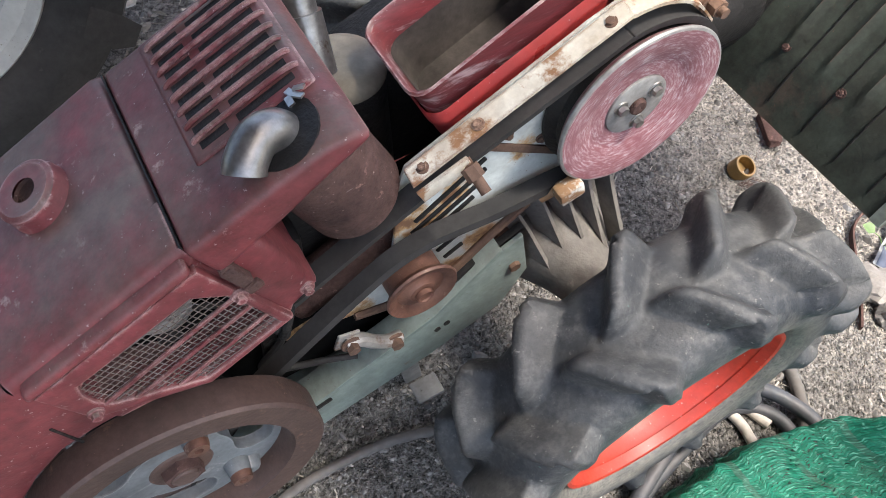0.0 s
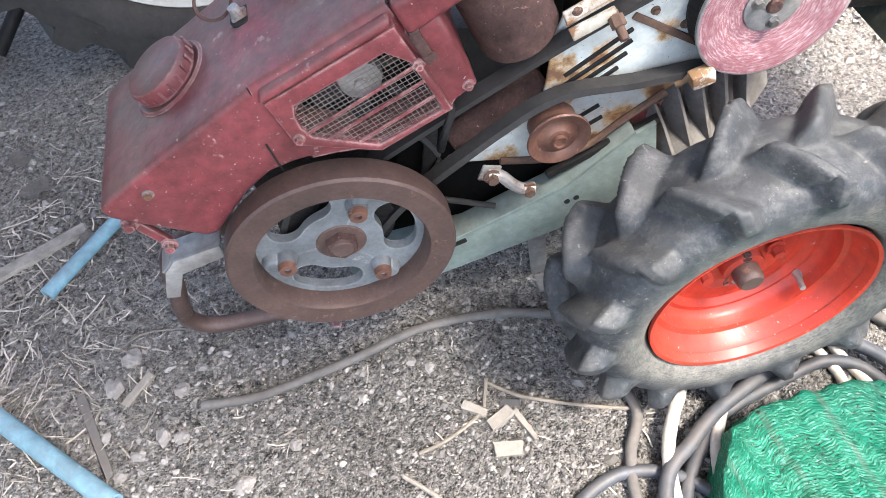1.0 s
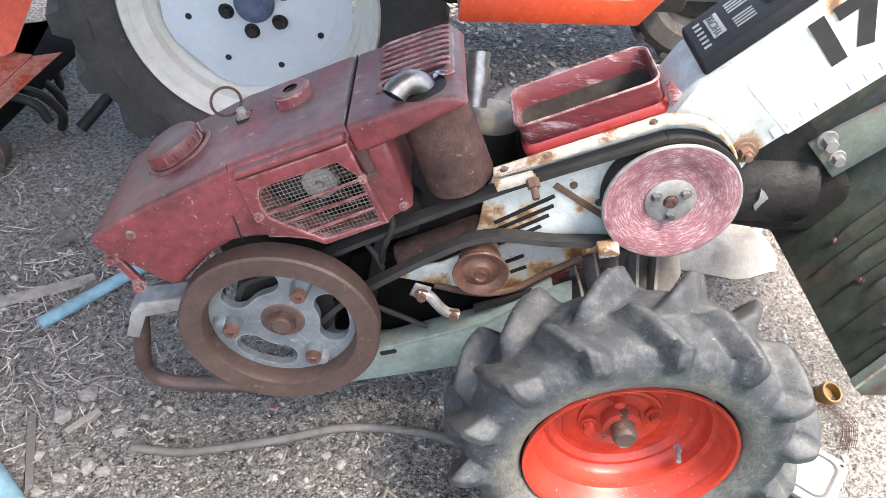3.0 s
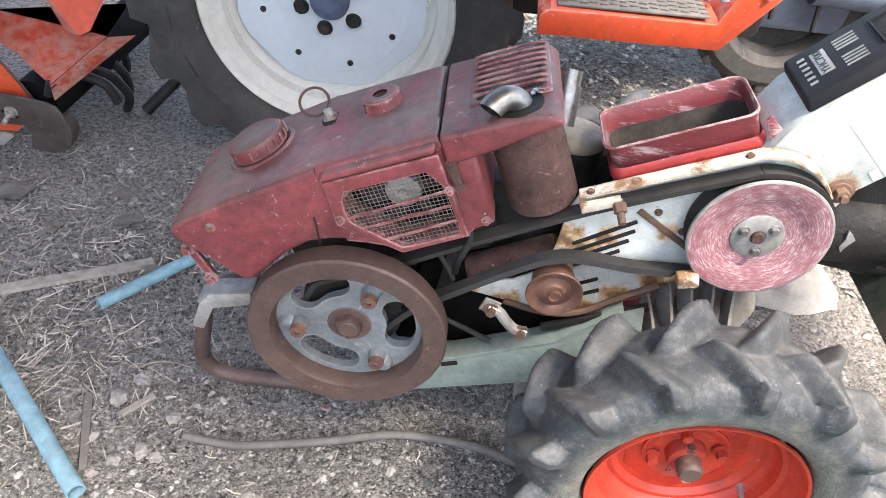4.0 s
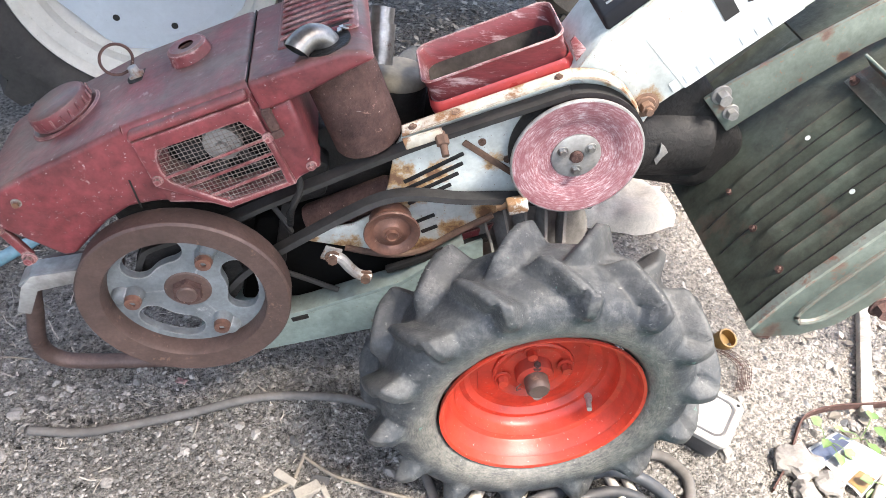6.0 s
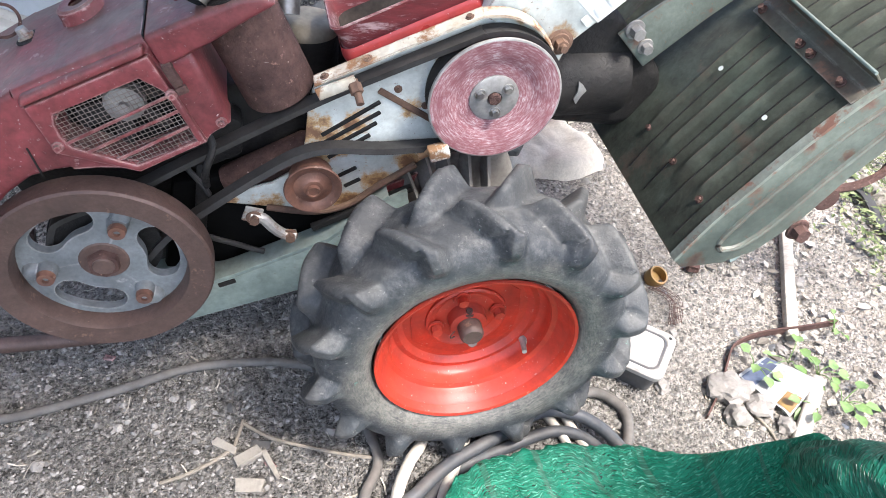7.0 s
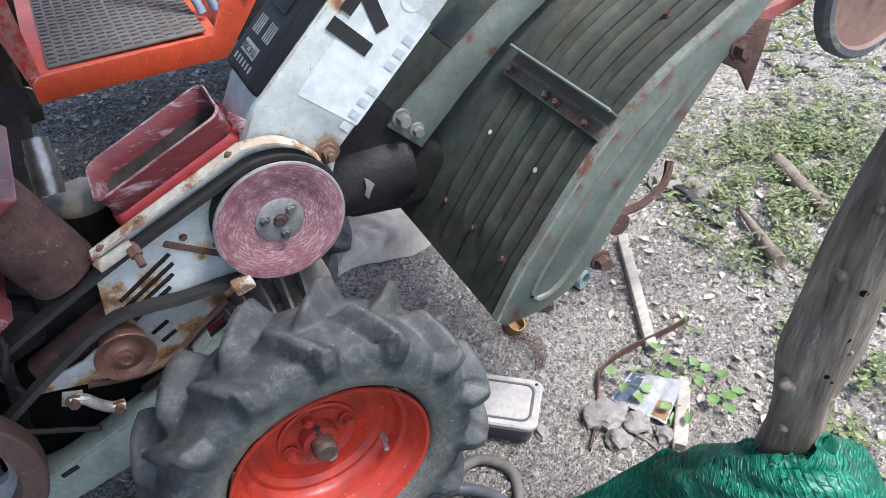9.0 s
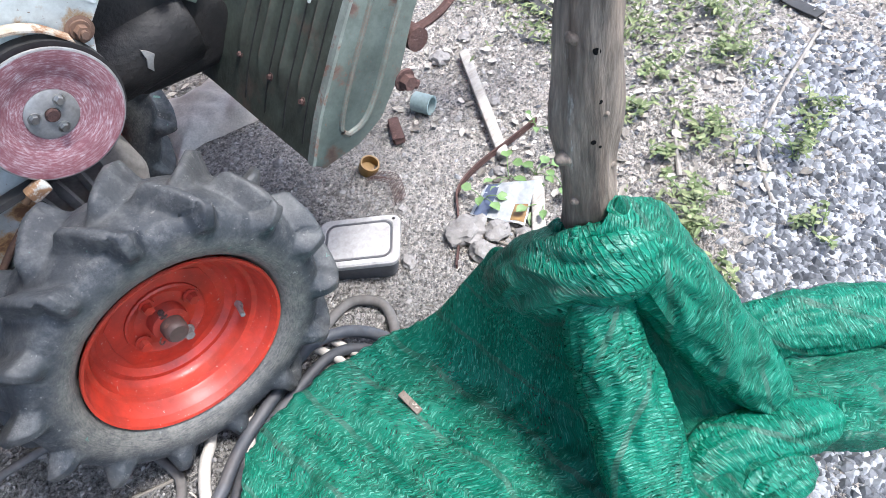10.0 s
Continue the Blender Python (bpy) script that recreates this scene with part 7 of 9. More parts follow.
    # thick gathered folds of the same cloth lying over the sheet
    for ctrl, radii, seed in (
            (((0.500, -0.655, 0.50), (0.545, -0.705, 0.425), (0.592, -0.758, 0.30), (0.640, -0.825, 0.165), (0.668, -0.895, 0.075)), (0.030, 0.062, 0.066, 0.062, 0.040), 3),
            (((0.478, -0.660, 0.44), (0.458, -0.715, 0.345), (0.432, -0.785, 0.245), (0.388, -0.865, 0.165), (0.335, -1.00, 0.10), (0.31, -1.15, 0.08)), (0.028, 0.050, 0.060, 0.062, 0.066, 0.06), 8),
            (((0.470, -0.880, 0.05), (0.545, -0.890, 0.055), (0.625, -0.925, 0.050), (0.705, -0.965, 0.040), (0.740, -0.985, 0.02)), (0.03, 0.046, 0.050, 0.042, 0.018), 12),
            (((0.470, -0.995, 0.03), (0.535, -0.975, 0.04), (0.600, -0.985, 0.035), (0.640, -1.00, 0.02)), (0.03, 0.045, 0.042, 0.02), 17),
            (((0.690, -0.795, 0.04), (0.770, -0.805, 0.055), (0.860, -0.865, 0.060), (0.950, -0.925, 0.055), (0.985, -0.955, 0.03)), (0.02, 0.050, 0.058, 0.055, 0.03), 21),
            (((0.445, -0.520, 0.280), (0.455, -0.575, 0.345), (0.466, -0.640, 0.405), (0.500, -0.690, 0.44), (0.55, -0.71, 0.43)), (0.040, 0.060, 0.064, 0.062, 0.045), 29)):
        net_fold(ctrl, radii, seed, net_ob)
    c = Vector((0.234, -0.478, net_height(0.234, -0.478) + ground_z(0.234, -0.478) + 0.006))
    single("wood_chip", moved(box((0, 0, 0), (0.052, 0.014, 0.007), bev=0.002), Matrix.Translation(c) @ pose(0, 0, 0, 0, 4, -89)), BARK, c, "small weathered wood chip lying on the net", "wood chip")


net()


# ---- loose things on the ground ----
def g3(x, y, h=0.0):
    return (x, y, ground_z(x, y) + h)


def lying_tube(name, pts, r, material, label, category, seg=12, group=""):
    at = g3(*pts[0][:2])
    return single(name, tube([g3(p[0], p[1], (p[2] if len(p) > 2 else r)) for p in pts], r, 8, seg), material, at, label, category, group)


def hollow_pipe(name, a, b, r, wall, material, label, category, ha=None, hb=None):
    a, b = Vector(g3(*a, r if ha is None else ha)), Vector(g3(*b, r if hb is None else hb))
    ln = (b - a).length
    bm = lathe([(r, 0), (r, ln), (r - wall, ln), (r - wall, 0)], (0, 0, 0), 24, True)
    m = (b - a).to_track_quat("Y", "Z").to_matrix().to_4x4()
    return single(name, moved(bm, Matrix.Translation(a) @ m), material, a, label, category)


hollow_pipe("water_pipe", (-1.62, 0.36), (-1.037, -0.203), 0.0175, 0.003, PIPE_BLUE, "scuffed light blue plastic pipe lying on the soil", "pipe")
hollow_pipe("water_pipe", (-1.195, 0.268), (-0.97, 0.54), 0.015, 0.003, PIPE_BLUE, "thin light blue plastic pipe lying under the bumper", "pipe")
lying_tube("garden_hose", [(-0.888, -0.058), (-0.80, -0.066), (-0.742, -0.06), (-0.61, -0.039), (-0.475, -0.011), (-0.338, -0.013), (-0.248, -0.032), (-0.17, -0.07), (-0.10, -0.13)], 0.0085, HOSE_GREY, "dusty grey rubber hose lying across the soil", "hose")
lying_tube("dark_hose", [(-0.38, -0.46), (-0.30, -0.385), (-0.22, -0.352), (-0.145, -0.365), (-0.08, -0.42), (-0.05, -0.50)], 0.011, HOSE_BLACK, "dark grey coiled hose beside the wheel", "hose", group="coiled hoses")
lying_tube("dark_hose", [(-0.22, -0.62), (-0.16, -0.40, 0.03), (-0.09, -0.335, 0.035), (-0.03, -0.295, 0.035), (0.045, -0.262, 0.035), (0.10, -0.242, 0.035), (0.175, -0.212, 0.035), (0.249, -0.230, 0.03), (0.295, -0.285, 0.03), (0.31, -0.36, 0.02), (0.26, -0.46)], 0.0125, HOSE_BLACK, "dark grey coiled hose beside the wheel", "hose", group="coiled hoses")
lying_tube("dark_hose", [(-0.17, -0.60), (-0.13, -0.42), (-0.06, -0.33), (0.0, -0.29, 0.012), (0.10, -0.262, 0.012), (0.19, -0.245, 0.012), (0.25, -0.27, 0.012), (0.27, -0.33), (0.20, -0.42)], 0.0115, HOSE_BLACK, "dark grey coiled hose beside the wheel", "hose", group="coiled hoses")
lying_tube("grey_hose", [(0.20, -0.20), (0.249, -0.174), (0.312, -0.169), (0.352, -0.215), (0.34, -0.27), (0.30, -0.33), (0.24, -0.40)], 0.011, HOSE_GREY, "grey looped hose behind the wheel", "hose", group="coiled hoses")
lying_tube("grey_hose", [(-0.172, -0.15), (-0.150, -0.25), (-0.186, -0.322), (-0.204, -0.40), (-0.20, -0.55)], 0.010, HOSE_GREY, "grey looped hose behind the wheel", "hose", group="coiled hoses")
lying_tube("cream_hose", [(-0.05, -0.20), (-0.075, -0.25, 0.03), (-0.102, -0.285, 0.04), (-0.134, -0.345, 0.035), (-0.145, -0.42), (-0.16, -0.56)], 0.011, HOSE_CREAM, "cream plastic hose under the wheel", "hose", group="coiled hoses")
lying_tube("cream_hose", [(0.035, -0.20), (0.010, -0.25, 0.02), (-0.024, -0.305, 0.02), (-0.056, -0.36, 0.02), (-0.09, -0.50)], 0.010, HOSE_CREAM, "cream plastic hose under the wheel", "hose", group="coiled hoses")
lying_tube("cream_hose", [(0.17, -0.16), (0.195, -0.22), (0.21, -0.28), (0.19, -0.36)], 0.009, HOSE_CREAM, "cream plastic hose under the wheel", "hose", group="coiled hoses")
lying_tube("cream_hose", [(0.235, -0.15), (0.228, -0.22), (0.25, -0.30)], 0.009, HOSE_CREAM, "cream plastic hose under the wheel", "hose", group="coiled hoses")
for pts, r in (([(-0.384, -0.133), (-0.395, -0.165), (-0.409, -0.194), (-0.47, -0.225), (-0.527, -0.239)], 0.0035), ([(-0.384, -0.140), (-0.34, -0.175), (-0.295, -0.196), (-0.22, -0.225), (-0.141, -0.25)], 0.0035), ([(-0.80, -0.26), (-0.785, -0.31), (-0.79, -0.37)], 0.005),
               ([(-0.56, -0.27), (-0.50, -0.33), (-0.46, -0.40)], 0.004), ([(-1.05, 0.10), (-1.00, 0.13), (-0.92, 0.12)], 0.002), ([(0.62, -0.20), (0.66, -0.30), (0.63, -0.40)], 0.003), ([(1.06, -0.42), (1.20, -0.30), (1.34, -0.26)], 0.006), ([(1.12, -0.62), (1.24, -0.50), (1.42, -0.43), (1.7, -0.36)], 0.005)):
    lying_tube("twig", pts, r, STRAW if r < 0.004 else WOOD, "dry thin twig lying on the soil", "twig", 7, "twigs")


def board(name, a, b, w, h, material, label, category, lift=0.0):
    a, b = Vector(g3(*a, h / 2 + lift)), Vector(g3(*b, h / 2 + lift))
    bm = box((0, 0, 0), ((b - a).length, w, h), bev=min(w, h) * 0.25)
    rng = random.Random(int(a.x * 1000))
    for vv in bm.verts:
        vv.co += Vector((rng.uniform(-0.004, 0.004), rng.uniform(-0.002, 0.002), rng.uniform(-0.001, 0.001)))
    m = (b - a).to_track_quat("X", "Z").to_matrix().to_4x4()
    return single(name, moved(bm, Matrix.Translation((a + b) / 2) @ m), material, (a + b) / 2, label, category)


board("plank", (-1.75, 0.13), (-1.13, 0.435), 0.030, 0.012, WOOD, "thin weathered plank lying in the straw", "plank")
board("stick", (1.045, 0.30), (0.838, -0.075), 0.029, 0.026, PALE_WOOD, "split grey wooden stick on bare soil", "stick")
board("stick", (0.839, -0.19), (0.70, -0.33), 0.030, 0.020, PALE_WOOD, "split grey wooden stick on bare soil", "stick")
board("stick", (0.70, 0.16), (0.74, 0.24), 0.030, 0.022, RUST, "short brown stick under the rotary cover", "stick")
board("wrench", (-1.112, 0.02), (-1.052, -0.150), 0.016, 0.006, HOSE_GREY, "flat dark steel spanner half buried in soil", "wrench")
board("wood_offcut", (-1.03, -0.02), (-0.98, 0.035), 0.016, 0.010, WOOD, "small weathered wood offcut on the soil", "wood chip")


board("wood_chip", (-0.435, -0.170), (-0.400, -0.195), 0.016, 0.008, WOOD, "small splintered piece of grey wood on the soil", "wood chip")
board("wood_chip", (-0.400, -0.222), (-0.358, -0.200), 0.022, 0.010, WOOD, "small splintered piece of grey wood on the soil", "wood chip")
board("wood_chip", (-0.402, -0.262), (-0.355, -0.268), 0.024, 0.006, WOOD, "flat pale scrap of wood on the soil", "wood chip")
board("wood_chip", (-0.352, -0.200), (-0.328, -0.262), 0.010, 0.008, WOOD, "small splintered piece of grey wood on the soil", "wood chip")
board("wood_chip", (-0.372, -0.185), (-0.340, -0.190), 0.018, 0.003, TUB, "dark torn scrap of plastic on the soil", "plastic scrap")
board("red_scrap", (-0.345, -0.222), (-0.335, -0.236), 0.012, 0.003, RED, "tiny faded red scrap on the soil", "scrap")
board("red_scrap", (-0.637, 0.047), (-0.622, 0.041), 0.011, 0.003, RED, "tiny faded red scrap on the soil", "scrap")


def dead_leaf(x, y, s_, turn, seed):
    """A dry lobed leaf with a folded midrib and a ragged rim."""
    rng = random.Random(seed)
    v, f, n = [], [], 36
    for i in range(n):
        a = 2 * math.pi * i / n
        r = s_ * (0.62 + 0.30 * abs(math.cos(2.5 * a)) + rng.uniform(-0.07, 0.07))
        lx, ly = r * math.cos(a), 0.8 * r * math.sin(a)
        for k in (0.5, 1.0):
            v.append((lx * k, ly * k, 0.012 + 0.18 * abs(ly * k) + 0.05 * s_ * math.sin(3 * a + seed) * k))
    v.append((0, 0, 0.012))
    for i in range(n):
        j = (i + 1) % n
        f += [(2 * i, 2 * i + 1, 2 * j + 1, 2 * j), (2 * n, 2 * i, 2 * j)]
    bm = mesh_bm(v, f)
    bmesh.ops.solidify(bm, geom=bm.faces[:], thickness=0.0006)
    single("dead_leaf", moved(bm, Matrix.Translation(g3(x, y)) @ pose(0, 0, 0, 4, -5, turn)), DRY_LEAF, g3(x, y), "dry grey-brown fallen leaf on the soil", "leaf", "fallen leaves", smooth=50)


DRY_LEAF = surf("dry_grey_leaf", (0.30, 0.275, 0.245), (0.19, 0.17, 0.15), rough=0.8, scale=22, fine=160, bump=0.25)
for q in ((-1.579, 0.643, 0.058, 20, 1), (-1.2495, 0.5736, 0.042, 200, 2), (-1.42, 0.52, 0.03, 90, 3), (-1.30, 0.68, 0.034, 140, 4), (-0.955, 0.31, 0.022, 60, 5), (-1.12, 0.40, 0.026, 300, 6)):
    dead_leaf(*q)


def strap():
    path = spline([g3(0.985, -0.040, 0.006), g3(0.87, -0.055, 0.02), g3(0.762, -0.057, 0.018), g3(0.690, -0.075, 0.010), g3(0.648, -0.12, 0.006), g3(0.60, -0.18, 0.005), g3(0.533, -0.245, 0.004)], 8)
    single("rusty_strap", sweep(path, [(-0.002, -0.009), (0.002, -0.009), (0.002, 0.009), (-0.002, 0.009)]), RUST, g3(0.762, -0.057), "bent rusty steel strap standing on edge", "metal strap")
    path = spline([g3(2.05, -0.15, 0.02), g3(1.93, -0.08, 0.05), g3(1.80, -0.13, 0.03), g3(1.76, -0.22, 0.012), g3(1.75, -0.33, 0.008)], 8)
    single("black_strap", sweep(path, [(-0.018, -0.003), (0.018, -0.003), (0.018, 0.003), (-0.018, 0.003)]), BELT, g3(1.8, -0.13), "black rubber strap on bright gravel", "rubber strap")


strap()


def bark_piece():
    """A curled pale sheet of bark and a torn strip of black rubber beside it."""
    v, f, n = [], [], 16
    q = [Vector(g3(1.335, 0.440, 0.01)), Vector(g3(1.350, 0.315, 0.01)), Vector(g3(1.450, 0.335, 0.02)), Vector(g3(1.430, 0.455, 0.02))]
    for i in range(n):
        for j in range(n):
            a, b = i / (n - 1), j / (n - 1)
            w = 0.018 * noise.noise((a * 9, b * 4, 2))
            p = q[0].lerp(q[1], a).lerp(q[3].lerp(q[2], a), b)
            v.append(p + Vector((w, w * 0.7, 0.022 * math.sin(math.pi * b) + 0.014 * noise.noise((a * 5, b * 5, 7)))))
    f = [(i * n + j, (i + 1) * n + j, (i + 1) * n + j + 1, i * n + j + 1) for i in range(n - 1) for j in range(n - 1)]
    bm = mesh_bm(v, f)
    bmesh.ops.solidify(bm, geom=bm.faces[:], thickness=0.003)
    single("bark_piece", bm, PALE_WOOD, g3(1.39, 0.39), "pale curled sheet of bark among the weeds", "bark", smooth=60)
    path = spline([g3(1.325, 0.462, 0.012), g3(1.338, 0.37, 0.03), g3(1.322, 0.262, 0.02), g3(1.338, 0.200, 0.008)], 8)
    single("rubber_strip", sweep(path, [(-0.014, -0.003), (0.014, -0.003), (0.014, 0.003), (-0.014, 0.003)]), BELT, g3(1.33, 0.37), "torn strip of black rubber beside the bark", "rubber strip")


bark_piece()


def tub():
    """Pale lidded plastic tub behind the wheel."""
    c = Vector((0.405, -0.085, ground_z(0.40, -0.09)))
    ob = thing("plastic_tub", c, "dark grey plastic tub with a pale lid on the soil", "tub")
    turn = Matrix.Translation(c) @ pose(0, 0, 0, 0, 0, -40)

    def loop(w, d, z, r=0.02, n=5):
        pts = []
        for cx, cy, a0 in ((w / 2 - r, d / 2 - r, 0), (-w / 2 + r, d / 2 - r, 90), (-w / 2 + r, -d / 2 + r, 180), (w / 2 - r, -d / 2 + r, 270)):
            pts += [(cx + r * math.cos(radians(a0 + 90 * k / (n - 1))), cy + r * math.sin(radians(a0 + 90 * k / (n - 1))), z) for k in range(n)]
        return pts

    def stack(rings):
        n = 20
        v = [p for q in rings for p in q]
        f = [(i * n + k, i * n + (k + 1) % n, (i + 1) * n + (k + 1) % n, (i + 1) * n + k) for i in range(len(rings) - 1) for k in range(n)]
        f += [tuple(reversed(range(n))), tuple((len(rings) - 1) * n + k for k in range(n))]
        bm = mesh_bm(v, f)
        bmesh.ops.recalc_face_normals(bm, faces=bm.faces)
        return moved(bm, turn)
    part("tub_body", stack([loop(0.15, 0.105, 0.0), loop(0.165, 0.12, 0.055)]), TUB, ob)
    lid = part("tub_lid", stack([loop(0.176, 0.132, 0.053), loop(0.178, 0.134, 0.056), loop(0.178, 0.134, 0.064), loop(0.172, 0.128, 0.068), loop(0.150, 0.106, 0.068), loop(0.146, 0.102, 0.0655), loop(0.138, 0.094, 0.0655), loop(0.134, 0.090, 0.068)]), LID, ob, "pale grey lid with a raised rim")
    # dark strip laid in the groove as its shade
    part("groove_shade", moved(sweep([Vector(q) for q in loop(0.142, 0.098, 0.0668)], [(-0.0022, -0.001), (0.0022, -0.001), (0.0022, 0.0008), (-0.0022, 0.0008)], True), turn), TUB, lid, "dark strip that paints the shade in the lid's groove")
    # dark disc painted as the shade in the lid's hole
    part("lid_hole", moved(lathe([(0.0, 0), (0.004, 0)], (0, 0, 0), 10), turn @ Matrix.Translation((0.075, 0.052, 0.0685)) @ pose(0, 0, 0, 90, 0, 0)), DARK_METAL, lid)


tub()


def small_round_things():
    c = g3(0.588, 0.150)
    single("yellow_cap", moved(lathe([(0.0, -0.006), (0.020, -0.006), (0.020, -0.030), (0.0235, -0.030), (0.025, -0.024), (0.024, -0.004), (0.024, 0.0), (0.0, 0.0)], (0, 0, 0), 32), Matrix.Translation(c) @ pose(0, 0, 0, -66, 0, 25)), YELLOW, c, "yellow-brown plastic cap lying open on the soil", "cap")
    a = Vector(g3(0.815, 0.235, 0.026))
    b = Vector(g3(0.834, 0.187, 0.026))
    bm = lathe([(0.026, 0), (0.026, (b - a).length), (0.021, (b - a).length), (0.021, 0.0)], (0, 0, 0), 28, True)
    single("pipe_joint", moved(bm, Matrix.Translation(a) @ (b - a).to_track_quat("Y", "Z").to_matrix().to_4x4()), TEAL, a, "short grey-green plastic pipe joint on the soil", "pipe joint")
    # tapered wooden peg
    a, b = Vector(g3(1.425, 0.240, 0.020)), Vector(g3(1.315, -0.015, 0.034))
    path = [a.lerp(b, k / 12) for k in range(13)]
    single("wooden_peg", sweep(path, ring_section(0.022, 14), scale=[0.28 + 0.06 * k + (0.02 if k % 3 == 1 else 0) for k in range(13)]), BARK, a, "rough tapered brown wooden peg on the soil", "peg")
    path = [Vector(g3(1.62, 0.10, 0.02)).lerp(Vector(g3(1.70, 0.36, 0.03)), k / 6) for k in range(7)]
    single("short_log", sweep(path, ring_section(0.024, 12), scale=[0.9, 1.05, 1, 0.95, 1.02, 1, 0.9]), BARK, path[0], "short brown piece of branch among weeds", "branch")
    # wire mesh scrap
    path = spline([g3(0.575, 0.115, 0.01), g3(0.60, 0.06, 0.02), g3(0.575, 0.0, 0.012)], 6)
    wires = []
    for k in range(9):
        o = Vector((0.004 * (k - 4), 0, 0.003 * math.sin(k)))
        wires.append(sweep([p + o for p in path], ring_section(0.0007, 5)))
    for p in path[::1]:
        wires.append(rod(p - Vector((0.018, 0, 0)), p + Vector((0.018, 0.004, 0.002)), 0.0006, None, 5))
    single("wire_scrap", join(*wires), RUST, g3(0.58, 0.05), "scrap of fine rusty wire mesh", "wire mesh")


small_round_things()


def lump(c, s, seed, sub=3, rough=0.25):
    bm = bmesh.new()
    bmesh.ops.create_icosphere(bm, subdivisions=sub, radius=1)
    for vv in bm.verts:
        p = vv.co.normalized()
        k = 1 + rough * noise.noise((p.x * 1.7 + seed, p.y * 1.7, p.z * 1.7)) + rough * 0.4 * noise.noise((p.x * 5 + seed, p.y * 5, p.z * 5))
        vv.co = Vector((p.x * s[0] * k, p.y * s[1] * k, p.z * s[2] * k))
    bm.transform(Matrix.Translation(c))
    return bm


def sack():
    v, f = [], []
    n, m = 36, 26
    for i in range(n):
        for j in range(m):
            u, w = i / (n - 1), j / (m - 1)
            x, y = 0.24 + 0.38 * u + 0.03 * math.sin(5 * w), 0.51 + 0.24 * w + 0.05 * u + 0.02 * math.sin(7 * u)
            e = min(u, 1 - u, w, 1 - w)
            z = 0.004 + 0.050 * (1 - math.exp(-e * 9)) + 0.026 * noise.noise((x * 9, y * 9, 0)) * min(1, e * 8) + 0.010 * noise.noise((x * 25, y * 25, 3)) * min(1, e * 8)
            v.append((x, y, z + ground_z(x, y)))
    f = [(i * m + j, (i + 1) * m + j, (i + 1) * m + j + 1, i * m + j + 1) for i in range(n - 1) for j in range(m - 1)]
    bm = mesh_bm(v, f)
    bmesh.ops.solidify(bm, geom=bm.faces[:], thickness=0.003)
    single("grain_sack", bm, SACK, g3(0.40, 0.58), "crumpled cream woven sack lying behind the wheel", "sack", smooth=70)


sack()


def paper():
    v, f = [], []
    n = 14
    q = [Vector(g3(0.655, -0.155, 0.016)), Vector(g3(0.715, -0.270, 0.012)), Vector(g3(0.825, -0.200, 0.012)), Vector(g3(0.745, -0.115, 0.016))]
    for i in range(n):
        for j in range(n):
            a, b = i / (n - 1), j / (n - 1)
            p = q[0].lerp(q[1], a).lerp(q[3].lerp(q[2], a), b)
            v.append(p + Vector((0, 0, 0.008 * noise.noise((a * 3, b * 3, 7)) + 0.010 * a * b)))
    f = [(i * n + j, (i + 1) * n + j, (i + 1) * n + j + 1, i * n + j + 1) for i in range(n - 1) for j in range(n - 1)]
    bm = mesh_bm(v, f)
    bmesh.ops.solidify(bm, geom=bm.faces[:], thickness=0.0006)
    ob = single("printed_packet", bm, PAPER, g3(0.72, -0.19), "crumpled white, blue and yellow printed packet among leaves", "packet", smooth=60)
    strip = []
    for a0, a1, b0, b1, mt in ((0.05, 0.30, 0.02, 0.98, BLUE_HUB), (0.72, 0.97, 0.05, 0.45, YELLOW)):
        v = []
        for i in range(6):
            for j in range(6):
                a, b = a0 + (a1 - a0) * i / 5, b0 + (b1 - b0) * j / 5
                p = q[0].lerp(q[1], a).lerp(q[3].lerp(q[2], a), b)
                v.append(p + Vector((0, 0, 0.0012 + 0.008 * noise.noise((a * 3, b * 3, 7)) + 0.010 * a * b)))
        part("print_patch", mesh_bm(v, [(i * 6 + j, (i + 1) * 6 + j, (i + 1) * 6 + j + 1, i * 6 + j + 1) for i in range(5) for j in range(5)]), mt, ob)


paper()


def rocks():
    spots = [(-0.9244, -0.0126, 0.013), (-0.960, -0.098, 0.015), (-0.9284, -0.1044, 0.012), (-0.7305, -0.1694, 0.012), (-1.0353, -0.1544, 0.013), (-1.020, 0.0755, 0.017), (-0.8245, -0.2172, 0.015), (-1.0013, -0.1246, 0.014), (-1.05, 0.02, 0.018),
             (0.615, -0.185, 0.045), (0.665, -0.235, 0.030), (0.60, -0.25, 0.028), (0.70, -0.29, 0.022),
             (0.47, -0.16, 0.017), (0.99, 0.34, 0.028), (0.90, 0.0, 0.013), (0.86, 0.12, 0.012), (0.97, 0.10, 0.015), (1.29, -0.03, 0.022), (1.10, 0.36, 0.018), (1.23, 0.20, 0.017), (0.80, -0.10, 0.015), (2.35, 0.80, 0.05), (2.62, 0.62, 0.04), (1.34, 0.46, 0.05), (0.52, 0.28, 0.012), (0.44, 0.33, 0.014), (0.56, -0.02, 0.012)]
    for k, (x, y, r) in enumerate(spots):
        rng = random.Random(k)
        single("stone", lump(g3(x, y, r * 0.35), (r * rng.uniform(0.8, 1.2), r * rng.uniform(0.7, 1.1), r * rng.uniform(0.45, 0.75)), k * 3.1, 3, 0.45), STONE_SOLO, g3(x, y), "pale grey angular stone half sunk in soil", "stone", "loose stones", smooth=20)


STONE_SOLO = surf("pale_stone", (0.33, 0.31, 0.29), (0.22, 0.205, 0.19), rough=0.85, scale=30, fine=150, bump=0.3, dust=0.3)
rocks()

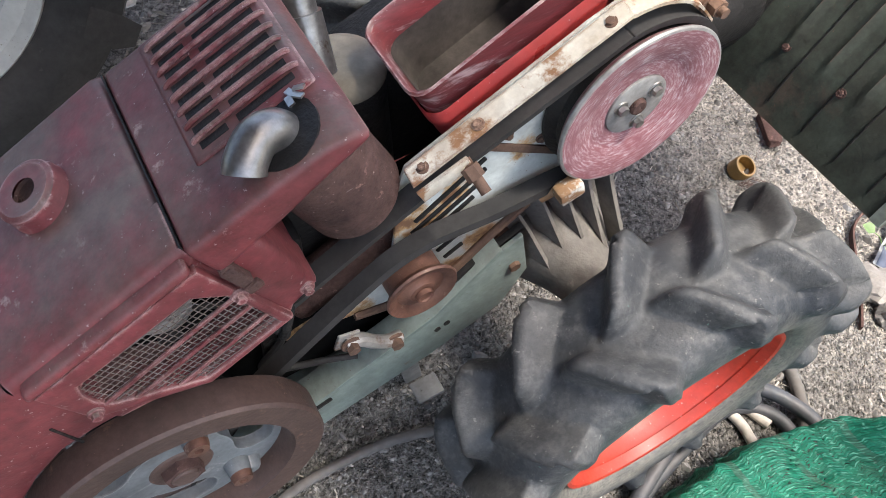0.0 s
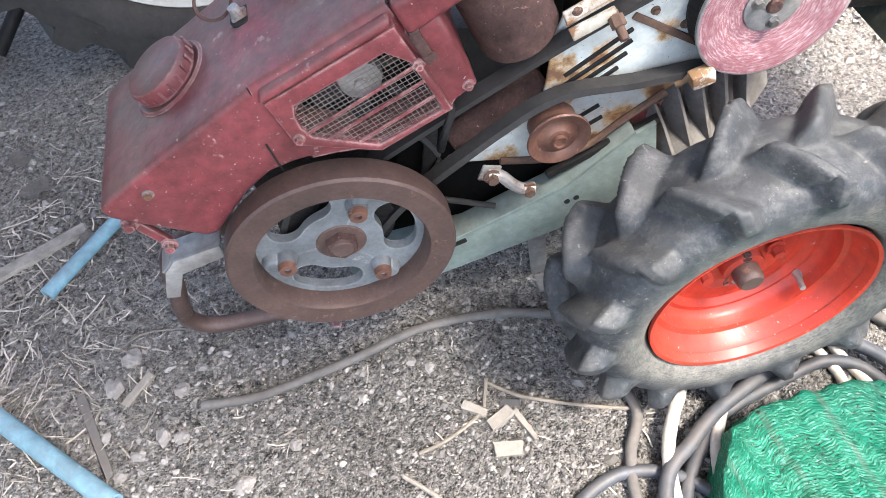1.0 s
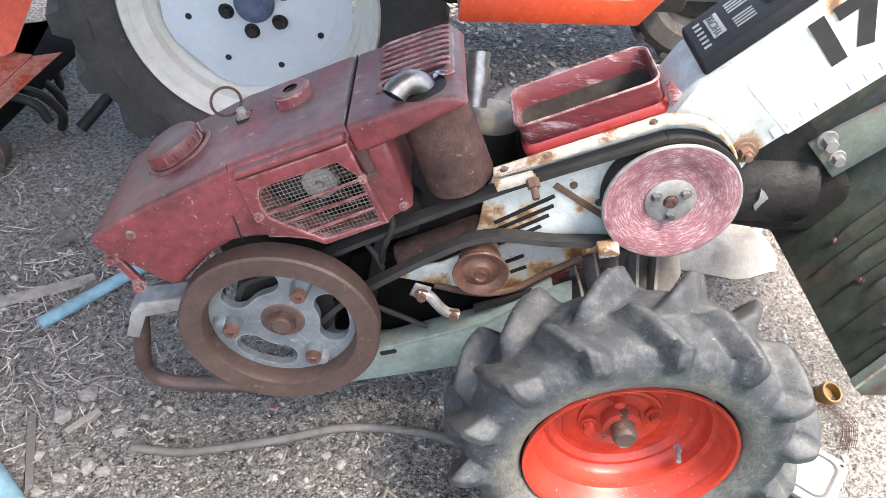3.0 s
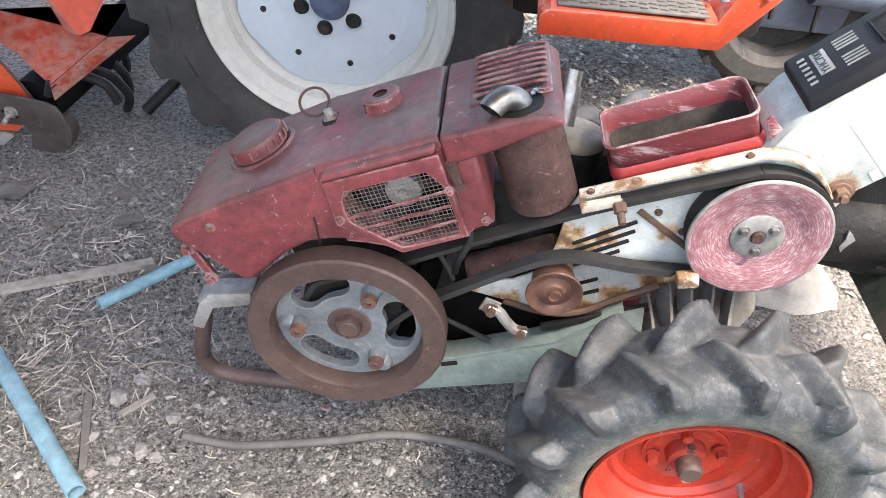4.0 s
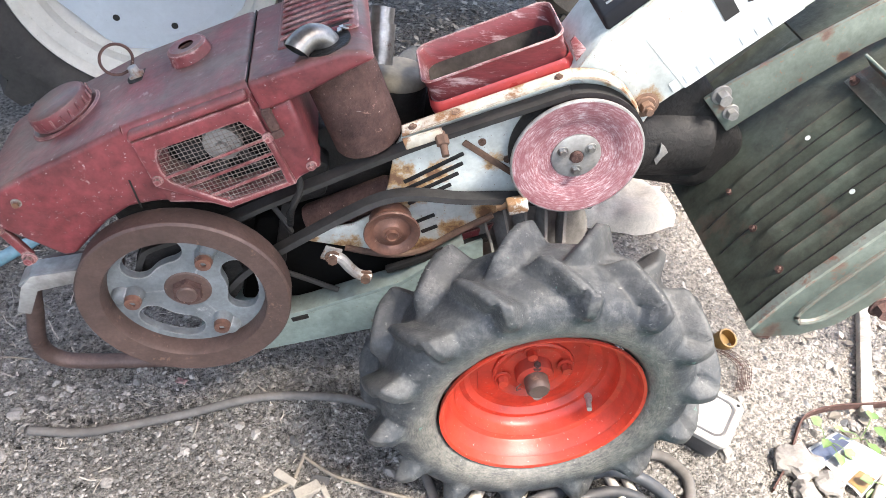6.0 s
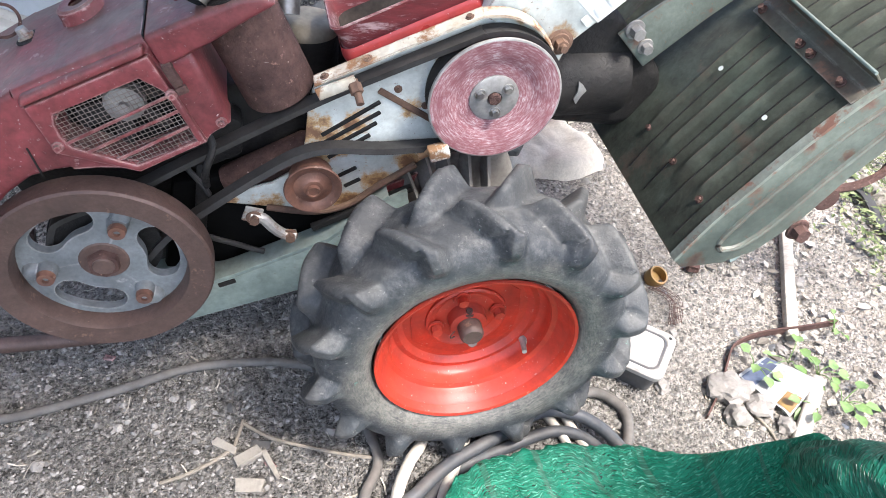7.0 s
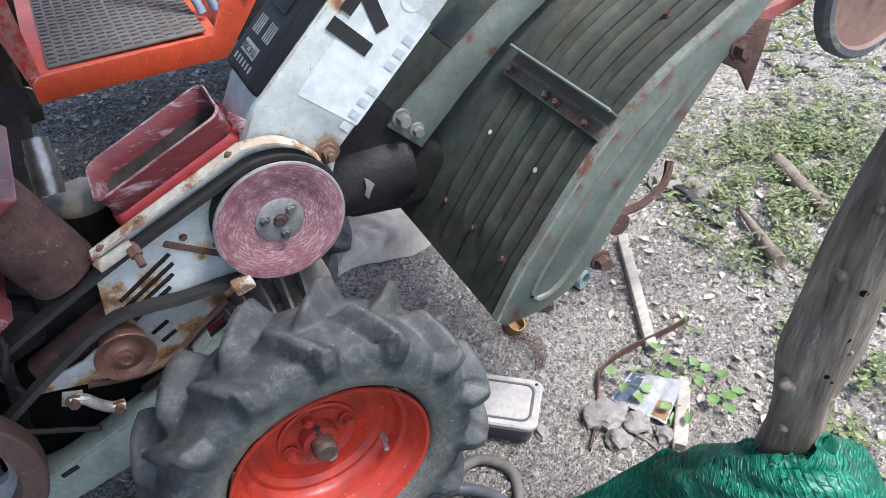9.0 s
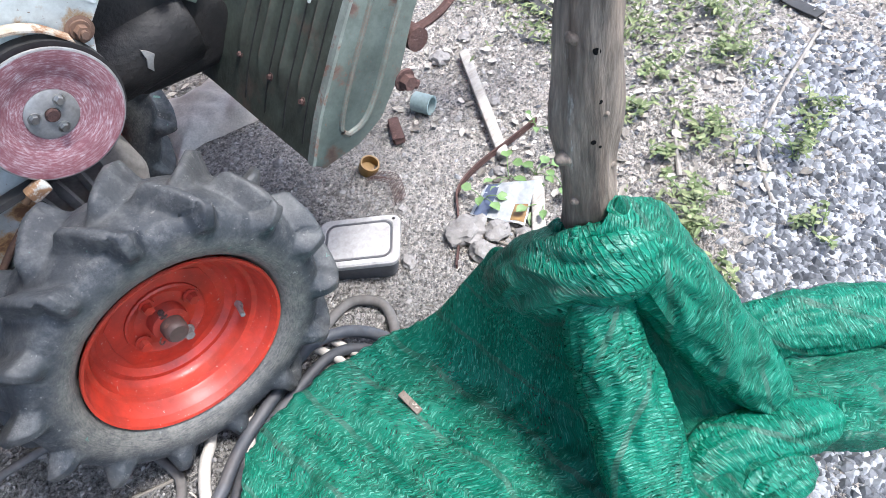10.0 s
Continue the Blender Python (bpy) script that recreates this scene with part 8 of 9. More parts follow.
# ---- the parked farm tractor ----
tractor = thing("farm_tractor", (-0.30, 1.6, 0), "orange farm tractor with white-rimmed wheels parked behind", "tractor")


def big_wheel():
    c = (-0.800, 1.00, 0.47)
    w = part("rear_wheel", lathe([(0.335, -0.005), (0.345, -0.03), (0.37, -0.055), (0.43, -0.07), (0.475, -0.06), (0.49, -0.03), (0.49, 0.25), (0.47, 0.29), (0.37, 0.29), (0.335, 0.25)], c, 80), RUBBER_BROWN, tractor, "large dusty lugged tractor tyre")
    for k in range(18):
        a0 = 2 * math.pi * k / 18 + 0.12
        v, f = [], []
        for t, yy, r in ((0.0, -0.072, 0.43), (0.15, -0.066, 0.515), (0.5, 0.02, 0.525), (1.0, 0.12, 0.525)):
            a = a0 - 0.28 * t
            for da, rr in ((-0.085, min(r - 0.02, 0.475)), (-0.05, r), (0.05, r), (0.085, min(r - 0.02, 0.475))):
                v.append((c[0] + rr * math.cos(a + da), c[1] + yy, c[2] + rr * math.sin(a + da)))
        for i in range(3):
            f += [(4 * i + q, 4 * i + q + 1, 4 * i + 5 + q, 4 * i + 4 + q) for q in range(3)]
        f += [(0, 1, 2, 3), (12, 13, 14, 15)]
        bm = mesh_bm(v, f)
        bmesh.ops.recalc_face_normals(bm, faces=bm.faces)
        part("lug", bm, RUBBER_BROWN, w)
    part("rear_rim", lathe([(0.338, -0.012), (0.345, -0.026), (0.338, -0.034), (0.330, -0.026), (0.322, -0.006), (0.300, 0.006), (0.292, 0.014), (0.288, 0.045), (0.276, 0.055), (0.268, 0.075), (0.262, 0.20), (0.27, 0.25)], c, 80), WHITE_BG, w, "cream white steel rim")
    ang = [22.5 + 45 * k for k in range(8)]
    pts = []
    for a in ang:
        for da in (-14, -7, 0, 7, 14):
            pts.append((c[0] + (0.262 if abs(da) > 8 else 0.270) * math.cos(radians(a + da)), c[2] + (0.262 if abs(da) > 8 else 0.270) * math.sin(radians(a + da))))
    disc = part("wheel_disc", join(prism(pts, 1.058, 1.066, 0.002), lathe([(0.0, 0.040), (0.085, 0.040), (0.10, 0.046), (0.14, 0.052), (0.22, 0.0575), (0.225, 0.062)], c, 64)), WHEEL_WHITE, w, "bluish white wheel disc")
    part("hub_cap", lathe([(0.0, 0.010), (0.030, 0.010), (0.040, 0.014), (0.050, 0.020), (0.054, 0.030), (0.054, 0.045)], c, 40), BLUE_HUB, disc, "dark blue hub cap")
    for k in range(6):
        a = radians(60 * k + 20)
        p = (c[0] + 0.083 * math.cos(a), c[1] + 0.040, c[2] + 0.083 * math.sin(a))
        part("wheel_nut", bolt(p, (0, -1, 0), 0.015, 0.018), DARK_METAL, disc)
    for k in range(8):
        a = radians(45 * k + 16)
        p = (c[0] + 0.195 * math.cos(a), c[1] + 0.0545, c[2] + 0.195 * math.sin(a))
        # dark disc painted as the shade behind the wheel disc
        part("disc_hole", lathe([(0.0, 0.0), (0.009, 0.0), (0.009, 0.003)], p, 16), DARK_METAL, disc)


big_wheel()


def tractor_body():
    # step plate with its folded front, slanted end and ribbed mat
    st = part("step_plate", join(prism([(-0.262, 0.553), (0.165, 0.560), (0.290, 0.722), (0.212, 0.778), (0.142, 0.622), (-0.240, 0.615), (-0.262, 0.60)], 0.776, 0.784, 0.002), box((-0.05, 1.08, 0.608), (0.42, 0.60, 0.010), bev=0.002)), ORANGE_BG, tractor, "orange step plate with a folded front edge")
    part("step_end", mesh_box([(0.165, 0.78, 0.562), (0.290, 0.78, 0.724), (0.290, 1.15, 0.80), (0.165, 1.30, 0.62)], 0.006), ORANGE_BG, st)
    part("step_post", mesh_box([(-0.262, 0.776, 0.553), (-0.238, 0.776, 0.60), (-0.262, 0.90, 0.95), (-0.300, 0.90, 0.95)], 0.012), ORANGE_BG, st)
    part("fender_edge", mesh_box([(-0.262, 0.776, 0.58), (-0.262, 1.10, 0.58), (-0.36, 1.10, 1.0), (-0.36, 0.86, 1.0)], 0.006), ORANGE_BG, st)
    mat_ob = part("foot_mat", prism([(-0.222, 0.614), (0.132, 0.621), (0.132, 0.627), (-0.222, 0.620)], 0.805, 1.36, 0.002), MAT_GREY, st, "grey ribbed rubber foot mat")
    cleat = box((0, 0, 0), (0.018, 0.0055, 0.004), bev=0.001)
    me = to_mesh("mat_cleat", cleat, MAT_GREY)
    for i in range(15):
        for j in range(20):
            x, y = -0.208 + 0.0236 * i, 0.822 + 0.026 * j + (0.006 if i % 2 else 0)
            ob = new("mat_cleat", me)
            ob.parent = mat_ob
            ob.location = Vector((x, y, 0.6225 + 0.0158 * (x + 0.222))) - HOME[mat_ob]
    part("step_bolt", bolt((0.235, 0.774, 0.70), (0, -1, 0), 0.008, 0.004), ORANGE_BG, st)
    # console, pedals, hood and engine behind
    part("console", join(box((0.22, 1.42, 0.72), (0.40, 0.34, 0.24), bev=0.02), box((0.06, 1.30, 0.70), (0.06, 0.14, 0.18), bev=0.015)), ORANGE_BG, tractor, "orange footwell console")
    for dx in (0.0, 0.035):
        part("pedal_rod", rod((0.150 + dx, 0.90, 0.63), (0.070 + dx, 1.05, 0.93), 0.011, None, 14), GALV_BLUE, tractor, "grey-blue pedal rod")
    part("engine_hood", join(box((1.15, 1.95, 0.80), (1.5, 0.5, 0.50), bev=0.03), box((1.15, 1.695, 0.545), (1.5, 0.012, 0.05), bev=0.003)), ORANGE_BG, tractor, "orange engine hood with a black stripe")
    part("hood_stripe", box((1.15, 1.697, 0.66), (1.46, 0.006, 0.11), bev=0.001), DECAL_BLACK, tractor)
    for k in range(4):
        part("print_bar", box((0.60 + 0.05 * k, 1.692, 0.655), (0.03, 0.003, 0.05), bev=0), DECAL_WHITE, tractor)
    part("side_panel", box((1.35, 1.692, 0.735), (0.7, 0.004, 0.05), bev=0.001), HOSE_CREAM, tractor)
    part("engine", join(box((1.05, 1.93, 0.36), (1.0, 0.34, 0.26), bev=0.03), rod((0.75, 1.74, 0.40), (1.35, 1.74, 0.38), 0.05, None, 20)), BLUE_BG, tractor, "dusty blue engine block")
    for k in range(5):
        part("engine_rod", rod((0.45 + 0.16 * k, 1.73, 0.50), (0.47 + 0.16 * k, 1.72, 0.26 + 0.03 * (k % 2)), 0.008, None, 8), DARK_METAL, tractor)
    part("gearbox", box((0.1, 1.75, 0.42), (0.9, 0.4, 0.30), bev=0.03), DARK_METAL, tractor)
    c = (0.70, 1.82, 0.33)
    fw = part("front_wheel", lathe([(0.20, -0.05), (0.23, -0.08), (0.29, -0.085), (0.325, -0.05), (0.33, 0.0), (0.325, 0.06), (0.29, 0.10), (0.20, 0.08)], c, 56), RUBBER_BROWN, tractor, "dusty front tractor tyre")
    # rim kept near-black for the shade beneath the tractor
    part("front_rim", lathe([(0.205, -0.05), (0.19, -0.04), (0.17, -0.01), (0.08, 0.0), (0.0, 0.0)], c, 48), DARK_METAL, fw)
    for k in range(16):
        a = 2 * math.pi * k / 16
        part("lug", moved(box((0.325, 0, 0), (0.03, 0.15, 0.035), bev=0.006), Matrix.Translation(c) @ pose(0, 0, 0, 0, math.degrees(a), 0)), RUBBER_BROWN, fw)


def mesh_box(quad, thick):
    """A flat quad given thickness."""
    bm = mesh_bm(quad, [tuple(range(len(quad)))])
    bmesh.ops.solidify(bm, geom=bm.faces[:], thickness=thick)
    bmesh.ops.recalc_face_normals(bm, faces=bm.faces)
    return bm


tractor_body()


def rear_implement():
    imp = thing("rotary_implement", (-1.6, 0.95, 0), "orange sheet-metal tractor implement with a rusty steel skid", "implement")
    cs = part("cover_sheet", mesh_box([(-1.533, 0.86, 0.221), (-1.444, 1.05, 0.285), (-1.361, 1.05, 0.391), (-1.754, 1.05, 0.330), (-1.732, 0.98, 0.271), (-1.659, 0.95, 0.256), (-1.604, 0.92, 0.222)], 0.006), ORANGE_BG, imp, "faded dusty orange cover sheet")
    part("cover_fold", mesh_box([(-1.533, 0.858, 0.219), (-1.444, 1.048, 0.283), (-1.358, 1.05, 0.298), (-1.532, 0.858, 0.173)], 0.005), ORANGE_BG, cs)
    part("fold_groove", tube([(-1.531, 0.856, 0.212), (-1.441, 1.044, 0.280)], 0.003, 4, 6), RUST, cs)
    part("hinge_tube", rod((-1.556, 0.872, 0.180), (-1.538, 0.870, 0.222), 0.011, None, 14), DARK_METAL, cs)
    part("upper_sheet", mesh_box([(-1.535, 1.00, 0.318), (-1.500, 1.00, 0.302), (-1.462, 1.00, 0.322), (-1.40, 1.10, 0.46), (-1.66, 1.10, 0.44)], 0.005), ORANGE_BG, imp, "faded orange upper sheet")
    guard = [(-1.728, 0.359), (-1.698, 0.306), (-1.654, 0.252), (-1.605, 0.161), (-1.634, 0.135), (-1.95, 0.120), (-1.95, 0.40)]
    g = part("side_guard", prism(guard, 0.876, 0.882, 0.001), ORANGE_BG, imp, "scratched orange side guard")
    part("guard_rim", sweep(spline([(x, 0.874, z) for x, z in guard[:4]], 4), ring_section(0.004, 8)), RUST, g)
    for dx in (0.0, 0.045):
        part("guard_rib", box((-1.735 - dx, 0.872, 0.235), (0.012, 0.006, 0.16), pose(0, 0, 0, 0, -8, 0), 0.002), ORANGE_BG if dx else RUST, g)
    skid = [(-2.05, 0.165), (-1.909, 0.174), (-1.727, 0.186), (-1.638, 0.184), (-1.552, 0.171), (-1.527, 0.159), (-1.513, 0.135), (-1.510, 0.096), (-1.555, 0.080), (-1.612, 0.072), (-1.631, 0.089), (-1.754, 0.088), (-2.05, 0.070)]
    sk = part("skid", prism(skid, 0.842, 0.852, 0.003), SKID, imp, "dark rusty steel skid bar with bolt holes")
    toe = [(-1.519, 0.120), (-1.508, 0.097), (-1.505, 0.063), (-1.522, 0.022), (-1.570, -0.004), (-1.640, 0.004), (-1.625, 0.075)]
    part("skid_toe", prism(toe, 0.852, 0.905, 0.008), SKID, sk)
    part("sole_strip", prism([(-1.767, 0.086), (-1.649, 0.083), (-1.645, 0.074), (-1.675, 0.053), (-1.95, 0.040), (-1.95, 0.075)], 0.866, 0.872, 0.001), ORANGE_BG, sk)
    part("sole", prism([(-1.95, 0.045), (-1.77, 0.053), (-1.688, 0.056), (-1.671, 0.049), (-1.718, 0.008), (-1.95, -0.010)], 0.850, 0.862, 0.002), GALV_RUST, sk)
    # flat black discs coloured as the shade in the bolt holes
    for x, z in ((-1.696, 0.146), (-1.679, 0.131), (-1.645, 0.117)):
        part("skid_hole", lathe([(0.0, 0.0), (0.005, 0.0), (0.005, 0.002)], (x, 0.8405, z), 12), VOID, sk)
    part("skid_bolt", join(rod((-1.657, 0.845, 0.131), (-1.660, 0.80, 0.118), 0.007, None, 12), bolt((-1.657, 0.842, 0.131), (0, -1, 0), 0.013, 0.012)), GALV_RUST, sk)
    # black roller that stands for the shade beneath the cover sheet
    part("shade_core", rod((-1.62, 0.90, 0.13), (-1.56, 1.60, 0.13), 0.07, None, 20), VOID, imp)
    for k in range(5):
        part("tine", moved(tube([(0, 0, 0.05), (0.05, 0, 0.10), (0.13, 0.01, 0.10), (0.17, 0.02, 0.05)], 0.014, 5, 8), Matrix.Translation((-1.60, 0.97 + 0.13 * k, 0.12)) @ pose(0, 0, 0, 0, 20 + 37 * k, 0)), DARK_METAL, imp)
    part("support_bar", rod((-1.398, 1.105, 0.016), (-1.31, 1.173, 0.10), 0.018, None, 14), DARK_METAL, imp, "round steel support bar")


SKID = surf("dark_rusty_skid_steel", (0.075, 0.058, 0.052), (0.045, 0.037, 0.034), rough=0.6, metal=0.2, scale=12, fine=120, bump=0.25, wear=(0.13, 0.09, 0.07), wear_amt=0.3, chip=(0.16, 0.13, 0.11))
rear_implement()


# ---- ground cover ----
def scatter(name, count, area, size, material, label, category, seed, kind_, dens=None, flat=(0.5, 0.9)):
    """Many small pieces joined in one mesh: kind_ 'pebble', 'straw', 'leaf' or 'chip'."""
    rng = np.random.default_rng(seed)
    xy = []
    tries = 0
    while len(xy) < count and tries < 12:
        tries += 1
        for x, y, q in zip(rng.uniform(area[0], area[1], count).tolist(), rng.uniform(area[2], area[3], count).tolist(), rng.random(count).tolist()):
            if dens is None or q <= dens(x, y):
                xy.append((x, y, ground_z(x, y)))
                if len(xy) == count:
                    break
    at = np.array(xy)
    n = len(at)
    s = (size[0] + (size[1] - size[0]) * rng.random(n) ** 2.2)[:, None]
    a = rng.uniform(0, 6.283, n)[:, None]
    ca, sa = np.cos(a), np.sin(a)
    x, y, z = at[:, :1], at[:, 1:2], at[:, 2:]

    def spread(lo, hi, k=1):
        return rng.uniform(lo, hi, (n, k))
    if kind_ == "pebble":
        loc = np.array([(1, 0, 0.1), (0.45, 0.8, -0.1), (-0.5, 0.75, 0.15), (-1, 0.05, -0.1), (-0.45, -0.8, 0.1), (0.5, -0.75, 0.0), (0.25, 0.2, 1), (-0.3, -0.15, 0.9)])
        tri = [(0, 1, 6), (1, 2, 6), (2, 7, 6), (2, 3, 7), (3, 4, 7), (4, 5, 7), (5, 6, 7), (5, 0, 6)]
        sz = s * spread(*flat)
        px, py = loc[:, 0] * s * spread(0.7, 1.2) * spread(0.75, 1.2, 8), loc[:, 1] * s * spread(0.6, 1.0) * spread(0.75, 1.2, 8)
        pz = loc[:, 2] * sz * spread(0.8, 1.1, 8) - 0.1 * sz + px * spread(-0.25, 0.25)
    elif kind_ == "straw":
        loc = np.array([(t, q) for t in (-0.5, 0.0, 0.5) for q in (-1, 1)])
        tri = [(0, 2, 3), (0, 3, 1), (2, 4, 5), (2, 5, 3)]
        w = 0.0006 + 0.0011 * rng.random((n, 1)) ** 2
        px = loc[:, 0] * s
        py = loc[:, 1] * w + np.array([0, 0, 1, 1, 0, 0]) * spread(-0.08, 0.08) * s
        pz = 0.002 + np.abs(px * spread(-0.12, 0.12)) + 0.003 * rng.random((n, 1)) + loc[:, 1] * 0.0004
    else:
        wd = 0.55 if kind_ == "leaf" else 1.0
        loc = np.array([(-0.5, 0, 0), (-0.15, 0.30 * wd, 0.06), (0.2, 0.26 * wd, 0.05), (0.55, 0, -0.05), (0.2, -0.26 * wd, 0.05), (-0.15, -0.30 * wd, 0.06), (0.05, 0, -0.03)])
        tri = [(i, (i + 1) % 6, 6) for i in range(6)]
        px, py = loc[:, 0] * s, loc[:, 1] * s
        pz = (spread(0.004, 0.05) if kind_ == "leaf" else spread(0.002, 0.012)) + s * (loc[:, 2] + spread(-0.36, 0.36) * loc[:, 0] + spread(-0.36, 0.36) * loc[:, 1])
    m = len(loc)
    co = np.stack([x + px * ca - py * sa, y + px * sa + py * ca, z + pz], -1).reshape(-1, 3)
    faces = (np.arange(n)[:, None, None] * m + np.array(tri)[None]).reshape(-1, 3)
    me = bpy.data.meshes.new(name)
    me.vertices.add(len(co))
    me.vertices.foreach_set("co", co.astype(np.float32).ravel())
    me.loops.add(faces.size)
    me.loops.foreach_set("vertex_index", faces.astype(np.int32).ravel())
    me.polygons.add(len(faces))
    me.polygons.foreach_set("loop_start", np.arange(0, faces.size, 3, dtype=np.int32))
    me.polygons.foreach_set("use_smooth", [False] * len(faces))
    me.update(calc_edges=True)
    me.materials.append(material)
    return tagged(new(name, me), label, category, kind="stuff")


def blob(x, y, cx, cy, rx, ry):
    return math.exp(-(((x - cx) / rx) ** 2 + ((y - cy) / ry) ** 2))


def gravel_mask(x, y):
    edge = 0.10 * noise.noise((x * 3, y * 3, 4))
    return min(1.0, max(0.0, (-0.70 + 0.56 * (x - 0.777) - y + edge) / 0.10)) * min(1.0, max(0.12, (1.75 - x + 2 * edge) / 0.25)) + 0.004


def weeds_mask(x, y):
    strip = math.exp(-((y + 0.62 - 0.56 * (x - 0.777)) / 0.10) ** 2) * (0.8 < x < 1.8)
    return min(1.0, 0.9 * blob(x, y, 1.85, 0.42, 0.40, 0.25) + 0.45 * blob(x, y, 1.45, 0.10, 0.2, 0.2) + 0.55 * strip + 0.35 * blob(x, y, 2.9, 1.6, 0.9, 0.6)) * (noise.noise((x * 7, y * 7, 1)) > 0.02)


def crumb_mask(x, y):
    return (0.30 + 0.70 * (noise.noise((x * 4, y * 4, 0)) * 0.5 + 0.5)) * (0.55 if x < -0.9 and y > 0.35 else 1.0)


scatter("pebbles", 90000, (-1.7, 1.3, -0.6, 0.95), (0.0012, 0.0046), STONE, "fine grey crumbs and pebbles scattered over the soil", "pebbles", 1, "pebble", crumb_mask)
scatter("small_stones", 9000, (-1.8, 1.5, -0.62, 1.0), (0.0036, 0.0095), STONE, "small grey stones scattered over the soil", "pebbles", 12, "pebble", crumb_mask)
scatter("coarse_pebbles", 1000, (-1.9, 1.6, -0.6, 0.9), (0.006, 0.015), STONE, "larger grey pebbles scattered over the soil", "pebbles", 2, "pebble", crumb_mask)
scatter("pebbles_beyond", 5000, (-0.6, 3.2, 0.3, 2.6), (0.004, 0.016), STONE, "grey pebbles on the far ground", "pebbles", 3, "pebble")
scatter("pale_pebbles", 10000, (0.7, 3.0, -0.7, 1.6), (0.003, 0.011), PALE_STONE, "pale stones on the open ground", "pebbles", 31, "pebble", lambda x, y: min(1.0, max(0.0, (x - 0.75) / 0.5)))
scatter("crushed_stone", 19000, (0.55, 2.4, -1.7, 0.25), (0.007, 0.020), CRUSHED, "bluish grey crushed stone gravel", "gravel", 4, "pebble", gravel_mask, (0.35, 0.8))
scatter("straw", 2900, (-2.2, -0.85, -0.5, 1.0), (0.015, 0.085), LITTER, "dry straw strewn over the soil", "straw", 5, "straw", lambda x, y: min(1, 0.04 + blob(x, y, -1.25, 0.12, 0.22, 0.20) + 0.6 * blob(x, y, -1.5, 0.45, 0.4, 0.3)))
scatter("dry_bits", 1500, (-1.1, 1.4, -0.6, 0.7), (0.006, 0.040), LITTER, "small dry twigs and fibres on the soil", "plant litter", 6, "straw")
scatter("chips", 7500, (-0.6, 1.6, 0.60, 2.4), (0.008, 0.036), LITTER, "dry leaf and wood chip litter", "plant litter", 7, "chip")
scatter("chip_sticks", 2600, (-0.6, 1.6, 0.62, 2.4), (0.02, 0.12), LITTER, "dry sticks among wood chips", "plant litter", 8, "straw")
scatter("weeds", 9000, (0.8, 3.6, -0.8, 2.2), (0.010, 0.030), LEAF, "low green weeds growing in patches", "weeds", 9, "leaf", weeds_mask)
scatter("weed_patch", 4200, (1.2, 2.4, -0.2, 0.8), (0.012, 0.034), LEAF, "dense low green weeds beside the bare path", "weeds", 21, "leaf", lambda x, y: (blob(x, y, 1.72, 0.33, 0.34, 0.26) + 0.5 * blob(x, y, 1.45, 0.10, 0.22, 0.18)) * (noise.noise((x * 9, y * 9, 4)) > -0.15))
scatter("dead_leaves", 1500, (0.75, 2.2, -0.65, 0.8), (0.010, 0.035), LITTER, "pale dry leaves among the weeds", "plant litter", 10, "chip", lambda x, y: 0.25 + 0.75 * math.exp(-((y + 0.50 - 0.56 * (x - 0.777)) / 0.16) ** 2))
scatter("far_grass", 5000, (1.8, 7.0, 0.4, 5.0), (0.03, 0.08), LEAF, "sparse grass on the far ground", "grass", 11, "leaf", lambda x, y: 0.5 * (noise.noise((x * 1.5, y * 1.5, 9)) > 0.05) + 0.03)


def seedling(x, y, seed, count=7, s=0.04):
    rng = random.Random(seed)
    ob = thing("seedling", g3(x, y), "small green broad-leaved seedling on the soil", "plant", "seedlings")
    for k in range(count):
        a = rng.uniform(0, 6.28)
        r = rng.uniform(0.2, 1.0) * s
        h = rng.uniform(0.01, 0.035)
        p = Vector(g3(x, y)) + Vector((r * math.cos(a), r * math.sin(a), h))
        d, q = Vector((math.cos(a), math.sin(a), rng.uniform(-0.3, 0.3))), Vector((-math.sin(a), math.cos(a), rng.uniform(-0.3, 0.3)))
        ln, w = s * rng.uniform(0.5, 0.85), s * rng.uniform(0.2, 0.34)
        pts = [p, p + d * ln * 0.3 + q * w + Vector((0, 0, 0.003)), p + d * ln * 0.7 + q * w * 0.8 + Vector((0, 0, 0.003)), p + d * ln - Vector((0, 0, 0.004)), p + d * ln * 0.7 - q * w * 0.8 + Vector((0, 0, 0.003)), p + d * ln * 0.3 - q * w + Vector((0, 0, 0.003)), p + d * ln * 0.5 - Vector((0, 0, 0.002))]
        bm = mesh_bm(pts, [(0, 1, 6), (1, 2, 6), (2, 3, 6), (3, 4, 6), (4, 5, 6), (5, 0, 6)])
        part("leaf", bm, LEAF_FRESH, ob, smooth=60)
        part("stem", tube([g3(x, y), Vector(g3(x, y)).lerp(p, 0.5) + Vector((0, 0, 0.008)), p], 0.0012, 3, 5), LEAF_FRESH, ob)


LEAF_FRESH = surf("fresh_leaf", (0.17, 0.27, 0.085), (0.11, 0.19, 0.06), rough=0.5, scale=40, bump=0.05)
for k, (x, y, c, s_) in enumerate(((0.71, -0.135, 4, 0.045), (0.80, -0.13, 4, 0.05), (0.85, -0.17, 5, 0.045), (0.86, -0.25, 6, 0.05), (0.965, -0.06, 4, 0.03), (0.79, -0.255, 4, 0.045))):
    seedling(x, y, k, c, s_)


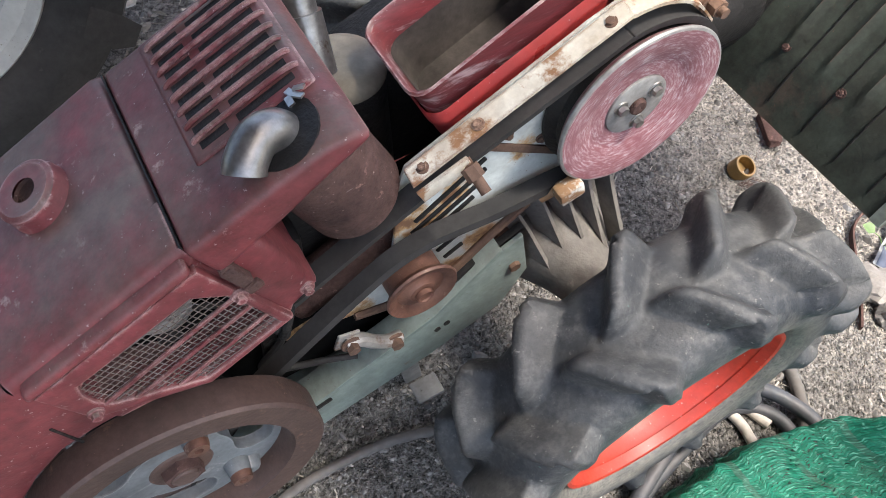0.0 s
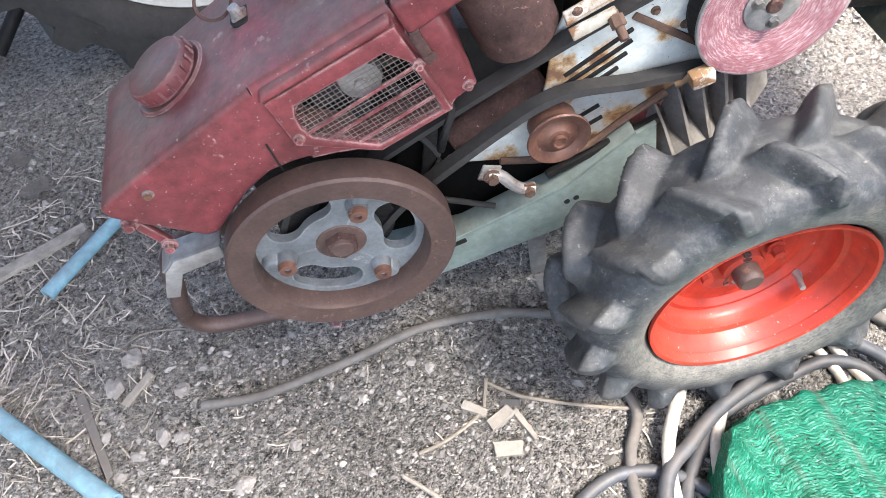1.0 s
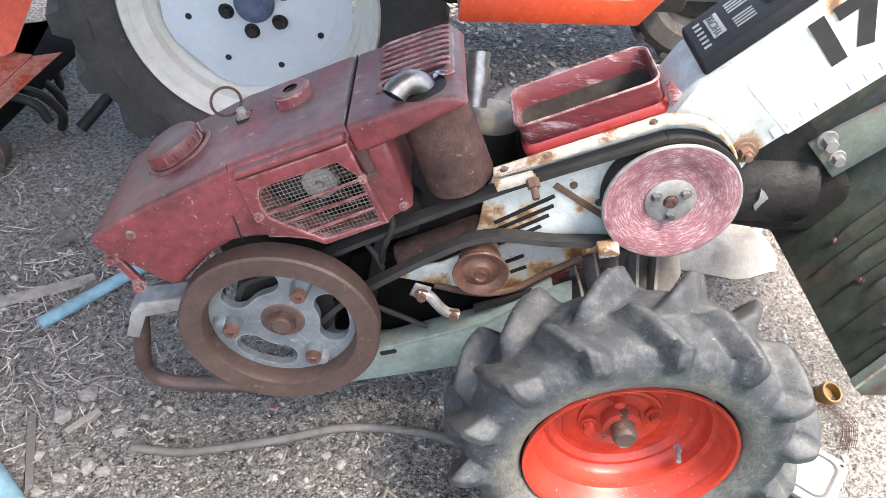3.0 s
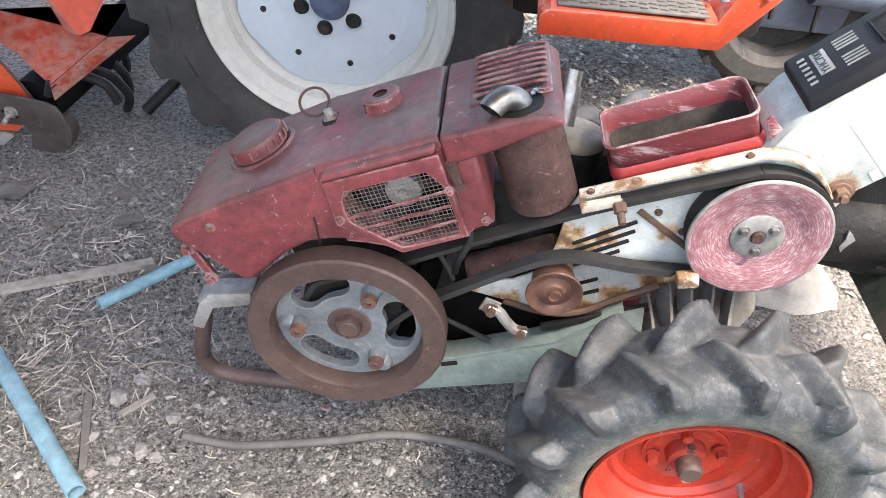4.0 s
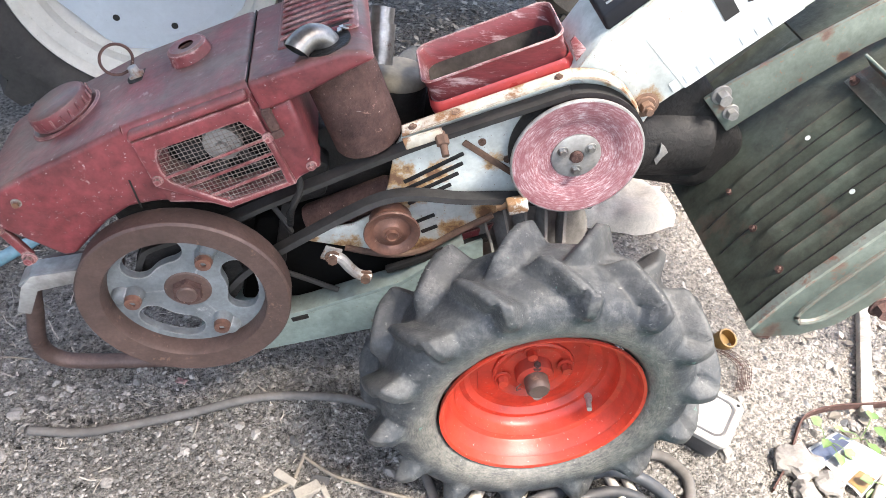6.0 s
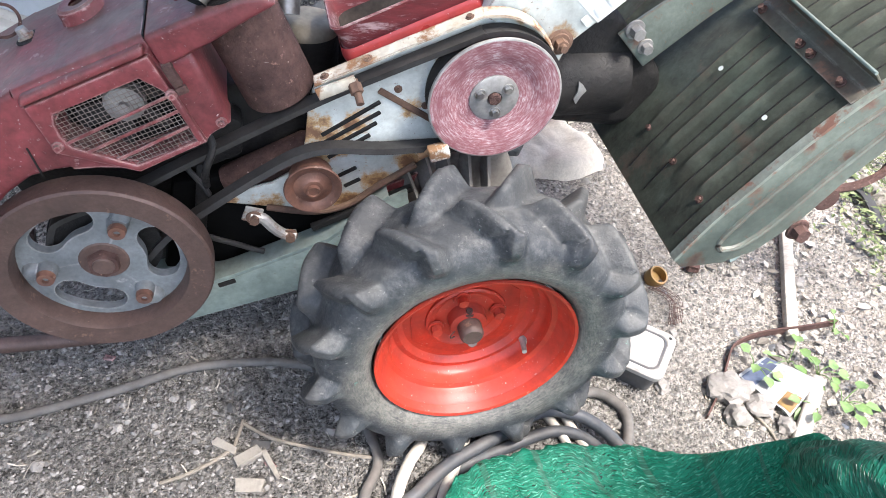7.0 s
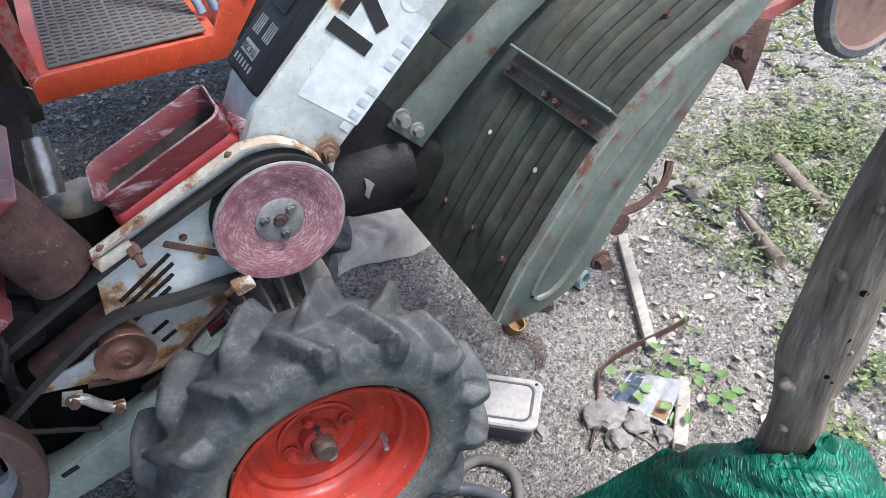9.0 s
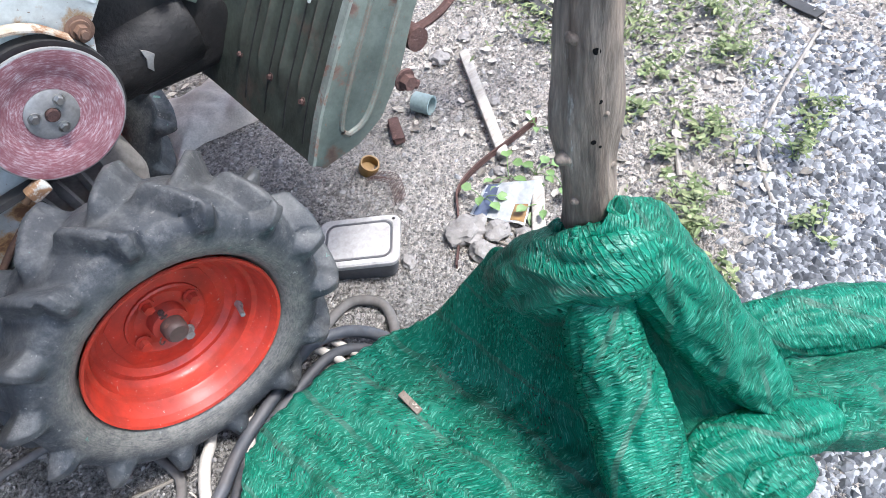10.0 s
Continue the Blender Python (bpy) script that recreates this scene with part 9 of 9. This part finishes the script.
def weed(x, y, seed, stems, height):
    """A loose upright weed: bent stems with small narrow leaves up their length."""
    rng = random.Random(seed)
    ob = thing("weed", g3(x, y), "thin green weed with small leaves on open ground", "plant", "upright weeds")
    leaves = []
    for k in range(stems):
        a = rng.uniform(0, 6.28)
        o = Vector(g3(x + rng.uniform(-0.03, 0.03), y + rng.uniform(-0.03, 0.03)))
        lean = Vector((math.cos(a), math.sin(a), 0)) * height * rng.uniform(0.3, 1.1)
        h = height * rng.uniform(0.5, 1.0)
        path = spline([o, o + lean * 0.35 + Vector((0, 0, h * 0.6)), o + lean + Vector((0, 0, h))], 5)
        part("stem", sweep(path, ring_section(0.0011, 5)), LEAF_FRESH, ob)
        for p in path[2:]:
            for q in range(rng.choice((1, 2, 2))):
                b = rng.uniform(0, 6.28)
                d, sd = Vector((math.cos(b), math.sin(b), rng.uniform(-0.2, 0.5))), Vector((-math.sin(b), math.cos(b), rng.uniform(-0.3, 0.3)))
                ln, w = rng.uniform(0.010, 0.024), rng.uniform(0.003, 0.006)
                leaves.append(mesh_bm([p, p + d * ln * 0.45 + sd * w, p + d * ln, p + d * ln * 0.45 - sd * w], [(0, 1, 2), (0, 2, 3)]))
    part("leaves", join(*leaves), LEAF, ob, smooth=60)


for k, (x, y, c, h) in enumerate(((0.942, -0.524, 9, 0.075), (0.880, -0.565, 8, 0.065), (1.206, -0.391, 8, 0.06), (1.284, -0.557, 9, 0.085), (1.146, -0.227, 7, 0.05), (1.485, -0.251, 8, 0.06), (1.321, -0.153, 7, 0.05), (0.843, -0.665, 8, 0.055), (1.03, -0.49, 7, 0.06), (1.42, -0.52, 7, 0.08), (1.08, -0.36, 6, 0.05), (1.62, -0.12, 8, 0.07), (1.12, -0.72, 5, 0.05), (1.70, 0.42, 9, 0.07), (1.80, 0.25, 9, 0.07), (1.66, 0.28, 8, 0.06), (1.88, 0.38, 8, 0.06), (1.74, 0.12, 7, 0.06), (1.95, 0.18, 7, 0.06))):
    weed(x, y, 50 + k, c, h)
